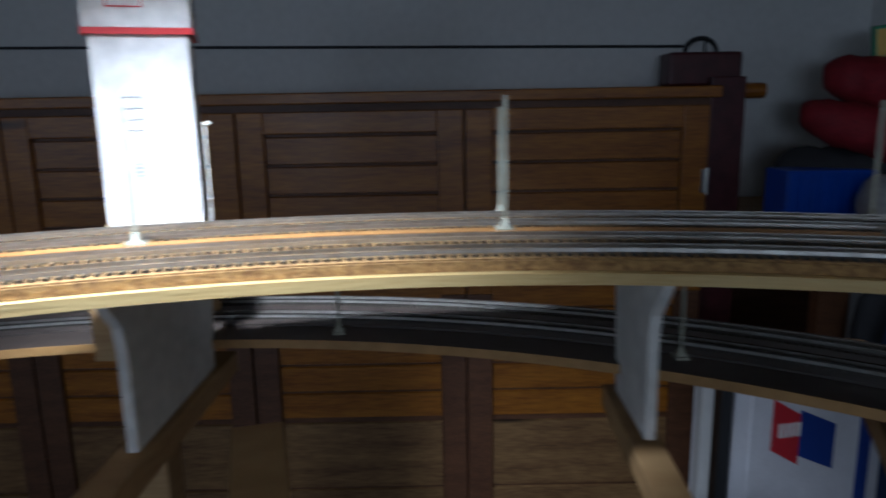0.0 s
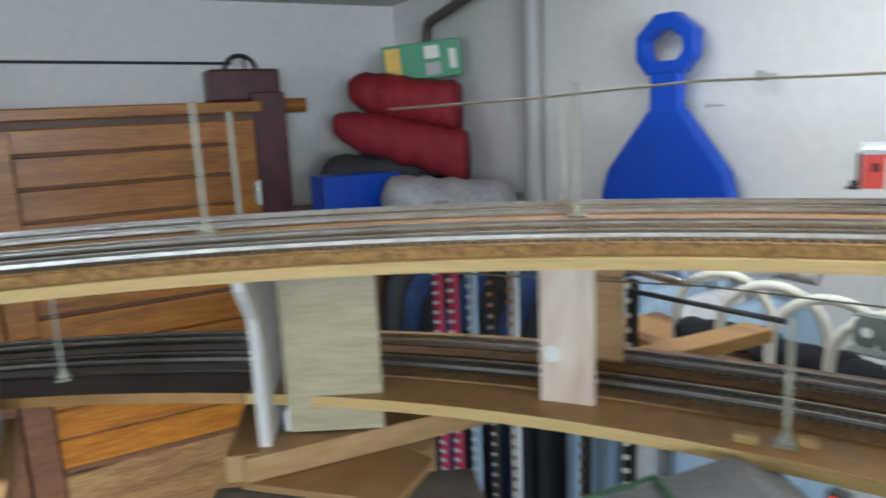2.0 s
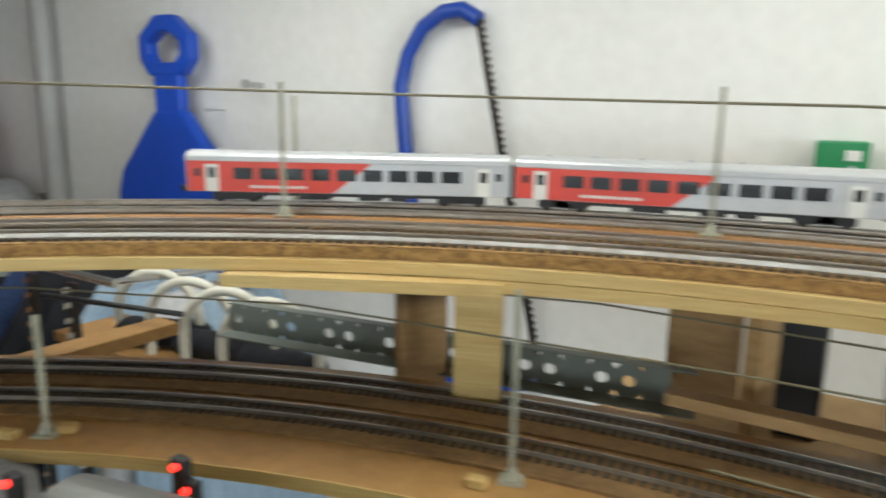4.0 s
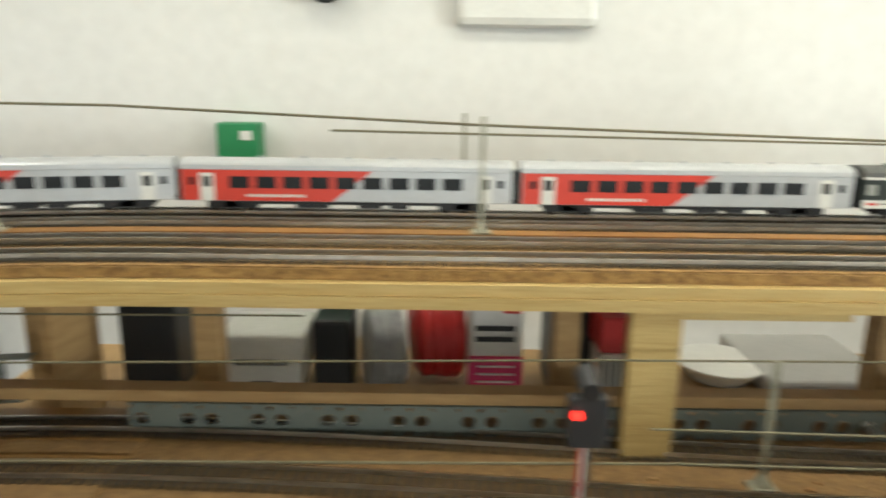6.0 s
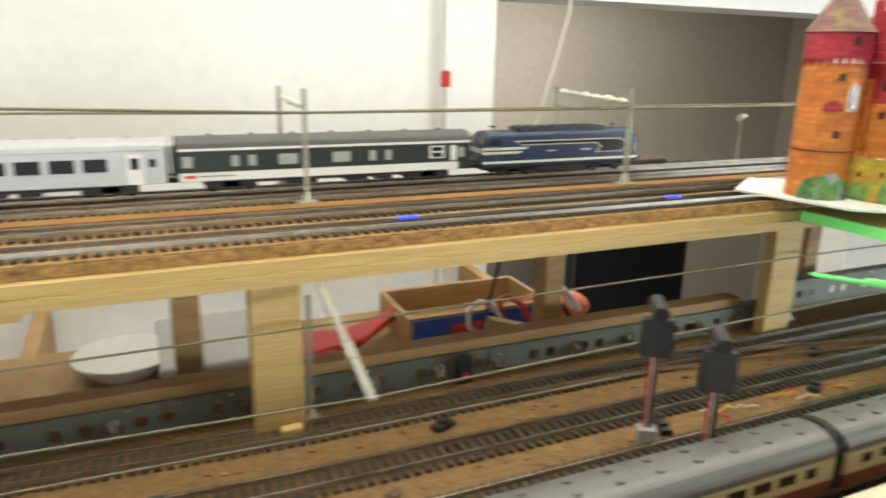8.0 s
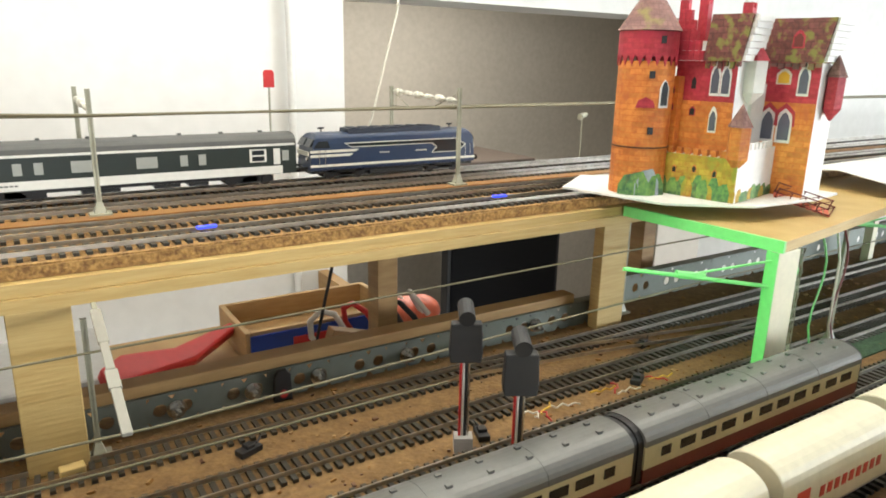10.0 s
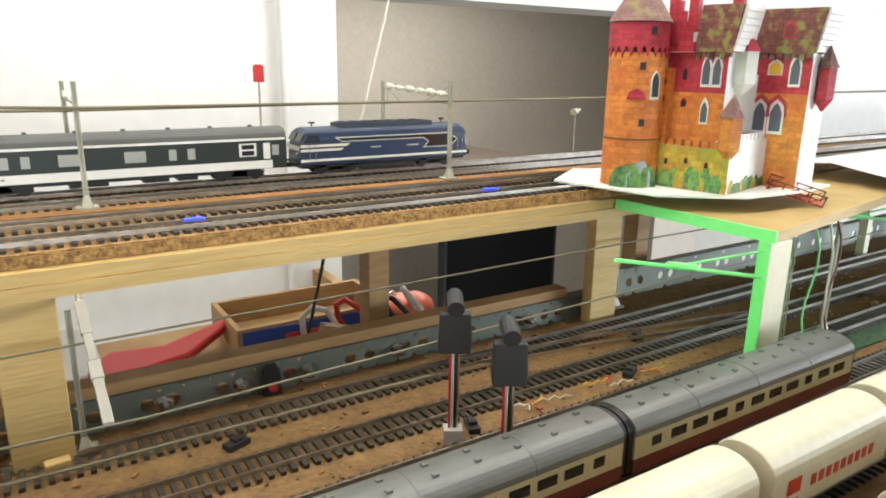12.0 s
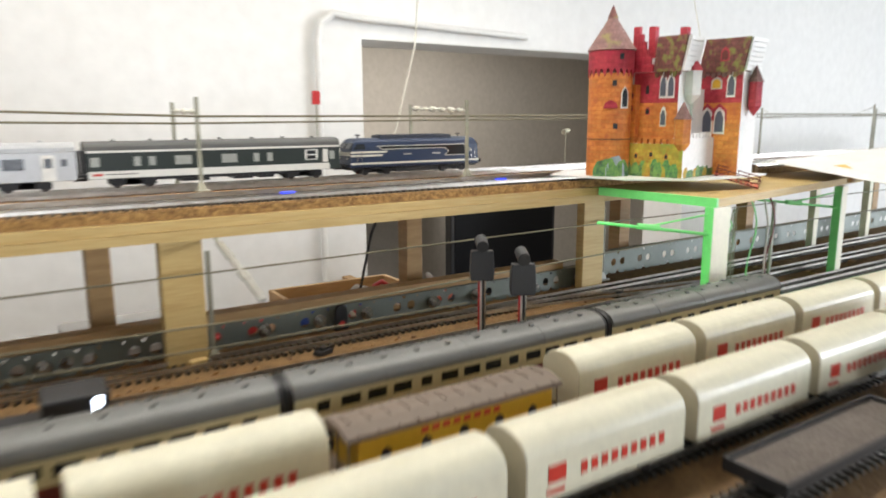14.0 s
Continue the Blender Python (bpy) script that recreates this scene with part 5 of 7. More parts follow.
# keep
block(0.012, 0.042, 0.025, 0.078, 0.080, 0.113)
bm = bmesh.new()
hull(bm, [(0.0215, 0.113), (0.0540, 0.113), (0.0500, 0.150), (0.0165, 0.150)], 0.0085, 0.036)
part("roof", bm, MOSSROOF, castle, "mossy printed tile roof")
for i in range(7):
    cwall("gable_step", 0.009 + 0.0005 * i, 0.042, 0.0188 - 0.0010 * i, 0.0212 - 0.0006 * i, 0.1135 + i * 0.0052, 0.1183 + i * 0.0052, WHITECARD, "white stepped card gable")
for i in range(6):
    cwall("gable_step", 0.0062, 0.0105, 0.0535 + 0.0034 * i, 0.0785, 0.1132 + i * 0.0082, 0.1212 + i * 0.0082, REDBRICK, "red printed stepped gable")
for i in range(4):
    cwall("gable_rib", 0.0052, 0.0060, 0.0560 + 0.0055 * i, 0.0580 + 0.0055 * i, 0.1140, 0.128 + 0.011 * i, REDBRICK)
cwall("stair_turret", 0.002, 0.0118, 0.0700, 0.0790, 0.0, 0.100, ORANGEBRICK, "narrow printed stair turret")
bm = bmesh.new()
for i in range(6):
    box(bm, 0.0095, 0.0118, 0.0225 + i * 0.0052, 0.0262 + i * 0.0052, 0.109 - 0.002 * (i % 2), 0.1128)
part("eaves_trim", bm, MOSSROOF, castle)
for v in (0.0335, 0.0425):
    arched(0.012, v, 0.087, 0.0032, 0.021)
arched(0.012, 0.041, 0.056, 0.0027, 0.0165)
arched(0.012, 0.061, 0.090, 0.0020, 0.010, BLACKP, REDBRICK)
arched(0.012, 0.060, 0.068, 0.0020, 0.006, BLACKP, REDBRICK)
for z in (0.072, 0.086):
    arched(0.002, 0.0745, z, 0.0014, 0.005, BLACKP, REDBRICK)
for v, z in ((0.026, 0.02), (0.044, 0.022), (0.062, 0.02)):
    arched(-0.0052, v, z, 0.0015, 0.005, BLACKP, ORANGEBRICK)
for u, v, hh in ((0.032, 0.068, 0.160), (0.022, 0.026, 0.155)):
    bm = bmesh.new()
    box(bm, u - 0.004, u + 0.004, v - 0.004, v + 0.004, 0.13, hh)
    for du in (-0.003, 0.003):
        box(bm, u + du - 0.001, u + du + 0.001, v - 0.004, v + 0.004, hh, hh + 0.004)
    part("chimney", bm, REDBRICK, castle, "red crenellated chimney")
# bushes and rocks along the foot
rng = random.Random(9)
for i in range(14):
    bm = bmesh.new()
    v = 0.012 + 0.060 * i / 13
    hgt = 0.012 + 0.009 * rng.random()
    prism(bm, [(-0.0045, 0), (0.0045, 0), (0.0052, hgt * 0.5), (0.002, hgt), (-0.002, hgt * 0.95), (-0.005, hgt * 0.55)], 0, 0.0004 + 0.0002 * (i % 3), Matrix.Translation((-0.0052, v, 0)) @ Matrix(((0, 0, -1, 0), (-1, 0, 0, 0), (0, 1, 0, 0), (0, 0, 0, 1))))
    part("bush", bm, BUSHES if i % 4 else YELLOWSTONE, castle)
for i in range(12):
    bm = bmesh.new()
    u = 0.004 + 0.062 * i / 11
    hgt = 0.007 + 0.006 * rng.random()
    prism(bm, [(-0.0045, 0), (0.0045, 0), (0.005, hgt * 0.5), (0.002, hgt), (-0.002, hgt * 0.9), (-0.005, hgt * 0.5)], 0, 0.0004 + 0.0002 * (i % 3), Matrix.Translation((u, 0.008, 0)) @ Matrix(((1, 0, 0, 0), (0, 0, -1, 0), (0, 1, 0, 0), (0, 0, 0, 1))))
    part("bush", bm, BUSHES if i % 4 else YELLOWSTONE, castle)
# round tower
TU, TV, TR = -0.014, 0.093, 0.0238


def ring_wall(name, r, z0, z1, mat, label="", n=28):
    bm = bmesh.new()
    bmesh.ops.create_cone(bm, cap_ends=True, segments=n, radius1=r, radius2=r, depth=z1 - z0, matrix=Matrix.Translation((TU, TV, (z0 + z1) / 2)))
    return part(name, bm, mat, castle, label)


ring_wall("tower_wall", TR, 0.0, 0.112, ORANGEBRICK, "printed orange round tower")
ring_wall("tower_band", TR + 0.0006, 0.040, 0.0412, RUSTWOOD)
ring_wall("tower_band", TR + 0.0012, 0.116, 0.136, REDBRICK, "printed red parapet")
bm = bmesh.new()
for i in range(22):
    a = 2 * math.pi * i / 22
    prism(bm, [(-0.0030, 0), (0.0030, 0), (0, -0.009)], 0, 0.0008, Matrix.Translation((TU, TV, 0.117)) @ Matrix.Rotation(a, 4, "Z") @ Matrix.Translation((TR + 0.0004, 0, 0)) @ Matrix(((0, 0, 1, 0), (1, 0, 0, 0), (0, 1, 0, 0), (0, 0, 0, 1))))
part("parapet_trim", bm, REDBRICK, castle)
bm = bmesh.new()
bmesh.ops.create_cone(bm, cap_ends=True, segments=28, radius1=TR + 0.003, radius2=0.0012, depth=0.040, matrix=Matrix.Translation((TU, TV, 0.1565)))
part("cone_roof", bm, SLATE, castle, "brown printed cone roof")
bm = bmesh.new()
bmesh.ops.create_cone(bm, cap_ends=True, segments=12, radius1=0.006, radius2=0.0004, depth=0.014, matrix=Matrix.Translation((TU, TV, 0.178)))
part("cone_tip", bm, MOSSROOF, castle)


def on_tower(name, a, z, out, t, mat):
    bm = bmesh.new()
    prism(bm, out, 0, t, Matrix.Translation((TU, TV, z)) @ Matrix.Rotation(radians(a), 4, "Z") @ Matrix.Translation((TR - 0.0002, 0, 0)) @ Matrix(((0, 0, 1, 0), (1, 0, 0, 0), (0, 1, 0, 0), (0, 0, 0, 1))))
    part(name, bm, mat, castle)


win = [(-0.0034, 0), (0.0034, 0), (0.0034, 0.014), (0.0018, 0.018), (0, 0.020), (-0.0018, 0.018), (-0.0034, 0.014)]
on_tower("window_surround", 252, 0.076, [(x * 1.4, z * 1.15 - 0.002) for x, z in win], 0.0008, WHITECARD)
on_tower("window", 252, 0.076, win, 0.0012, DARKGLASS)
on_tower("red_hood", 214, 0.074, [(-0.008, 0), (0.008, 0), (0.006, 0.006), (0, 0.009), (-0.006, 0.006)], 0.0016, REDBRICK)
for a, z in ((228, 0.052), (222, 0.098), (238, 0.126)):
    on_tower("loophole", a, z, [(-0.0022, 0), (0.0022, 0), (0.0022, 0.006), (-0.0022, 0.006)], 0.0020, BLACKP)
for a, s, m in ((232, 1.0, GREYROCK), (214, 0.9, BUSHES), (250, 0.8, BUSHES), (196, 0.8, BUSHES)):
    on_tower("rock", a, 0.0, [(-0.011 * s, 0), (0.011 * s, 0), (0.010 * s, 0.012 * s), (0.004 * s, 0.023 * s), (-0.005 * s, 0.021 * s), (-0.011 * s, 0.010 * s)], 0.0016 + 0.0012 * (m is BUSHES), m)
# second tower block
block(0.070, 0.112, -0.020, 0.028, 0.080, 0.114)
bm = bmesh.new()
hull(bm, [(-0.0205, 0.113), (0.0295, 0.113), (0.0225, 0.149), (-0.0270, 0.149)], 0.0665, 0.106)
part("roof", bm, MOSSROOF, castle, "brown and mossy printed tile roof")
for i in range(7):
    cwall("gable_step", 0.0685, 0.110 - 0.003 * (i % 2), -0.0238 - 0.0008 * i, -0.0212 - 0.0008 * i, 0.1142 + i * 0.0050, 0.1188 + i * 0.0050, WHITECARD, "white stepped card gable")
for v in (0.0035, 0.0175):
    arched(0.070, v, 0.048, 0.0048, 0.024)
bm = bmesh.new()
for v in (0.0035, 0.0175):
    prism(bm, [(-0.0085, 0.012), (-0.0070, 0.012), (-0.0062, 0.022), (0, 0.0275), (0.0062, 0.022), (0.0070, 0.012), (0.0085, 0.012), (0.0078, 0.0245), (0, 0.0315), (-0.0078, 0.0245)], 0, 0.0012, Matrix.Translation((0.0694, v, 0.048)) @ Matrix(((0, 0, -1, 0), (-1, 0, 0, 0), (0, 1, 0, 0), (0, 0, 0, 1))))
part("arch_hood", bm, REDBRICK, castle, "red printed arches over the windows")
arched(0.070, -0.0075, 0.088, 0.0036, 0.021)
arched(0.070, 0.009, 0.096, 0.0046, 0.010, YELLOWW, CREAM)
arched(0.0665, 0.000, 0.126, 0.0036, 0.011, MAROON, REDBRICK)
# swallowtail trim and eaves board
bm = bmesh.new()
for i in range(8):
    box(bm, 0.0672, 0.0696, -0.0200 + i * 0.0060, -0.0152 + i * 0.0060, 0.1095 - 0.002 * (i % 2), 0.1128)
part("eaves_trim", bm, SLATE, castle)
# oriels
for u, v, z, m, r in ((-0.002, 0.011, 0.036, ORANGEBRICK, 0.0092), (0.089, -0.026, 0.076, REDBRICK, 0.0078), (0.036, 0.022, 0.088, WHITECARD, 0.0110)):
    bm = bmesh.new()
    bmesh.ops.create_cone(bm, cap_ends=True, segments=6, radius1=r, radius2=r, depth=0.026, matrix=Matrix.Translation((u, v, z + 0.013)))
    bmesh.ops.create_cone(bm, cap_ends=True, segments=6, radius1=0.001, radius2=r, depth=0.010, matrix=Matrix.Translation((u, v, z - 0.005)))
    part("oriel", bm, m, castle)
    bm = bmesh.new()
    bmesh.ops.create_cone(bm, cap_ends=True, segments=6, radius1=r + 0.0015, radius2=0.0005, depth=0.018, matrix=Matrix.Translation((u, v, z + 0.035)))
    part("oriel_roof", bm, REDBRICK if m is WHITECARD else SLATE, castle)
cwall("curtain_wall", 0.0422, 0.0698, 0.0225, 0.0262, 0.0, 0.095, WHITECARD)

# small rust-pink footbridge lying on the platform
ob = thing("toy_footbridge", pose(0.978, 0.322, UP + 0.0015, 14, 16, -50) @ Matrix.Scale(0.72, 4), "small pinkish brown lattice footbridge section", "model bridge")
for s in (-1, 1):
    bm = bmesh.new()
    for i in range(5):
        x = -0.032 + i * 0.016
        cyl(bm, (x, s * 0.009, 0.001), (x, s * 0.009, 0.014), 0.0007, n=6)
        if i < 4:
            cyl(bm, (x, s * 0.009, 0.002), (x + 0.016, s * 0.009, 0.013), 0.0005, n=6)
    for z in (0.0015, 0.014):
        cyl(bm, (-0.033, s * 0.009, z), (0.033, s * 0.009, z), 0.0008, n=6)
    part("railing", bm, MAROON, ob)
bm = bmesh.new()
for i in range(9):
    box(bm, -0.033 + i * 0.0075, -0.0275 + i * 0.0075, -0.009, 0.009, 0, 0.0012)
part("walkway", bm, CORAL, ob, "pink plank walkway")

# paper station roof with yellow stripes
ob = thing("platform_roof", pose(1.16, 0.345, UP - 0.0066, 0, 0, -7), "white folded paper roof with yellow stripes", "model roof")


def droop(x):
    """The paper roof sags towards its west end."""
    return 0.38 + 0.62 * (x + 0.03) / 0.58


bm = bmesh.new()
hull(bm, [(-0.15, 0.002), (0.03, 0.052), (0.09, 0.030), (0.09, 0.0318), (0.03, 0.0538), (-0.15, 0.0038)], -0.03, 0.55)
for v in bm.verts:
    v.co.z *= droop(v.co.x)
part("sheet", bm, WHITECARD, ob)
for y0, y1, z0, z1 in ((-0.110, -0.088, 0.0150, 0.0211), (-0.045, -0.022, 0.0331, 0.0395)):
    bm = bmesh.new()
    hull(bm, [(y0, z0), (y1, z1), (y1, z1 + 0.0008), (y0, z0 + 0.0008)], 0.02, 0.55)
    for v in bm.verts:
        v.co.z *= droop(v.co.x)
    part("stripe", bm, YELLOWW, ob, "yellow stripe")
for x in (0.0, 0.25, 0.5):
    for y, hh in ((-0.06, 0.026), (0.08, 0.032)):
        bm = bmesh.new()
        box(bm, x - 0.003, x + 0.003, y - 0.003, y + 0.003, 0, hh * droop(x))
        part("support", bm, PINE_PALE, ob)

# posts of the platform; green signal light is painted on sides, arms and braces
for x, y, w_ in ((0.882, 0.274, 0.027), (1.19, 0.315, 0.018), (1.34, 0.43, 0.016), (1.5, 0.43, 0.016)):
    ob = thing("platform_post", pose(x, y, LOW, 0, 0, 0 if y < 0.3 else 8), "cream wooden post, one side coloured as lit green", "post", "platform posts")
    bm = bmesh.new()
    box(bm, -w_ / 2, w_ / 2, -0.005, 0.005, 0, UP - 0.0152 - LOW if y < 0.4 else UP - 0.0156 - LOW)
    part("post", bm, WAGONWHITE, ob, bevel=0.0006)
    if y < 0.4:
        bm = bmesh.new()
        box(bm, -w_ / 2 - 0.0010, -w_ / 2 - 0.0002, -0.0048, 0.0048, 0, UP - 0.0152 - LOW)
        part("green_edge", bm, GREENCAST_AND_WIRE, ob, "side coloured bright green as lit by the signal")
        bm = bmesh.new()
        cyl(bm, (-w_ / 2, 0.0, 0.085), (-0.11, 0.055, 0.098), 0.0016, n=8)
        cyl(bm, (-w_ / 2, 0.0, 0.105), (-0.06, 0.03, 0.094), 0.0010, n=8)
        cyl(bm, (-0.055, 0.026, 0.0915), (-0.075, 0.036, 0.094), 0.0030, n=8)
        part("catenary_arm", bm, GREENCAST_AND_WIRE, ob, "catenary arm coloured green as lit by the signal")
        bm = bmesh.new()
        for z in (0.075, 0.105):
            cyl(bm, (w_ / 2, 0, z), (0.030, 0.004, 0.09), 0.0008, n=6)
        part("brace", bm, GREENCAST_AND_WIRE, ob)
ob = thing("lattice_mast", pose(0.925, 0.285, LOW, 0, 0, 8), "dark lattice catenary mast with a green tint", "catenary mast")
bm = bmesh.new()
for sx in (-0.003, 0.003):
    for sy in (-0.002, 0.002):
        cyl(bm, (sx, sy, 0), (sx * 0.6, sy * 0.6, 0.105), 0.0005, n=6)
for i in range(10):
    z = 0.005 + i * 0.010
    s_ = 1 if i % 2 else -1
    cyl(bm, (-0.003 * s_, -0.002, z), (0.003 * s_, -0.002, z + 0.010), 0.0004, n=5)
    cyl(bm, (-0.003 * s_, 0.002, z), (0.003 * s_, 0.002, z + 0.010), 0.0004, n=5)
part("lattice", bm, MAST, ob)
pts = [(0.985, 0.29, LOW + 0.110), (0.990, 0.287, LOW + 0.085), (0.982, 0.283, LOW + 0.055), (0.976, 0.28, LOW + 0.03), (0.980, 0.276, LOW + 0.002)]
tagged(tube("hanging_cable", pts, 0.0011, CREAM), "pale green wire hanging from the platform", "wire")
bm = bmesh.new()
prism(bm, [(0.90, 0.262), (1.7, 0.262), (1.7, 0.288), (0.92, 0.288)], LOW, LOW + 0.0012)
tagged(finish("grass_mat", bm, GRASS), "dark green scatter mat between sidings", "mat")
# dark shunter with a lit lamp
ob = thing("small_locomotive", pose(0.292, 0.298, YR), "small black locomotive with a glowing white lamp", "model locomotive")
bm = bmesh.new()
box(bm, -0.045, 0.030, -0.014, 0.014, 0.008, 0.022)
box(bm, 0.000, 0.036, -0.016, 0.016, 0.008, 0.036)
part("body", bm, SIGBLACK, ob, bevel=0.002)
bm = bmesh.new()
box(bm, 0.0262, 0.0315, -0.0172, -0.0162, 0.011, 0.034)
part("lamp", bm, WHITEGLOW, ob, "glowing white lamp panel")
bogie(ob, 0.0, 2, 0.0055, 0.04)


# ---- model water tower beside the bend ----
ob = thing("model_tower", pose(-1.252, -0.690, UP - 0.012, 0, 0, 16), "tall white model tower with red trim and small windows", "model building")
bm = bmesh.new()
box(bm, -0.07, 0.10, -0.05, 0.05, -0.010, 0)
part("base_board", bm, PLY, ob)
bm = bmesh.new()
prism(bm, [(-0.042, -0.045), (0.042, -0.045), (0.042, 0.045), (-0.042, 0.045)], 0, 0.185)
part("shaft", bm, WHITEPAINT, ob, "smooth white walls", bevel=0.001)
bm = bmesh.new()
box(bm, -0.046, 0.046, -0.050, 0.050, 0.185, 0.191)
part("red_band", bm, REDPLASTIC, ob, "red moulding")
bm = bmesh.new()
box(bm, -0.045, 0.045, -0.049, 0.049, 0.191, 0.26)
part("upper_storey", bm, WHITEPAINT, ob, bevel=0.001)
bm = bmesh.new()
bmesh.ops.create_cone(bm, cap_ends=True, segments=4, radius1=0.075, radius2=0.004, depth=0.07, matrix=Matrix.Translation((0, 0, 0.295)) @ Matrix.Rotation(radians(45), 4, "Z"))
part("roof", bm, MAROON, ob)
for y, z, w_, h_, m in ((-0.012, 0.095, 0.009, 0.032, PIPEGREY), (-0.010, 0.05, 0.005, 0.012, WINPALE), (-0.010, 0.210, 0.016, 0.03, REDPLASTIC)):
    bm = bmesh.new()
    x = 0.042 if z < 0.19 else 0.045
    box(bm, x, x + 0.0012, y - w_, y - w_ + 0.0012, z, z + h_)
    box(bm, x, x + 0.0012, y + w_ - 0.0012, y + w_, z, z + h_)
    for k in range(4):
        box(bm, x, x + 0.0010, y - w_, y + w_, z + k * h_ / 3 - 0.0006, z + k * h_ / 3 + 0.0006)
    part("window", bm, m, ob)
for x, z, h_ in ((0.01, 0.13, 0.022), (0.012, 0.04, 0.016), (0.006, 0.205, 0.024)):
    bm = bmesh.new()
    y = 0.045 if z < 0.19 else 0.049
    box(bm, x - 0.006, x + 0.006, y, y + 0.001, z, z + h_)
    part("side_window", bm, DARKGLASS, ob)
bm = bmesh.new()
box(bm, -1.30, -1.16, -0.73, -0.65, LOW - 0.01, UP - 0.0222)
tagged(finish("tower_stand", bm, PINE_PALE), "pine block standing under the model tower", "block")
ob = thing("model_street_lamp", pose(*bend(194.0, 0.112), UP - 0.007), "thin pale model street lamp on a stalk", "model lamp")
bm = bmesh.new()
cyl(bm, (0, 0, 0), (0, 0, 0.095), 0.0008, n=8)
cyl(bm, (0, 0, 0.095), (0.004, 0.006, 0.097), 0.0018, n=8)
part("stalk", bm, CREAM, ob)
for dx, dz, m_, lab in ((0.018, 0.0, MAROON, "dark red wire hanging from the platform"), (-0.016, 0.004, GREENCAST_AND_WIRE, "green wire hanging from the platform")):
    pts = [(0.972 + dx + 0.010 * math.sin(k * 0.8 + 9 * dx), 0.288 - 0.0012 * k, LOW + 0.112 + dz - 0.0135 * k) for k in range(9)]
    tagged(tube("hanging_cable", pts, 0.0009, m_), lab, "wire")
# crumbs and offcuts strewn over the yard
rng = random.Random(4)
bm = bmesh.new()
for i in range(420):
    x, y = rng.uniform(0.12, 1.5), rng.choice((0.383, 0.326, 0.268, 0.434)) + rng.gauss(0, 0.006)
    r = rng.uniform(0.0005, 0.0014) * (2.2 if i % 23 == 0 else 1)
    m = pose(x, y, LOW - 0.0006 + r * 0.5, rng.uniform(-25, 25), rng.uniform(-25, 25), rng.uniform(0, 180))
    box(bm, -r * rng.uniform(0.8, 2.4), r * 1.2, -r, r * 0.8, -r * 0.6, r * 0.6, m, mat=rng.choice((0, 0, 1, 2)))
tagged(finish("wood_crumbs", bm, [OCHRE, PINE_PALE, RUSTWOOD]), "wood crumbs and splinters strewn over the yard board", "crumbs", kind="stuff")



# ---- pine wardrobe on the west wall ----
ward = thing("wardrobe", pose(-2.45, 0, 0), "oiled knotty pine wardrobe with framed plank doors", "wardrobe")
bm = bmesh.new()
box(bm, -0.34, -0.022, -2.35, 0.355, FLOOR, 1.245)
part("carcass", bm, RUSTWOOD, ward, "dark brown carcass")
bm = bmesh.new()
box(bm, -0.345, 0.012, -2.37, 0.375, 1.245, 1.276)
part("cornice", bm, PINE, ward, "pine cornice board", bevel=0.004)
bm = bmesh.new()
box(bm, -0.34, -0.022, 0.357, 0.452, FLOOR, 1.30)
part("side_panel", bm, LEATHER, ward, "dark reddish brown side panel", bevel=0.003)
bm = bmesh.new()
cyl(bm, (-0.10, 0.454, 1.262), (-0.10, 0.535, 1.262), 0.022, n=14)
part("peg", bm, PINE, ward, "round pine peg")
PLANK = {}


def plank_board(w, h, mat):
    """Shared mesh of a plank with eased edges, w along y and h along z."""
    key = (round(w, 4), round(h, 4), mat.name)
    if key not in PLANK:
        bm = bmesh.new()
        e = 0.003
        out = [(0, 0), (0.007, e), (0.007, h - e), (0, h)]
        a = [bm.verts.new((x, 0, z)) for x, z in out]
        b = [bm.verts.new((x, w, z)) for x, z in out]
        for i in range(4):
            bm.faces.new((a[i], a[(i + 1) % 4], b[(i + 1) % 4], b[i]))
        bm.faces.new(a), bm.faces.new(b)
        bmesh.ops.recalc_face_normals(bm, faces=bm.faces)
        me = bpy.data.meshes.new("plank")
        bm.to_mesh(me)
        bm.free()
        me.materials.append(mat)
        PLANK[key] = me
    return PLANK[key]


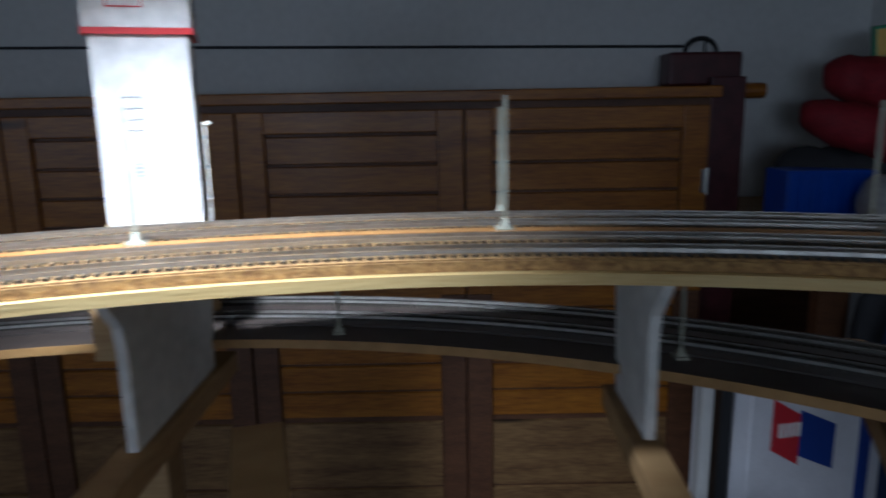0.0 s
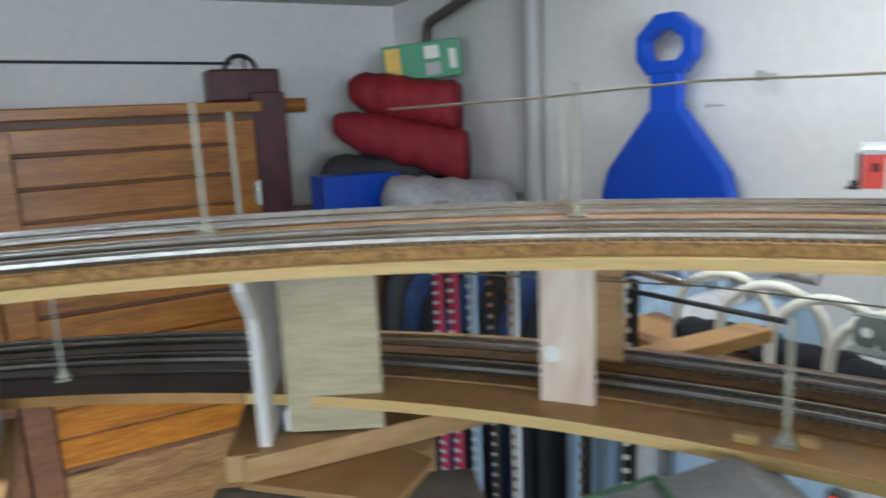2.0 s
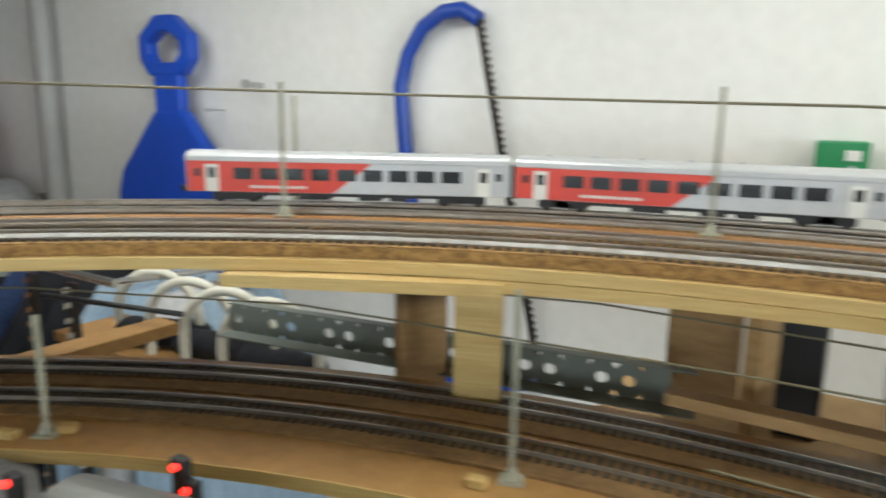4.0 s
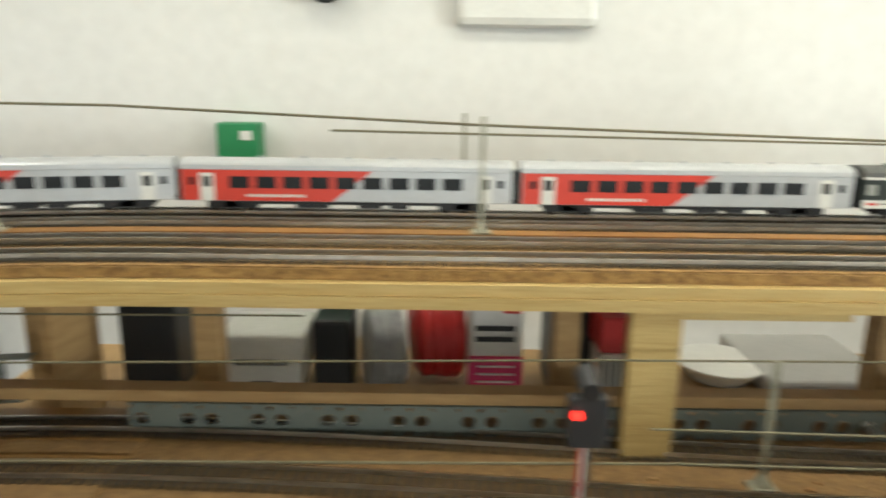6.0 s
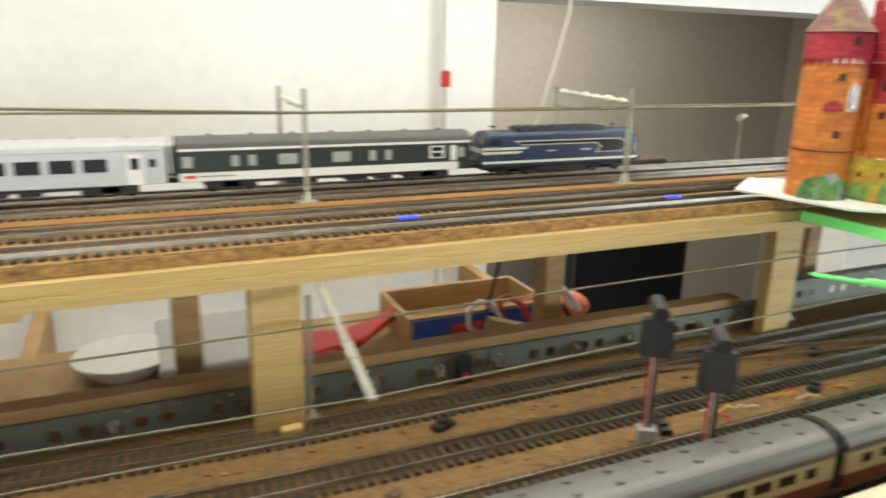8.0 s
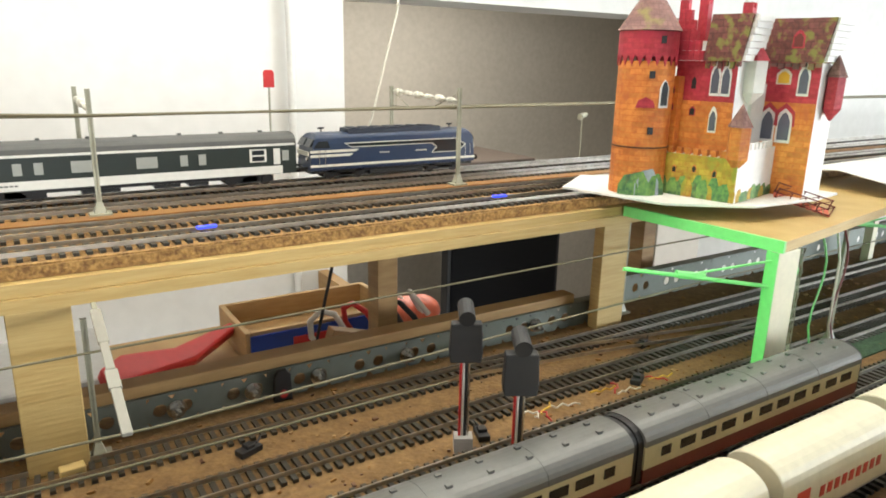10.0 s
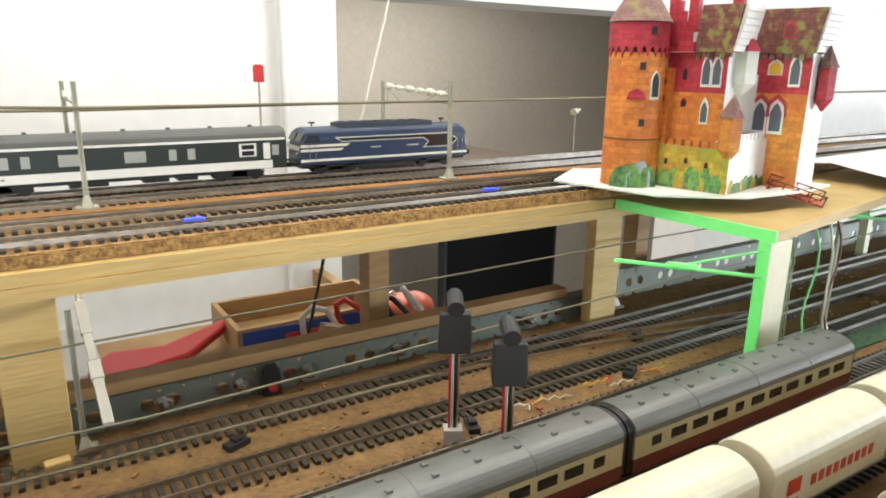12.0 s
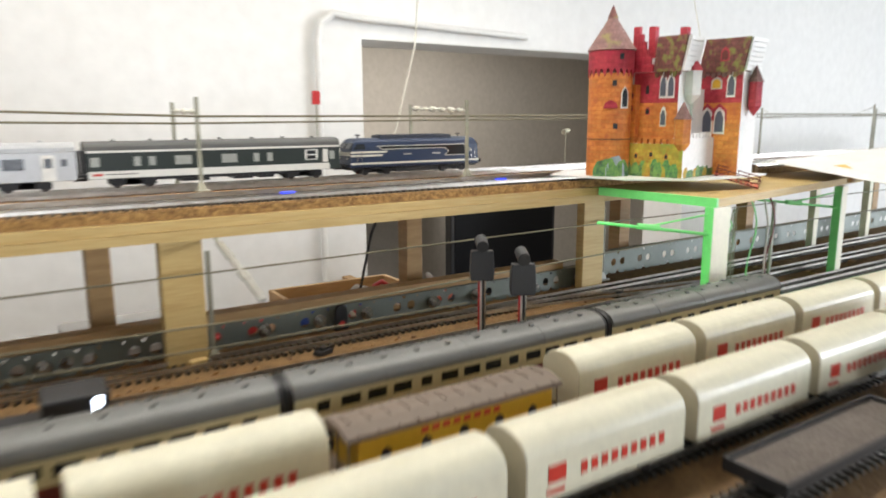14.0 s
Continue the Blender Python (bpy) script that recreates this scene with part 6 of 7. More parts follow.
for y0, y1 in ((-2.32, -1.60), (-1.60, -0.955), (-0.955, -0.325), (-0.325, 0.352)):
    bm = bmesh.new()
    st = 0.075
    box(bm, -0.0218, -0.0212, y0 + 0.004, y1 - 0.004, FLOOR + 0.082, 1.223)
    d = part("door", bm, RUSTWOOD, ward, "framed pine door")
    for ya, yb in ((y0 + 0.003, y0 + st), (y1 - st, y1 - 0.003)):
        bm = bmesh.new()
        box(bm, -0.021, 0.0, ya, yb, 0.70, 1.225)
        part("stile", bm, PINE, d, bevel=0.003)
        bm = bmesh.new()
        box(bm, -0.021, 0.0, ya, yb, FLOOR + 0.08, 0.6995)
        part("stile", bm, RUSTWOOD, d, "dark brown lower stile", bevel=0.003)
    for z0, z1 in ((FLOOR + 0.08, FLOOR + 0.17), (0.66, 0.74), (1.165, 1.225)):
        bm = bmesh.new()
        box(bm, -0.021, -0.0005, y0 + st, y1 - st, z0, z1)
        part("rail", bm, PINE, d, bevel=0.003)
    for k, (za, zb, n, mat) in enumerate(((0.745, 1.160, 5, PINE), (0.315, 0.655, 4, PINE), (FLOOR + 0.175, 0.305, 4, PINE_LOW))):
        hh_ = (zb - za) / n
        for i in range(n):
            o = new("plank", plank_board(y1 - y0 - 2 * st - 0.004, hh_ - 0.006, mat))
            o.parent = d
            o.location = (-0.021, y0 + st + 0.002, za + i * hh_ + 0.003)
    if y1 < 0:
        continue
    bm = bmesh.new()
    box(bm, -0.004, 0.0095, y1 - 0.022, y1 - 0.002, 0.985, 1.05)
    cyl(bm, (0.011, y1 - 0.006, 0.98), (0.011, y1 - 0.006, 1.055), 0.006, n=10)
    part("hinge", bm, CHROME, d, "bright steel hinge")
ob = thing("briefcase", pose(-2.56, 0.352, 1.2775), "dark burgundy leather briefcase standing on the wardrobe", "briefcase")
bm = bmesh.new()
box(bm, -0.05, 0.05, -0.102, 0.102, 0, 0.092)
part("body", bm, LEATHER, ob, bevel=0.008)
pts = [(0, 0.045 * math.cos(math.pi * i / 12), 0.092 + 0.040 * math.sin(math.pi * i / 12)) for i in range(13)]
tube("handle", pts, 0.007, BLACKP, ob)
tube("handle", [(0, 0.012 * s, 0.095 + 0.033 * k) for k in (0, 1) for s in (1,)], 0.004, BLACKP, ob)
tagged(tube("wall_cable", [(-2.79, -2.5 + 0.24 * i, 1.448 - 0.0035 * i) for i in range(13)], 0.0045, CABLEBLACK), "black cable running along the white wall", "cable")


# ---- corner pile ----
def soft_roll(name, p, q, r, mat, label, category, seed, flat_=0.85, parent=None, r_end=None):
    """A stuffed roll from p to q with creases."""
    p, q = Vector(p), Vector(q)
    bm = bmesh.new()
    n, k = 26, 22
    d = (q - p).normalized()
    side = d.cross(Vector((0, 0, 1))).normalized()
    rows = []
    for i in range(n + 1):
        s = i / n
        e = min(1.0, math.sin(math.pi * min(max(s, 0.0), 1.0)) * 3.2) ** 0.4 if 0 < s < 1 else 0.25
        sq = 0.0
        if r_end is not None:
            e = (min(1.0, 0.3 + 5 * s) ** 0.5 if s < 0.5 else 1.0 if s < 0.97 else 0.90) * (1 + (r_end / r - 1) * s)
            sq = max(0.0, s - 0.45) * 1.2
        row = []
        for j in range(k):
            a = 2 * math.pi * j / k
            w = 1 + 0.10 * noise.noise(Vector((s * 7 + seed, math.cos(a) * 1.6, math.sin(a) * 1.6))) + 0.035 * math.sin(s * 40 + 3 * noise.noise(Vector((seed, a, s * 4))))
            c = p + (q - p) * s
            w *= 1 + sq * (1 / max(abs(math.cos(a)), abs(math.sin(a))) - 1)
            row.append(bm.verts.new(c + side * (r * e * w * math.cos(a)) + Vector((0, 0, 1)) * (r * flat_ * e * w * math.sin(a))))
        rows.append(row)
    for u, v in zip(rows, rows[1:]):
        for j in range(k):
            bm.faces.new((u[j], u[(j + 1) % k], v[(j + 1) % k], v[j]))
    bm.faces.new(rows[0]), bm.faces.new(rows[-1])
    return tagged(finish(name, bm, mat, parent, smooth=True), label, category)


shelf = thing("corner_shelf", Matrix.Identity(4), "pine corner shelf on dark brown legs", "shelf")
bm = bmesh.new()
box(bm, -2.79, -2.05, 0.47, 0.955, 0.90, 0.925)
part("board", bm, PINE_PALE, shelf, bevel=0.003)
for x0, x1, y0, y1 in ((-2.78, -2.74, 0.475, 0.95), (-2.10, -2.06, 0.88, 0.95), (-2.10, -2.06, 0.475, 0.545)):
    bm = bmesh.new()
    box(bm, x0, x1, y0, y1, FLOOR, 0.90)
    part("leg", bm, RUSTWOOD, shelf, "dark brown leg")
soft_roll("sleeping_bag", (-2.40, 0.575, 1.195), (-2.17, 0.885, 1.090), 0.064, REDFABRIC, "rolled crimson nylon sleeping bag", "sleeping bag", 1.0, r_end=0.092)
soft_roll("sleeping_bag", (-2.42, 0.64, 1.295), (-2.21, 0.885, 1.235), 0.070, REDFABRIC, "rolled crimson nylon sleeping bag on another", "sleeping bag", 5.0, r_end=0.084)
soft_roll("dark_bag", (-2.45, 0.53, 1.03), (-2.25, 0.90, 1.02), 0.095, DARKFABRIC, "limp charcoal fabric bag", "bag", 9.0)
soft_roll("plastic_bag", (-2.16, 0.60, 0.99), (-2.02, 0.95, 0.95), 0.085, CLEARBAG, "crumpled translucent white plastic bag", "plastic bag", 13.0, 0.9)
ob = thing("printed_box", pose(-2.34, 0.845, 1.322, 5, -5, 62), "green printed carton with small pictures", "box")
bm = bmesh.new()
box(bm, -0.115, 0.115, -0.05, 0.05, 0, 0.105)
part("carton", bm, GREENPRINT, ob, bevel=0.002)
for x, z, w_, h_, m in ((-0.085, 0.055, 0.022, 0.042, YELLOWW), (-0.085, 0.020, 0.020, 0.014, WINPALE), (0.030, 0.075, 0.022, 0.018, CREAM), (0.030, 0.028, 0.022, 0.018, PIPEGREY), (0.090, 0.050, 0.010, 0.028, CREAM)):
    bm = bmesh.new()
    box(bm, x - w_, x + w_, -0.0512, -0.050, z - h_, z + h_)
    part("printed_field", bm, m, ob)
ob = thing("crate", pose(-2.30, 0.60, 0.9255), "bright blue ribbed plastic crate", "crate")
bm = bmesh.new()
box(bm, -0.06, 0.06, -0.13, 0.10, 0, 0.135)
part("body", bm, BLUEPLASTIC, ob, bevel=0.003)
for i in range(8):
    bm = bmesh.new()
    box(bm, 0.0602, 0.066, -0.125 + i * 0.029, -0.112 + i * 0.029, 0.005, 0.130)
    part("rib", bm, BLUEPLASTIC, ob, bevel=0.001)
for i, m_ in enumerate((0.0, 0.035, 0.075)):
    bm = bmesh.new()
    cyl(bm, (-2.08, 0.80 + m_, 0.926), (-2.08, 0.80 + m_, 0.985 - 0.01 * i), 0.014, n=14)
    tagged(finish("white_bottle", bm, WHITEPLASTIC), "small white plastic bottle on the shelf", "bottle", "small bottles")

# carton with red and blue fields on a stool
bm = bmesh.new()
box(bm, -2.10, -1.80, 0.17, 0.52, 0.20, 0.23)
for x in (-2.08, -1.82):
    for y in (0.19, 0.50):
        box(bm, x - 0.02, x + 0.02, y - 0.02, y + 0.02, FLOOR, 0.20)
tagged(finish("stool", bm, PINE_PALE, bevel=0.003), "plain pine stool under the cartons", "stool")
ob = thing("carton", pose(-1.93, 0.36, 0.2305, 0, 0, 12), "white carton with red and blue printed fields", "carton")
bm = bmesh.new()
box(bm, -0.10, 0.10, -0.17, 0.15, 0, 0.45)
part("body", bm, LILACWHITE, ob, bevel=0.003)
for y0, y1, z0, z1, m in ((-0.12, -0.055, 0.29, 0.41, INKRED), (-0.055, 0.03, 0.27, 0.38, INKBLUE), (0.09, 0.12, 0.0, 0.40, INKBLUE)):
    bm = bmesh.new()
    prism(bm, [(y0, z0 + 0.02), (y1, z0 - 0.02), (y1, z1 - 0.03), (y0, z1 + 0.01)], 0, 0.001, Matrix.Translation((0.10, 0, 0)) @ Matrix(((0, 0, 1, 0), (1, 0, 0, 0), (0, 1, 0, 0), (0, 0, 0, 1))))
    part("printed_field", bm, m, ob)
bm = bmesh.new()
for i in range(6):
    box(bm, 0.1012, 0.1018, -0.105 + i * 0.009, -0.099 + i * 0.009, 0.335, 0.365)
part("lettering", bm, WHITECARD, ob)
for y in (0.145, 0.185):
    bm = bmesh.new()
    box(bm, -1.88, -1.84, y - 0.012, y + 0.012, FLOOR, 0.70)
    tagged(finish("metal_upright", bm, PIPEGREY if y < 0.16 else BLACKP, bevel=0.002), "narrow metal upright beside the cartons", "upright", "uprights")

# ---- pipes ----
tagged(tube("brown_pipe", [(-2.46, 0.925, 0.95), (-2.46, 0.925, 1.46), (-2.455, 0.925, 1.485), (-2.435, 0.925, 1.500), (-2.25, 0.925, 1.530), (-1.95, 0.925, 1.575), (-1.7, 0.925, 1.60)], 0.016, PIPEBROWN), "brown painted pipe bending up along the wall", "pipe")
tagged(tube("grey_pipe", [(-1.92, 0.935, FLOOR), (-1.92, 0.935, CEILING)], 0.024, PIPEGREY), "grey vertical drain pipe on the wall", "pipe")
tagged(tube("conduit", [(0.755, 0.958, 0.4), (0.755, 0.958, 1.33), (0.762, 0.958, 1.36), (0.785, 0.958, 1.375), (0.85, 0.958, 1.370), (1.2, 0.958, 1.36)], 0.006, WHITEPLASTIC), "thin pale conduit bent over the doorway", "conduit")

# ---- blue mini sledge hanging on the wall ----
ob = thing("sledge", pose(-1.455, 0.905, 0.0), "cobalt blue plastic shovel-shaped sledge hanging on a nail", "sledge")
bm = bmesh.new()
outer = [(-0.020, 1.212), (-0.042, 1.205), (-0.16, 1.08), (-0.178, 1.03), (-0.180, 0.92), (-0.15, 0.86), (0.15, 0.86), (0.175, 0.92), (0.173, 1.03), (0.155, 1.09), (0.050, 1.205), (0.036, 1.212)]
prism(bm, [(x, z) for x, z in outer], 0, 0.03, Matrix(((1, 0, 0, 0), (0, 0, 1, 0), (0, 1, 0, 0), (0, 0, 0, 1))))
part("seat", bm, BLUEPLASTIC, ob, "broad dished seat", bevel=0.010)
bm = bmesh.new()
prism(bm, [(-0.036, 1.200), (0.040, 1.200), (0.040, 1.285), (-0.036, 1.285)], 0.002, 0.026, Matrix(((1, 0, 0, 0), (0, 0, 1, 0), (0, 1, 0, 0), (0, 0, 0, 1))))
part("neck", bm, BLUEPLASTIC, ob, bevel=0.005)
bm = bmesh.new()
o_ = [(-0.045, 1.275), (-0.073, 1.305), (-0.073, 1.352), (-0.022, 1.390), (0.026, 1.390), (0.077, 1.352), (0.077, 1.305), (0.049, 1.275)]
i_ = [(-0.028, 1.300), (-0.045, 1.315), (-0.045, 1.338), (-0.012, 1.358), (0.016, 1.358), (0.048, 1.338), (0.048, 1.315), (0.032, 1.300)]
va = [[bm.verts.new((x, y, z)) for x, z in o] for o, y in ((o_, 0.0), (i_, 0.0), (i_, 0.028), (o_, 0.028))]
for u, v in ((0, 1), (1, 2), (2, 3), (3, 0)):
    for k in range(8):
        bm.faces.new((va[u][k], va[u][(k + 1) % 8], va[v][(k + 1) % 8], va[v][k]))
part("grip", bm, BLUEPLASTIC, ob, "ring grip", bevel=0.004)
for x, z, r in ((-1.45, 1.352, 0.006), (-1.252, 1.258, 0.010), (-1.36, 1.21, 0.004)):
    bm = bmesh.new()
    cyl(bm, (x, 0.97, z), (x, 0.93, z), r * 0.5, n=10)
    cyl(bm, (x, 0.932, z), (x, 0.925, z), r, n=10)
    tagged(finish("wall_nail", bm, PIPEGREY), "small grey nail in the wall", "nail", "wall nails")

# ---- bow saw ----
ob = thing("bow_saw", pose(0, 0.945, 0), "bow saw with blue tubular frame and toothed blade", "saw")
tube("frame", [(-0.772, 0, 1.352), (-0.80, 0, 1.368), (-0.835, 0, 1.366), (-0.872, 0, 1.345), (-0.900, 0, 1.305), (-0.914, 0, 1.255), (-0.908, 0, 1.19), (-0.898, 0, 1.10), (-0.872, 0, 0.93), (-0.855, 0, 0.84), (-0.83, 0, 0.79), (-0.78, 0, 0.765), (-0.66, 0, 0.80)], 0.0125, BLUESTEEL, ob)
bm = bmesh.new()
b0, b1 = Vector((-0.775, 0, 1.352)), Vector((-0.648, 0, 0.80))
dd = (b1 - b0).normalized()
nn = Vector((-dd.z, 0, dd.x))
q = [bm.verts.new(b0 + nn * 0.006 + Vector((0, 0.001, 0))), bm.verts.new(b0 - nn * 0.004 + Vector((0, 0.001, 0))), bm.verts.new(b1 - nn * 0.004 + Vector((0, 0.001, 0))), bm.verts.new(b1 + nn * 0.006 + Vector((0, 0.001, 0)))]
bm.faces.new(q)
q2 = [bm.verts.new(v.co - Vector((0, 0.002, 0))) for v in q]
bm.faces.new(q2[::-1])
for i in range(4):
    bm.faces.new((q[i], q[(i + 1) % 4], q2[(i + 1) % 4], q2[i]))
k = int((b1 - b0).length / 0.011)
for i in range(k):
    c = b0 + dd * (i + 0.5) * 0.011
    s_ = 1.0
    vs_ = [bm.verts.new(c + dd * 0.005 * a - nn * (-0.006 if h_ == 0 else -0.0115) + Vector((0, yy, 0))) for yy in (-0.001, 0.001) for a, h_ in ((-1, 0), (1, 0), (0, 1))]
    bm.faces.new(vs_[:3]), bm.faces.new(vs_[3:])
    for j in range(3):
        bm.faces.new((vs_[j], vs_[(j + 1) % 3], vs_[3 + (j + 1) % 3], vs_[3 + j]))
part("blade", bm, SAWBLADE, ob, "dark toothed blade")

# ---- small fittings on the north wall ----
ob = thing("wall_socket", pose(-0.278, 0.97, 1.165), "small green box with a white label on the wall", "socket box")
bm = bmesh.new()
box(bm, -0.028, 0.028, -0.035, 0, -0.026, 0.026)
part("box", bm, GREENPRINT, ob, bevel=0.002)
bm = bmesh.new()
box(bm, 0.004, 0.020, -0.0362, -0.035, 0.004, 0.016)
part("label", bm, WHITECARD, ob)
bm = bmesh.new()
box(bm, 0.012, 0.200, 0.945, 0.97, 1.318, 1.50)
tagged(finish("wall_panel", bm, WHITEPLASTIC, bevel=0.012), "white plastic cover panel high on the wall", "panel")
bm = bmesh.new()
cyl(bm, (-0.155, 0.97, 1.372), (-0.155, 0.93, 1.365), 0.022, n=16)
cyl(bm, (-0.155, 0.93, 1.365), (-0.13, 0.92, 1.37), 0.010, n=10)
tagged(finish("wall_fitting", bm, BLACKP, bevel=0.002), "small round black fitting on the wall", "fitting")
tagged(tube("hanging_string", [(0.765, 0.62, 1.598), (0.741, 0.62, 1.294), (0.712, 0.62, 1.19), (0.684, 0.62, 1.132)], 0.0011, CREAM), "pale string hanging from the ceiling", "string")
tagged(tube("hanging_string", [(1.30, 0.70, 1.598), (1.345, 0.66, 1.34), (1.36, 0.64, 1.133)], 0.0010, CREAM), "pale string hanging from the ceiling", "string")
tagged(tube("black_lead", [(0.655, 0.55, 1.110), (0.638, 0.55, 1.073), (0.620, 0.55, 1.000), (0.615, 0.55, 0.95)], 0.0016, CABLEBLACK), "black lead hanging below the deck", "cable")
# tall speaker-like lamp on the upper deck
ob = thing("model_floodlight", pose(1.03, 0.655, UP - 0.006), "tiny grey floodlight on a thin pole", "model lamp")
bm = bmesh.new()
cyl(bm, (0, 0, 0), (0, 0, 0.055), 0.0008, n=8)
cyl(bm, (-0.008, -0.004, 0.056), (0.010, 0.004, 0.058), 0.004, 0.0028, n=12)
box(bm, -0.01, 0.01, -0.03, 0.01, -0.006, 0)
part("head", bm, MAST, ob)

# ---- shelf with goods behind the girder ----
bm = bmesh.new()
box(bm, -0.45, 0.83, 0.578, 0.775, 0.925, 0.940)
tagged(finish("back_shelf", bm, PINE_PALE, bevel=0.002), "pine shelf board on the wall behind the railway", "shelf")
for x in (-0.1, 0.2, 0.8):
    bm = bmesh.new()
    prism(bm, [(0.64, 0.9248), (0.9695, 0.9248), (0.9695, 0.70)], x - 0.008, x + 0.008, Matrix(((0, 0, 1, 0), (1, 0, 0, 0), (0, 1, 0, 0), (0, 0, 0, 1))))
    tagged(finish("shelf_bracket", bm, PINE_PALE), "triangular wooden bracket under the shelf", "bracket", "shelf brackets")


def goods(name, x0, x1, y0, y1, z1, mat, label, category, taper=0.0, bevel=0.004):
    bm = bmesh.new()
    vs_ = box(bm, x0, x1, y0, y1, 0.9405, z1)
    cx, cy = (x0 + x1) / 2, (y0 + y1) / 2
    for v in bm.verts:
        if v.co.z < 0.95:
            v.co.x = cx + (v.co.x - cx) * (1 - taper)
            v.co.y = cy + (v.co.y - cy) * (1 - taper)
    return tagged(finish(name, bm, mat, bevel=bevel), label, category)


b_ = goods("white_tub", -0.218, -0.132, 0.62, 0.70, 1.010, WHITEPLASTIC, "white tapered plastic tub with faint print", "tub", 0.22)
bm = bmesh.new()
for i in range(7):
    box(bm, -0.200 + i * 0.0075, -0.1945 + i * 0.0075, 0.6225, 0.6237, 0.980, 0.986)
box(bm, -0.186, -0.164, 0.626, 0.6272, 0.955, 0.970)
part("print", bm, ROOFGREY, b_)
goods("black_jar", -0.128, -0.090, 0.64, 0.70, 1.02, BLACKP, "black plastic jar with lid", "jar")
soft_roll("grey_bag", (-0.082, 0.66, 0.985), (-0.038, 0.67, 0.985), 0.045, CLEARBAG, "crumpled lilac grey plastic bag", "plastic bag", 21.0)
soft_roll("red_bag", (-0.034, 0.68, 1.0), (0.020, 0.69, 0.995), 0.055, REDPLASTIC, "shiny red and white plastic bag", "plastic bag", 25.0)
soft_roll("green_cloth", (-0.19, 0.74, 1.04), (-0.05, 0.74, 1.045), 0.030, GREENPRINT, "crumpled green cloth behind the tub", "cloth", 29.0)
b_ = goods("bottle_box", 0.026, 0.078, 0.63, 0.70, 1.075, WHITECARD, "white and magenta printed packet", "packet")
bm = bmesh.new()
box(bm, 0.0255, 0.0785, 0.6285, 0.6298, 0.943, 0.990)
part("magenta_field", bm, MAGENTA, b_)
bm = bmesh.new()
for i in range(4):
    box(bm, 0.034, 0.070, 0.6272, 0.6284, 0.955 + i * 0.008, 0.9566 + i * 0.008)
part("lettering", bm, WHITECARD, b_)
bm = bmesh.new()
for z in (1.005, 1.016):
    box(bm, 0.032, 0.070, 0.6285, 0.6298, z, z + 0.005)
box(bm, 0.058, 0.076, 0.6285, 0.6298, 1.034, 1.042, mat=1)
part("print", bm, [BLACKP, REDPLASTIC], b_)
goods("black_case", 0.108, 0.185, 0.64, 0.72, 1.09, BLACKP, "black upright plastic case on the shelf", "case")
goods("black_case", -0.318, -0.262, 0.64, 0.72, 1.09, BLACKP, "black upright plastic case on the shelf", "case")
goods("beige_board", -0.385, -0.325, 0.60, 0.62, 1.08, PINE_PALE, "beige wooden board standing on the shelf", "board", bevel=0.002)
b_ = goods("carton", 0.142, 0.167, 0.585, 0.625, 1.012, WHITECARD, "slim white carton with a red cap and grey bars", "carton")
bm = bmesh.new()
box(bm, 0.141, 0.168, 0.583, 0.627, 1.0125, 1.046)
part("cap", bm, REDPLASTIC, b_, "glossy red cap", bevel=0.003)
for i in range(4):
    bm = bmesh.new()
    box(bm, 0.1452 + i * 0.006, 0.1472 + i * 0.006, 0.5835, 0.5848, 0.950, 1.005)
    part("bar", bm, ROOFGREY, b_)
goods("grey_tray", 0.33, 0.46, 0.64, 0.78, 0.962, PIPEGREY, "low grey tray on the shelf", "tray")
bm = bmesh.new()
cyl(bm, (0.30, 0.70, 0.9405), (0.30, 0.70, 0.958), 0.030, 0.046, n=28)
cyl(bm, (0.30, 0.70, 0.958), (0.30, 0.70, 0.9605), 0.048, n=28)
tagged(finish("white_dish", bm, WHITEPLASTIC, bevel=0.001), "shallow white plastic dish on the shelf", "dish")
ob = thing("secateurs", pose(0.50, 0.67, 0.941, 0, 0, 24) @ Matrix.Scale(1.25, 4), "red handled garden shears lying on the shelf", "shears")
bm = bmesh.new()
prism(bm, [(-0.05, -0.008), (0.02, -0.012), (0.07, 0.002), (0.07, 0.010), (0.01, 0.006), (-0.03, 0.016), (-0.05, 0.010)], 0.01, 0.024, Matrix.Rotation(radians(35), 4, "X"))
part("handle", bm, REDPLASTIC, ob, bevel=0.003)
bm = bmesh.new()
prism(bm, [(-0.05, -0.02), (-0.02, -0.024), (0.01, -0.016), (0.0, -0.006), (-0.04, -0.006)], 0.0, 0.014)
part("grip", bm, REDPLASTIC, ob, bevel=0.003)
ob = thing("wooden_tray", pose(0.672, 0.70, 0.9405), "open pine tray with a dark blue and red front", "tray")
bm = bmesh.new()
box(bm, -0.09, 0.09, -0.05, 0.05, 0, 0.006)
box(bm, -0.09, 0.09, 0.044, 0.05, 0.006, 0.034)
box(bm, -0.09, -0.084, -0.05, 0.044, 0.006, 0.034)
box(bm, 0.084, 0.09, -0.05, 0.044, 0.006, 0.034)
box(bm, -0.084, 0.084, -0.05, -0.044, 0.006, 0.034)
part("frame", bm, PINE_PALE, ob, bevel=0.001)
bm = bmesh.new()
box(bm, -0.085, 0.083, -0.0525, -0.0502, 0.003, 0.030)
box(bm, -0.040, 0.000, -0.054, -0.0526, 0.008, 0.022, mat=1)
part("front_print", bm, [BLUESTEEL, REDPLASTIC], ob)
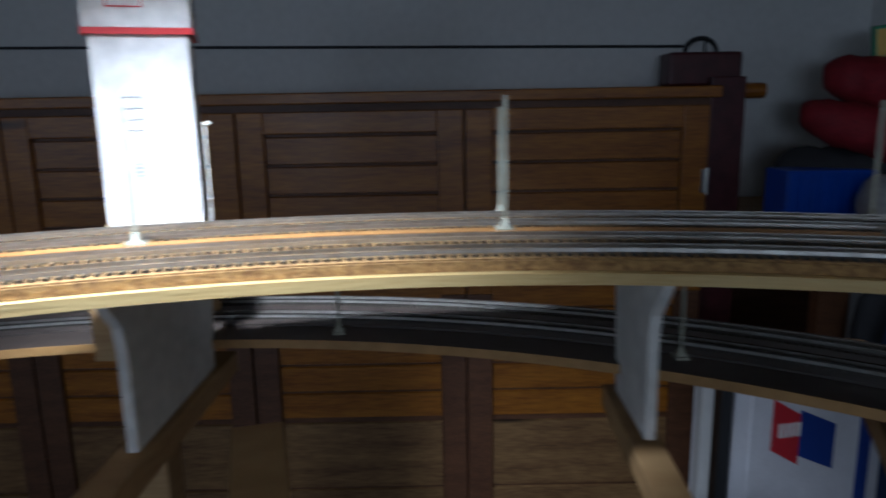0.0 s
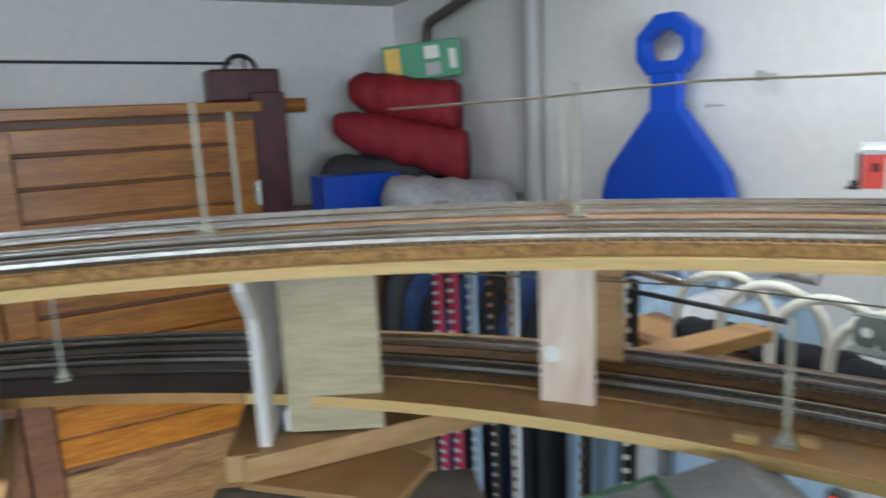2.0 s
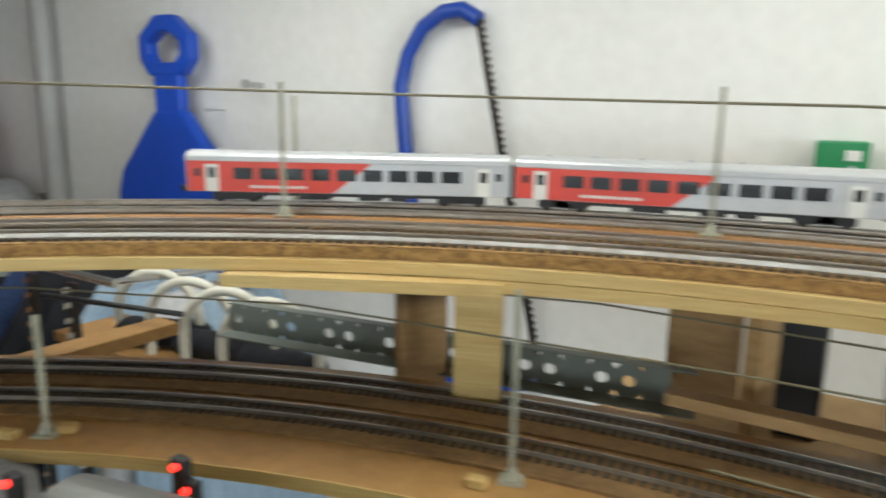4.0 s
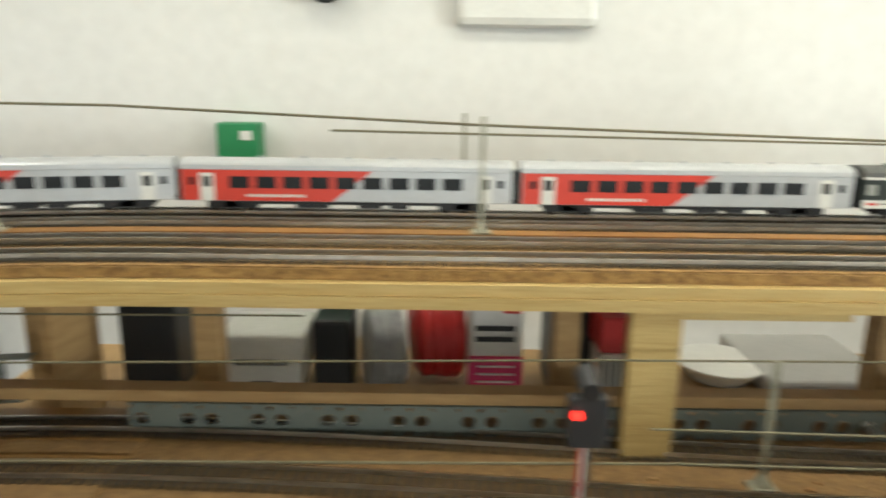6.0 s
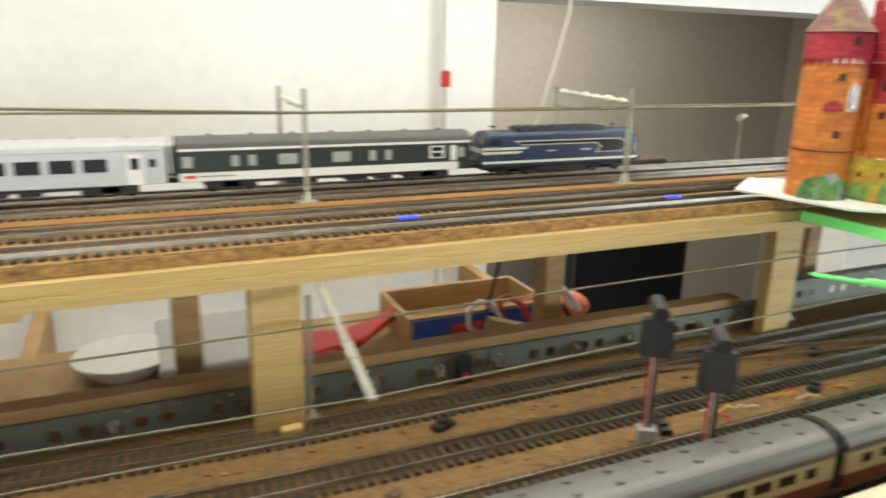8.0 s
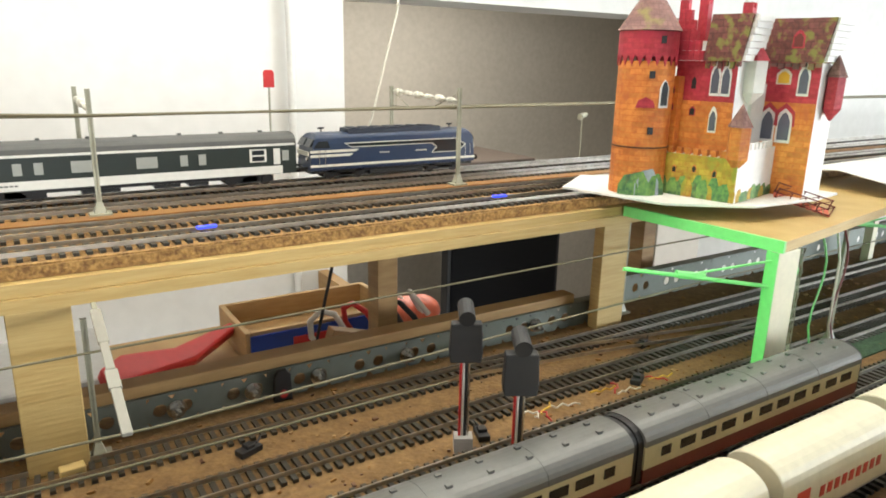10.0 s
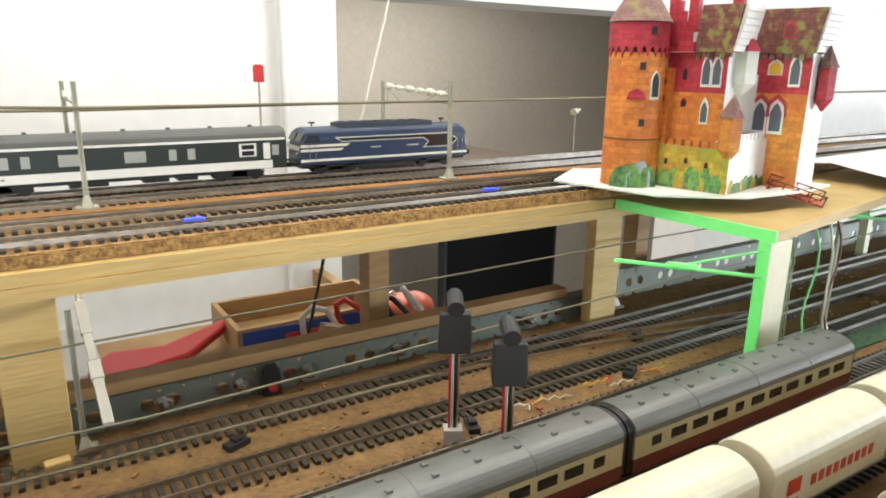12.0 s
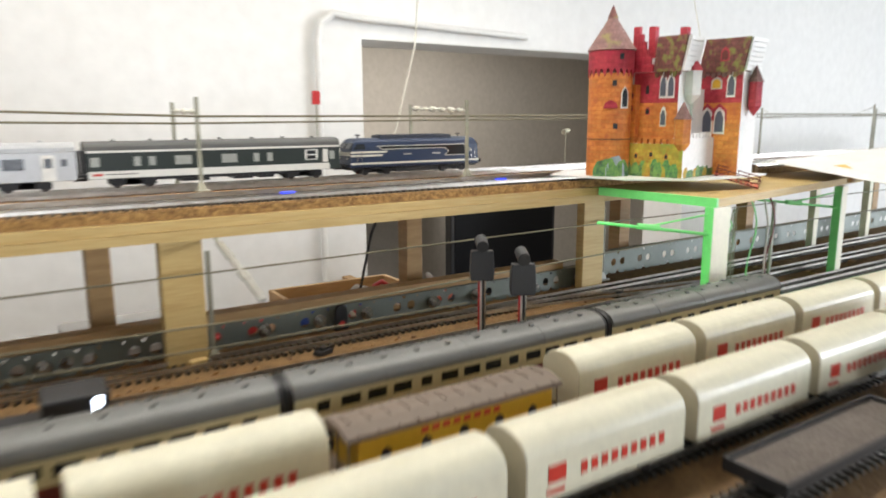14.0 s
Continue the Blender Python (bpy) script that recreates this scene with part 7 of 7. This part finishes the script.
for i, (x0, y0, m) in enumerate(((0.66, 0.60, WHITEPLASTIC), (0.70, 0.61, REDPLASTIC), (0.75, 0.60, CABLEBLACK), (0.78, 0.62, WHITEPLASTIC))):
    pts = [(x0 + 0.016 * math.sin(k * 0.9 + i), y0 + 0.006 * k, 0.942 + 0.05 * math.sin(k * 0.42 + 0.25 * i) ** 2 + 0.004) for k in range(9)]
    tagged(tube("mains_cable", pts, 0.0032, m), "looped cable on the shelf", "cable", "cables on the shelf")
soft_roll("coral_cloth", (0.74, 0.66, 0.965), (0.82, 0.67, 0.958), 0.024, CORAL, "folded coral red cloth", "cloth", 35.0, 0.6)
beam((0.655, 0.60, 0.985), (0.72, 0.60, 0.965), 0.016, 0.014, PINE_PALE, "short pine offcut lying on the cables")

# ---- clothes on a rail below the bend ----
tagged(tube("clothes_rail", [(-2.05, 0.70, 0.985), (-0.98, 0.70, 0.985)], 0.012, PIPEGREY), "grey steel clothes rail along the wall", "rail")
for x in (-2.03, -1.00):
    tagged(tube("rail_bracket", [(x, 0.70, 0.985), (x, 0.97, 0.985)], 0.008, CHROME), "steel bracket holding the clothes rail", "bracket")


def garment(x, w, drop, mat, seed, label, stripes=None):
    """A hanging garment seen edge on: a folded cloth under a hook."""
    ob = thing("hanging_garment", pose(x, 0.70, 0.97), label, "garment", "clothes on the rail")
    bm = bmesh.new()
    n, k = 14, 16
    rows = []
    for i in range(n + 1):
        z = -0.03 - drop * i / n
        row = []
        for j in range(k):
            a = 2 * math.pi * j / k
            f = 1 + 0.25 * noise.noise(Vector((seed, i * 0.25, 2 * math.cos(a))))
            sx, sy = w * (0.55 + 0.45 * min(1, i / 3)) * f, 0.19 * min(1.0, 0.45 + i / 4)
            fold = 0.012 * math.sin(5 * a + seed) * min(1, i / 4)
            row.append(bm.verts.new((math.cos(a) * sx + fold, math.sin(a) * sy, z)))
        rows.append(row)
    for u, v in zip(rows, rows[1:]):
        for j in range(k):
            bm.faces.new((u[j], u[(j + 1) % k], v[(j + 1) % k], v[j]))
    bm.faces.new(rows[0]), bm.faces.new(rows[-1])
    part("cloth", bm, mat, ob, smooth=True)
    pts = [(0, 0, -0.035), (0, 0, -0.005), (0, 0.012, 0.022), (0, 0.0, 0.030), (0, -0.012, 0.022)]
    tube("hook", pts, 0.002, CHROME, ob)
    return ob


def tie(x, y, w, z0, z1, mat, stripe, label):
    """A hanging band of woven cloth or leather with cross marks."""
    ob = thing("hanging_belt", pose(x, y, 0), label, "belt", "belts and ties")
    bm = bmesh.new()
    box(bm, -w / 2, w / 2, -0.003, 0.003, z0, z1)
    for v in bm.verts:
        v.co.x += 0.01 * (v.co.z - z0)
    part("band", bm, mat, ob)
    n = int((z1 - z0) / 0.02)
    for i in range(n):
        bm = bmesh.new()
        z = z0 + (i + 0.5) * (z1 - z0) / n
        prism(bm, [(-w / 2 * 0.8, z - 0.006), (w / 2 * 0.8, z - 0.001), (w / 2 * 0.8, z + 0.006), (-w / 2 * 0.8, z + 0.001)], 0.0035, 0.0048, Matrix(((1, 0, 0, 0), (0, 0, -1, 0), (0, 1, 0, 0), (0, 0, 0, 1))))
        part("mark", bm, stripe, ob)
    return ob


for i, (x, w, drop, m, lab) in enumerate((
    (-1.98, 0.035, 0.95, DARKFABRIC, "charcoal jacket hanging on the rail"),
    (-1.88, 0.035, 0.95, DENIM, "dark denim shirt hanging on the rail"),
    (-1.78, 0.035, 1.0, BLACKCLOTH, "black jacket hanging on the rail"),
    (-1.69, 0.035, 1.0, DENIM, "dark denim jacket hanging on the rail"),
    (-1.60, 0.035, 1.1, BLACKCLOTH, "black coat hanging on the rail"),
    (-1.51, 0.03, 1.0, DENIM, "dark blue trousers hanging on the rail"),
    (-1.43, 0.03, 1.0, BLACKCLOTH, "black jacket hanging on the rail"),
    (-1.35, 0.035, 1.1, BLACKCLOTH, "black coat hanging on the rail"),
    (-1.26, 0.03, 0.9, PALEBLUE, "pale blue blouse hanging on the rail"),
    (-1.19, 0.028, 0.9, PALEBLUE, "pale blue pleated dress on the rail"),
    (-1.12, 0.028, 0.9, WHITECLOTH, "white blouse hanging on the rail"),
    (-1.05, 0.028, 0.9, PALEBLUE, "pale blue pleated skirt on the rail"),
)):
    garment(x, w, drop, m, 3.1 * i, lab)
for x, y, w, z0, z1, m, st, lab in (
    (-1.62, 0.47, 0.028, 0.30, 1.00, PINKSTRIPE, WHITECLOTH, "crimson tie with pale diagonal stripes"),
    (-1.56, 0.47, 0.028, 0.30, 0.98, PINKSTRIPE, WHITECLOTH, "crimson tie with pale diagonal stripes"),
    (-1.49, 0.47, 0.024, 0.30, 1.02, PALEBLUE, WHITECLOTH, "pale blue striped tie hanging"),
    (-1.42, 0.47, 0.022, 0.28, 1.02, BLACKP, CHROME, "black belt with bright studs"),
    (-1.36, 0.47, 0.022, 0.28, 1.02, WHITECLOTH, CHROME, "white belt with bright studs"),
    (-1.18, 0.47, 0.016, 0.28, 1.0, BLACKP, CHROME, "black belt with bright studs"),
    (-1.09, 0.47, 0.016, 0.28, 1.0, BLACKP, CREAM, "black belt with pale stitching"),
):
    tie(x, y, w, z0, z1, m, st, lab)
tagged(tube("tie_rail", [(-1.70, 0.475, 1.01), (-1.0, 0.475, 1.01)], 0.006, CHROME), "thin steel rail for ties and belts", "rail")
for x in (-1.69, -1.01):
    tagged(tube("rail_bracket", [(x, 0.475, 1.01), (x, 0.70, 0.99)], 0.004, CHROME), "thin steel bracket of the tie rail", "bracket")
bm = bmesh.new()
cyl(bm, (-1.45, 0.50, 1.035), (-1.05, 0.55, 1.02), 0.010, n=10)
tagged(finish("orange_strap", bm, CORAL, smooth=True), "orange red strap lying over the rail", "strap")

# white hoops of a cable guide beside the girder
for i in range(4):
    x, y = -0.985 + i * 0.070, 0.520 - i * 0.006
    pts = [(x + 0.054 * math.cos(math.pi * k / 14), y + 0.018 * math.cos(math.pi * k / 14), 0.962 + 0.056 * math.sin(math.pi * k / 14)) for k in range(15)]
    pts = [(pts[0][0], pts[0][1], 0.922)] + pts + [(pts[-1][0], pts[-1][1], 0.922)]
    tagged(tube("cable_hoop", pts, 0.0058, CREAM), "cream plastic cable hoop", "hoop", "cable hoops")
beam((-1.15, 0.53, 0.922), (-0.70, 0.505, 0.922), 0.10, 0.014, DARKPLY, "brown board carrying the cable hoops")
for i in range(3):
    soft_roll("cable_sleeve", (-1.04 + i * 0.10, 0.50 + 0.012 * i, 0.940), (-0.92 + i * 0.10, 0.545 - 0.01 * i, 0.942), 0.020, BLACKCLOTH, "dark bundled cable sleeve under the hoops", "cable bundle", 41.0 + i)
beam((-0.909, 0.286, 0.985), (-0.898, 0.470, 0.985), 0.034, 0.014, DARKPLY, "brown strut behind the lower track")
bm = bmesh.new()
cyl(bm, (-1.02, 0.40, 1.010), (-0.86, 0.46, 1.000), 0.0032, n=10)
tagged(finish("dark_rod", bm, BLACKP, smooth=True), "dark round rod lying behind the lower track", "rod")

# ---- little scene in front of the lower deck ----
ob = thing("model_house", pose(-0.655, 0.159, 0.979, 0, 0, -24), "low model house with a grey roof and green ridge", "model building")
bm = bmesh.new()
hull(bm, [(-0.10, -0.0073), (0.03, -0.0073), (0.032, 0.014), (0.0, 0.026), (-0.10, 0.001)], -0.055, 0.004)
part("roof", bm, SLATEROOF, ob, "grey sheet roof")
bm = bmesh.new()
prism(bm, [(-0.102, 0.001), (-0.045, 0.0150), (-0.045, 0.0175), (-0.102, 0.0035)], -0.058, -0.0552, Matrix(((0, 0, 1, 0), (1, 0, 0, 0), (0, 1, 0, 0), (0, 0, 0, 1))))
box(bm, -0.0545, 0.004, -0.048, -0.044, 0.0135, 0.0165)
part("verge", bm, GRASS, ob, "dark green verge and purlin")
bm = bmesh.new()
prism(bm, [(-0.66, 0.055), (-0.40, 0.06), (-0.25, 0.26), (-0.45, 0.265), (-0.60, 0.17)], 0.968, 0.9715)
tagged(finish("grass_mat", bm, GRASS), "dark green scatter mat below the lower deck", "mat")
bm = bmesh.new()
prism(bm, [(-0.745, 0.07), (-0.40, 0.04), (-0.12, 0.2), (-0.2, 0.28), (-0.6, 0.215), (-0.70, 0.20)], 0.950, 0.9678)
tagged(finish("low_board", bm, PLY), "low plywood board in front of the lower deck", "board")
for x, y, z in ((-0.628, 0.166, 1.020), (-0.561, 0.222, 1.024), (-0.553, 0.222, 1.012)):
    ob = thing("red_lamp", pose(x, y, 0), "small lit red lamp on a short black post", "model lamp", "red lamps")
    bm = bmesh.new()
    box(bm, -0.005, 0.005, -0.002, 0.005, 0.9718, z + 0.004)
    part("post", bm, SIGBLACK, ob, bevel=0.001)
    bm = bmesh.new()
    cyl(bm, (0.0005, -0.0022, z), (0.001, -0.005, z), 0.0021, n=12)
    part("bulb", bm, REDGLOW, ob, "glowing red bulb")
ob = thing("short_coach", pose(-0.528, 0.188, 0.9718, 0, 0, 12) @ Matrix.Scale(1.45, 4), "cream model coach with a dull grey rounded roof", "model coach")
bm = bmesh.new()
box(bm, -0.045, 0.075, -0.015, 0.015, 0.006, 0.026)
part("body", bm, BUFF, ob, bevel=0.001)
bm = bmesh.new()
hull(bm, roof_curve(0.0165, 0.026, 0.012, 14, 0.8)[::-1], -0.048, 0.078)
part("roof", bm, TINROOF, ob, "dull grey rounded roof", bevel=0.002)
bm = bmesh.new()
box(bm, -0.04, 0.07, -0.010, 0.010, 0.0, 0.0062)
part("underframe", bm, SIGBLACK, ob)
for i in range(6):
    x = -0.035 + i * 0.020
    for s in (-1, 1):
        plate(ob, "window", [(x - 0.005, 0.014), (x + 0.005, 0.014), (x + 0.005, 0.023), (x - 0.005, 0.023)], s * 0.015, s, DARKGLASS, 0.0004)
rng = random.Random(12)
for i in range(10):
    x, y = rng.uniform(-0.66, -0.50), rng.uniform(0.09, 0.16)
    bm = bmesh.new()
    bmesh.ops.create_icosphere(bm, subdivisions=2, radius=0.008)
    for v in bm.verts:
        v.co *= 1 + 0.35 * noise.noise(v.co * 160 + Vector((i, 0, 0)))
    ob = tagged(finish("model_shrub", bm, (BUSHES, MAROON, CREAM)[i % 3]), "small tuft of model shrubbery", "shrub", "model shrubs")
    ob.location = (x, y, 0.976)
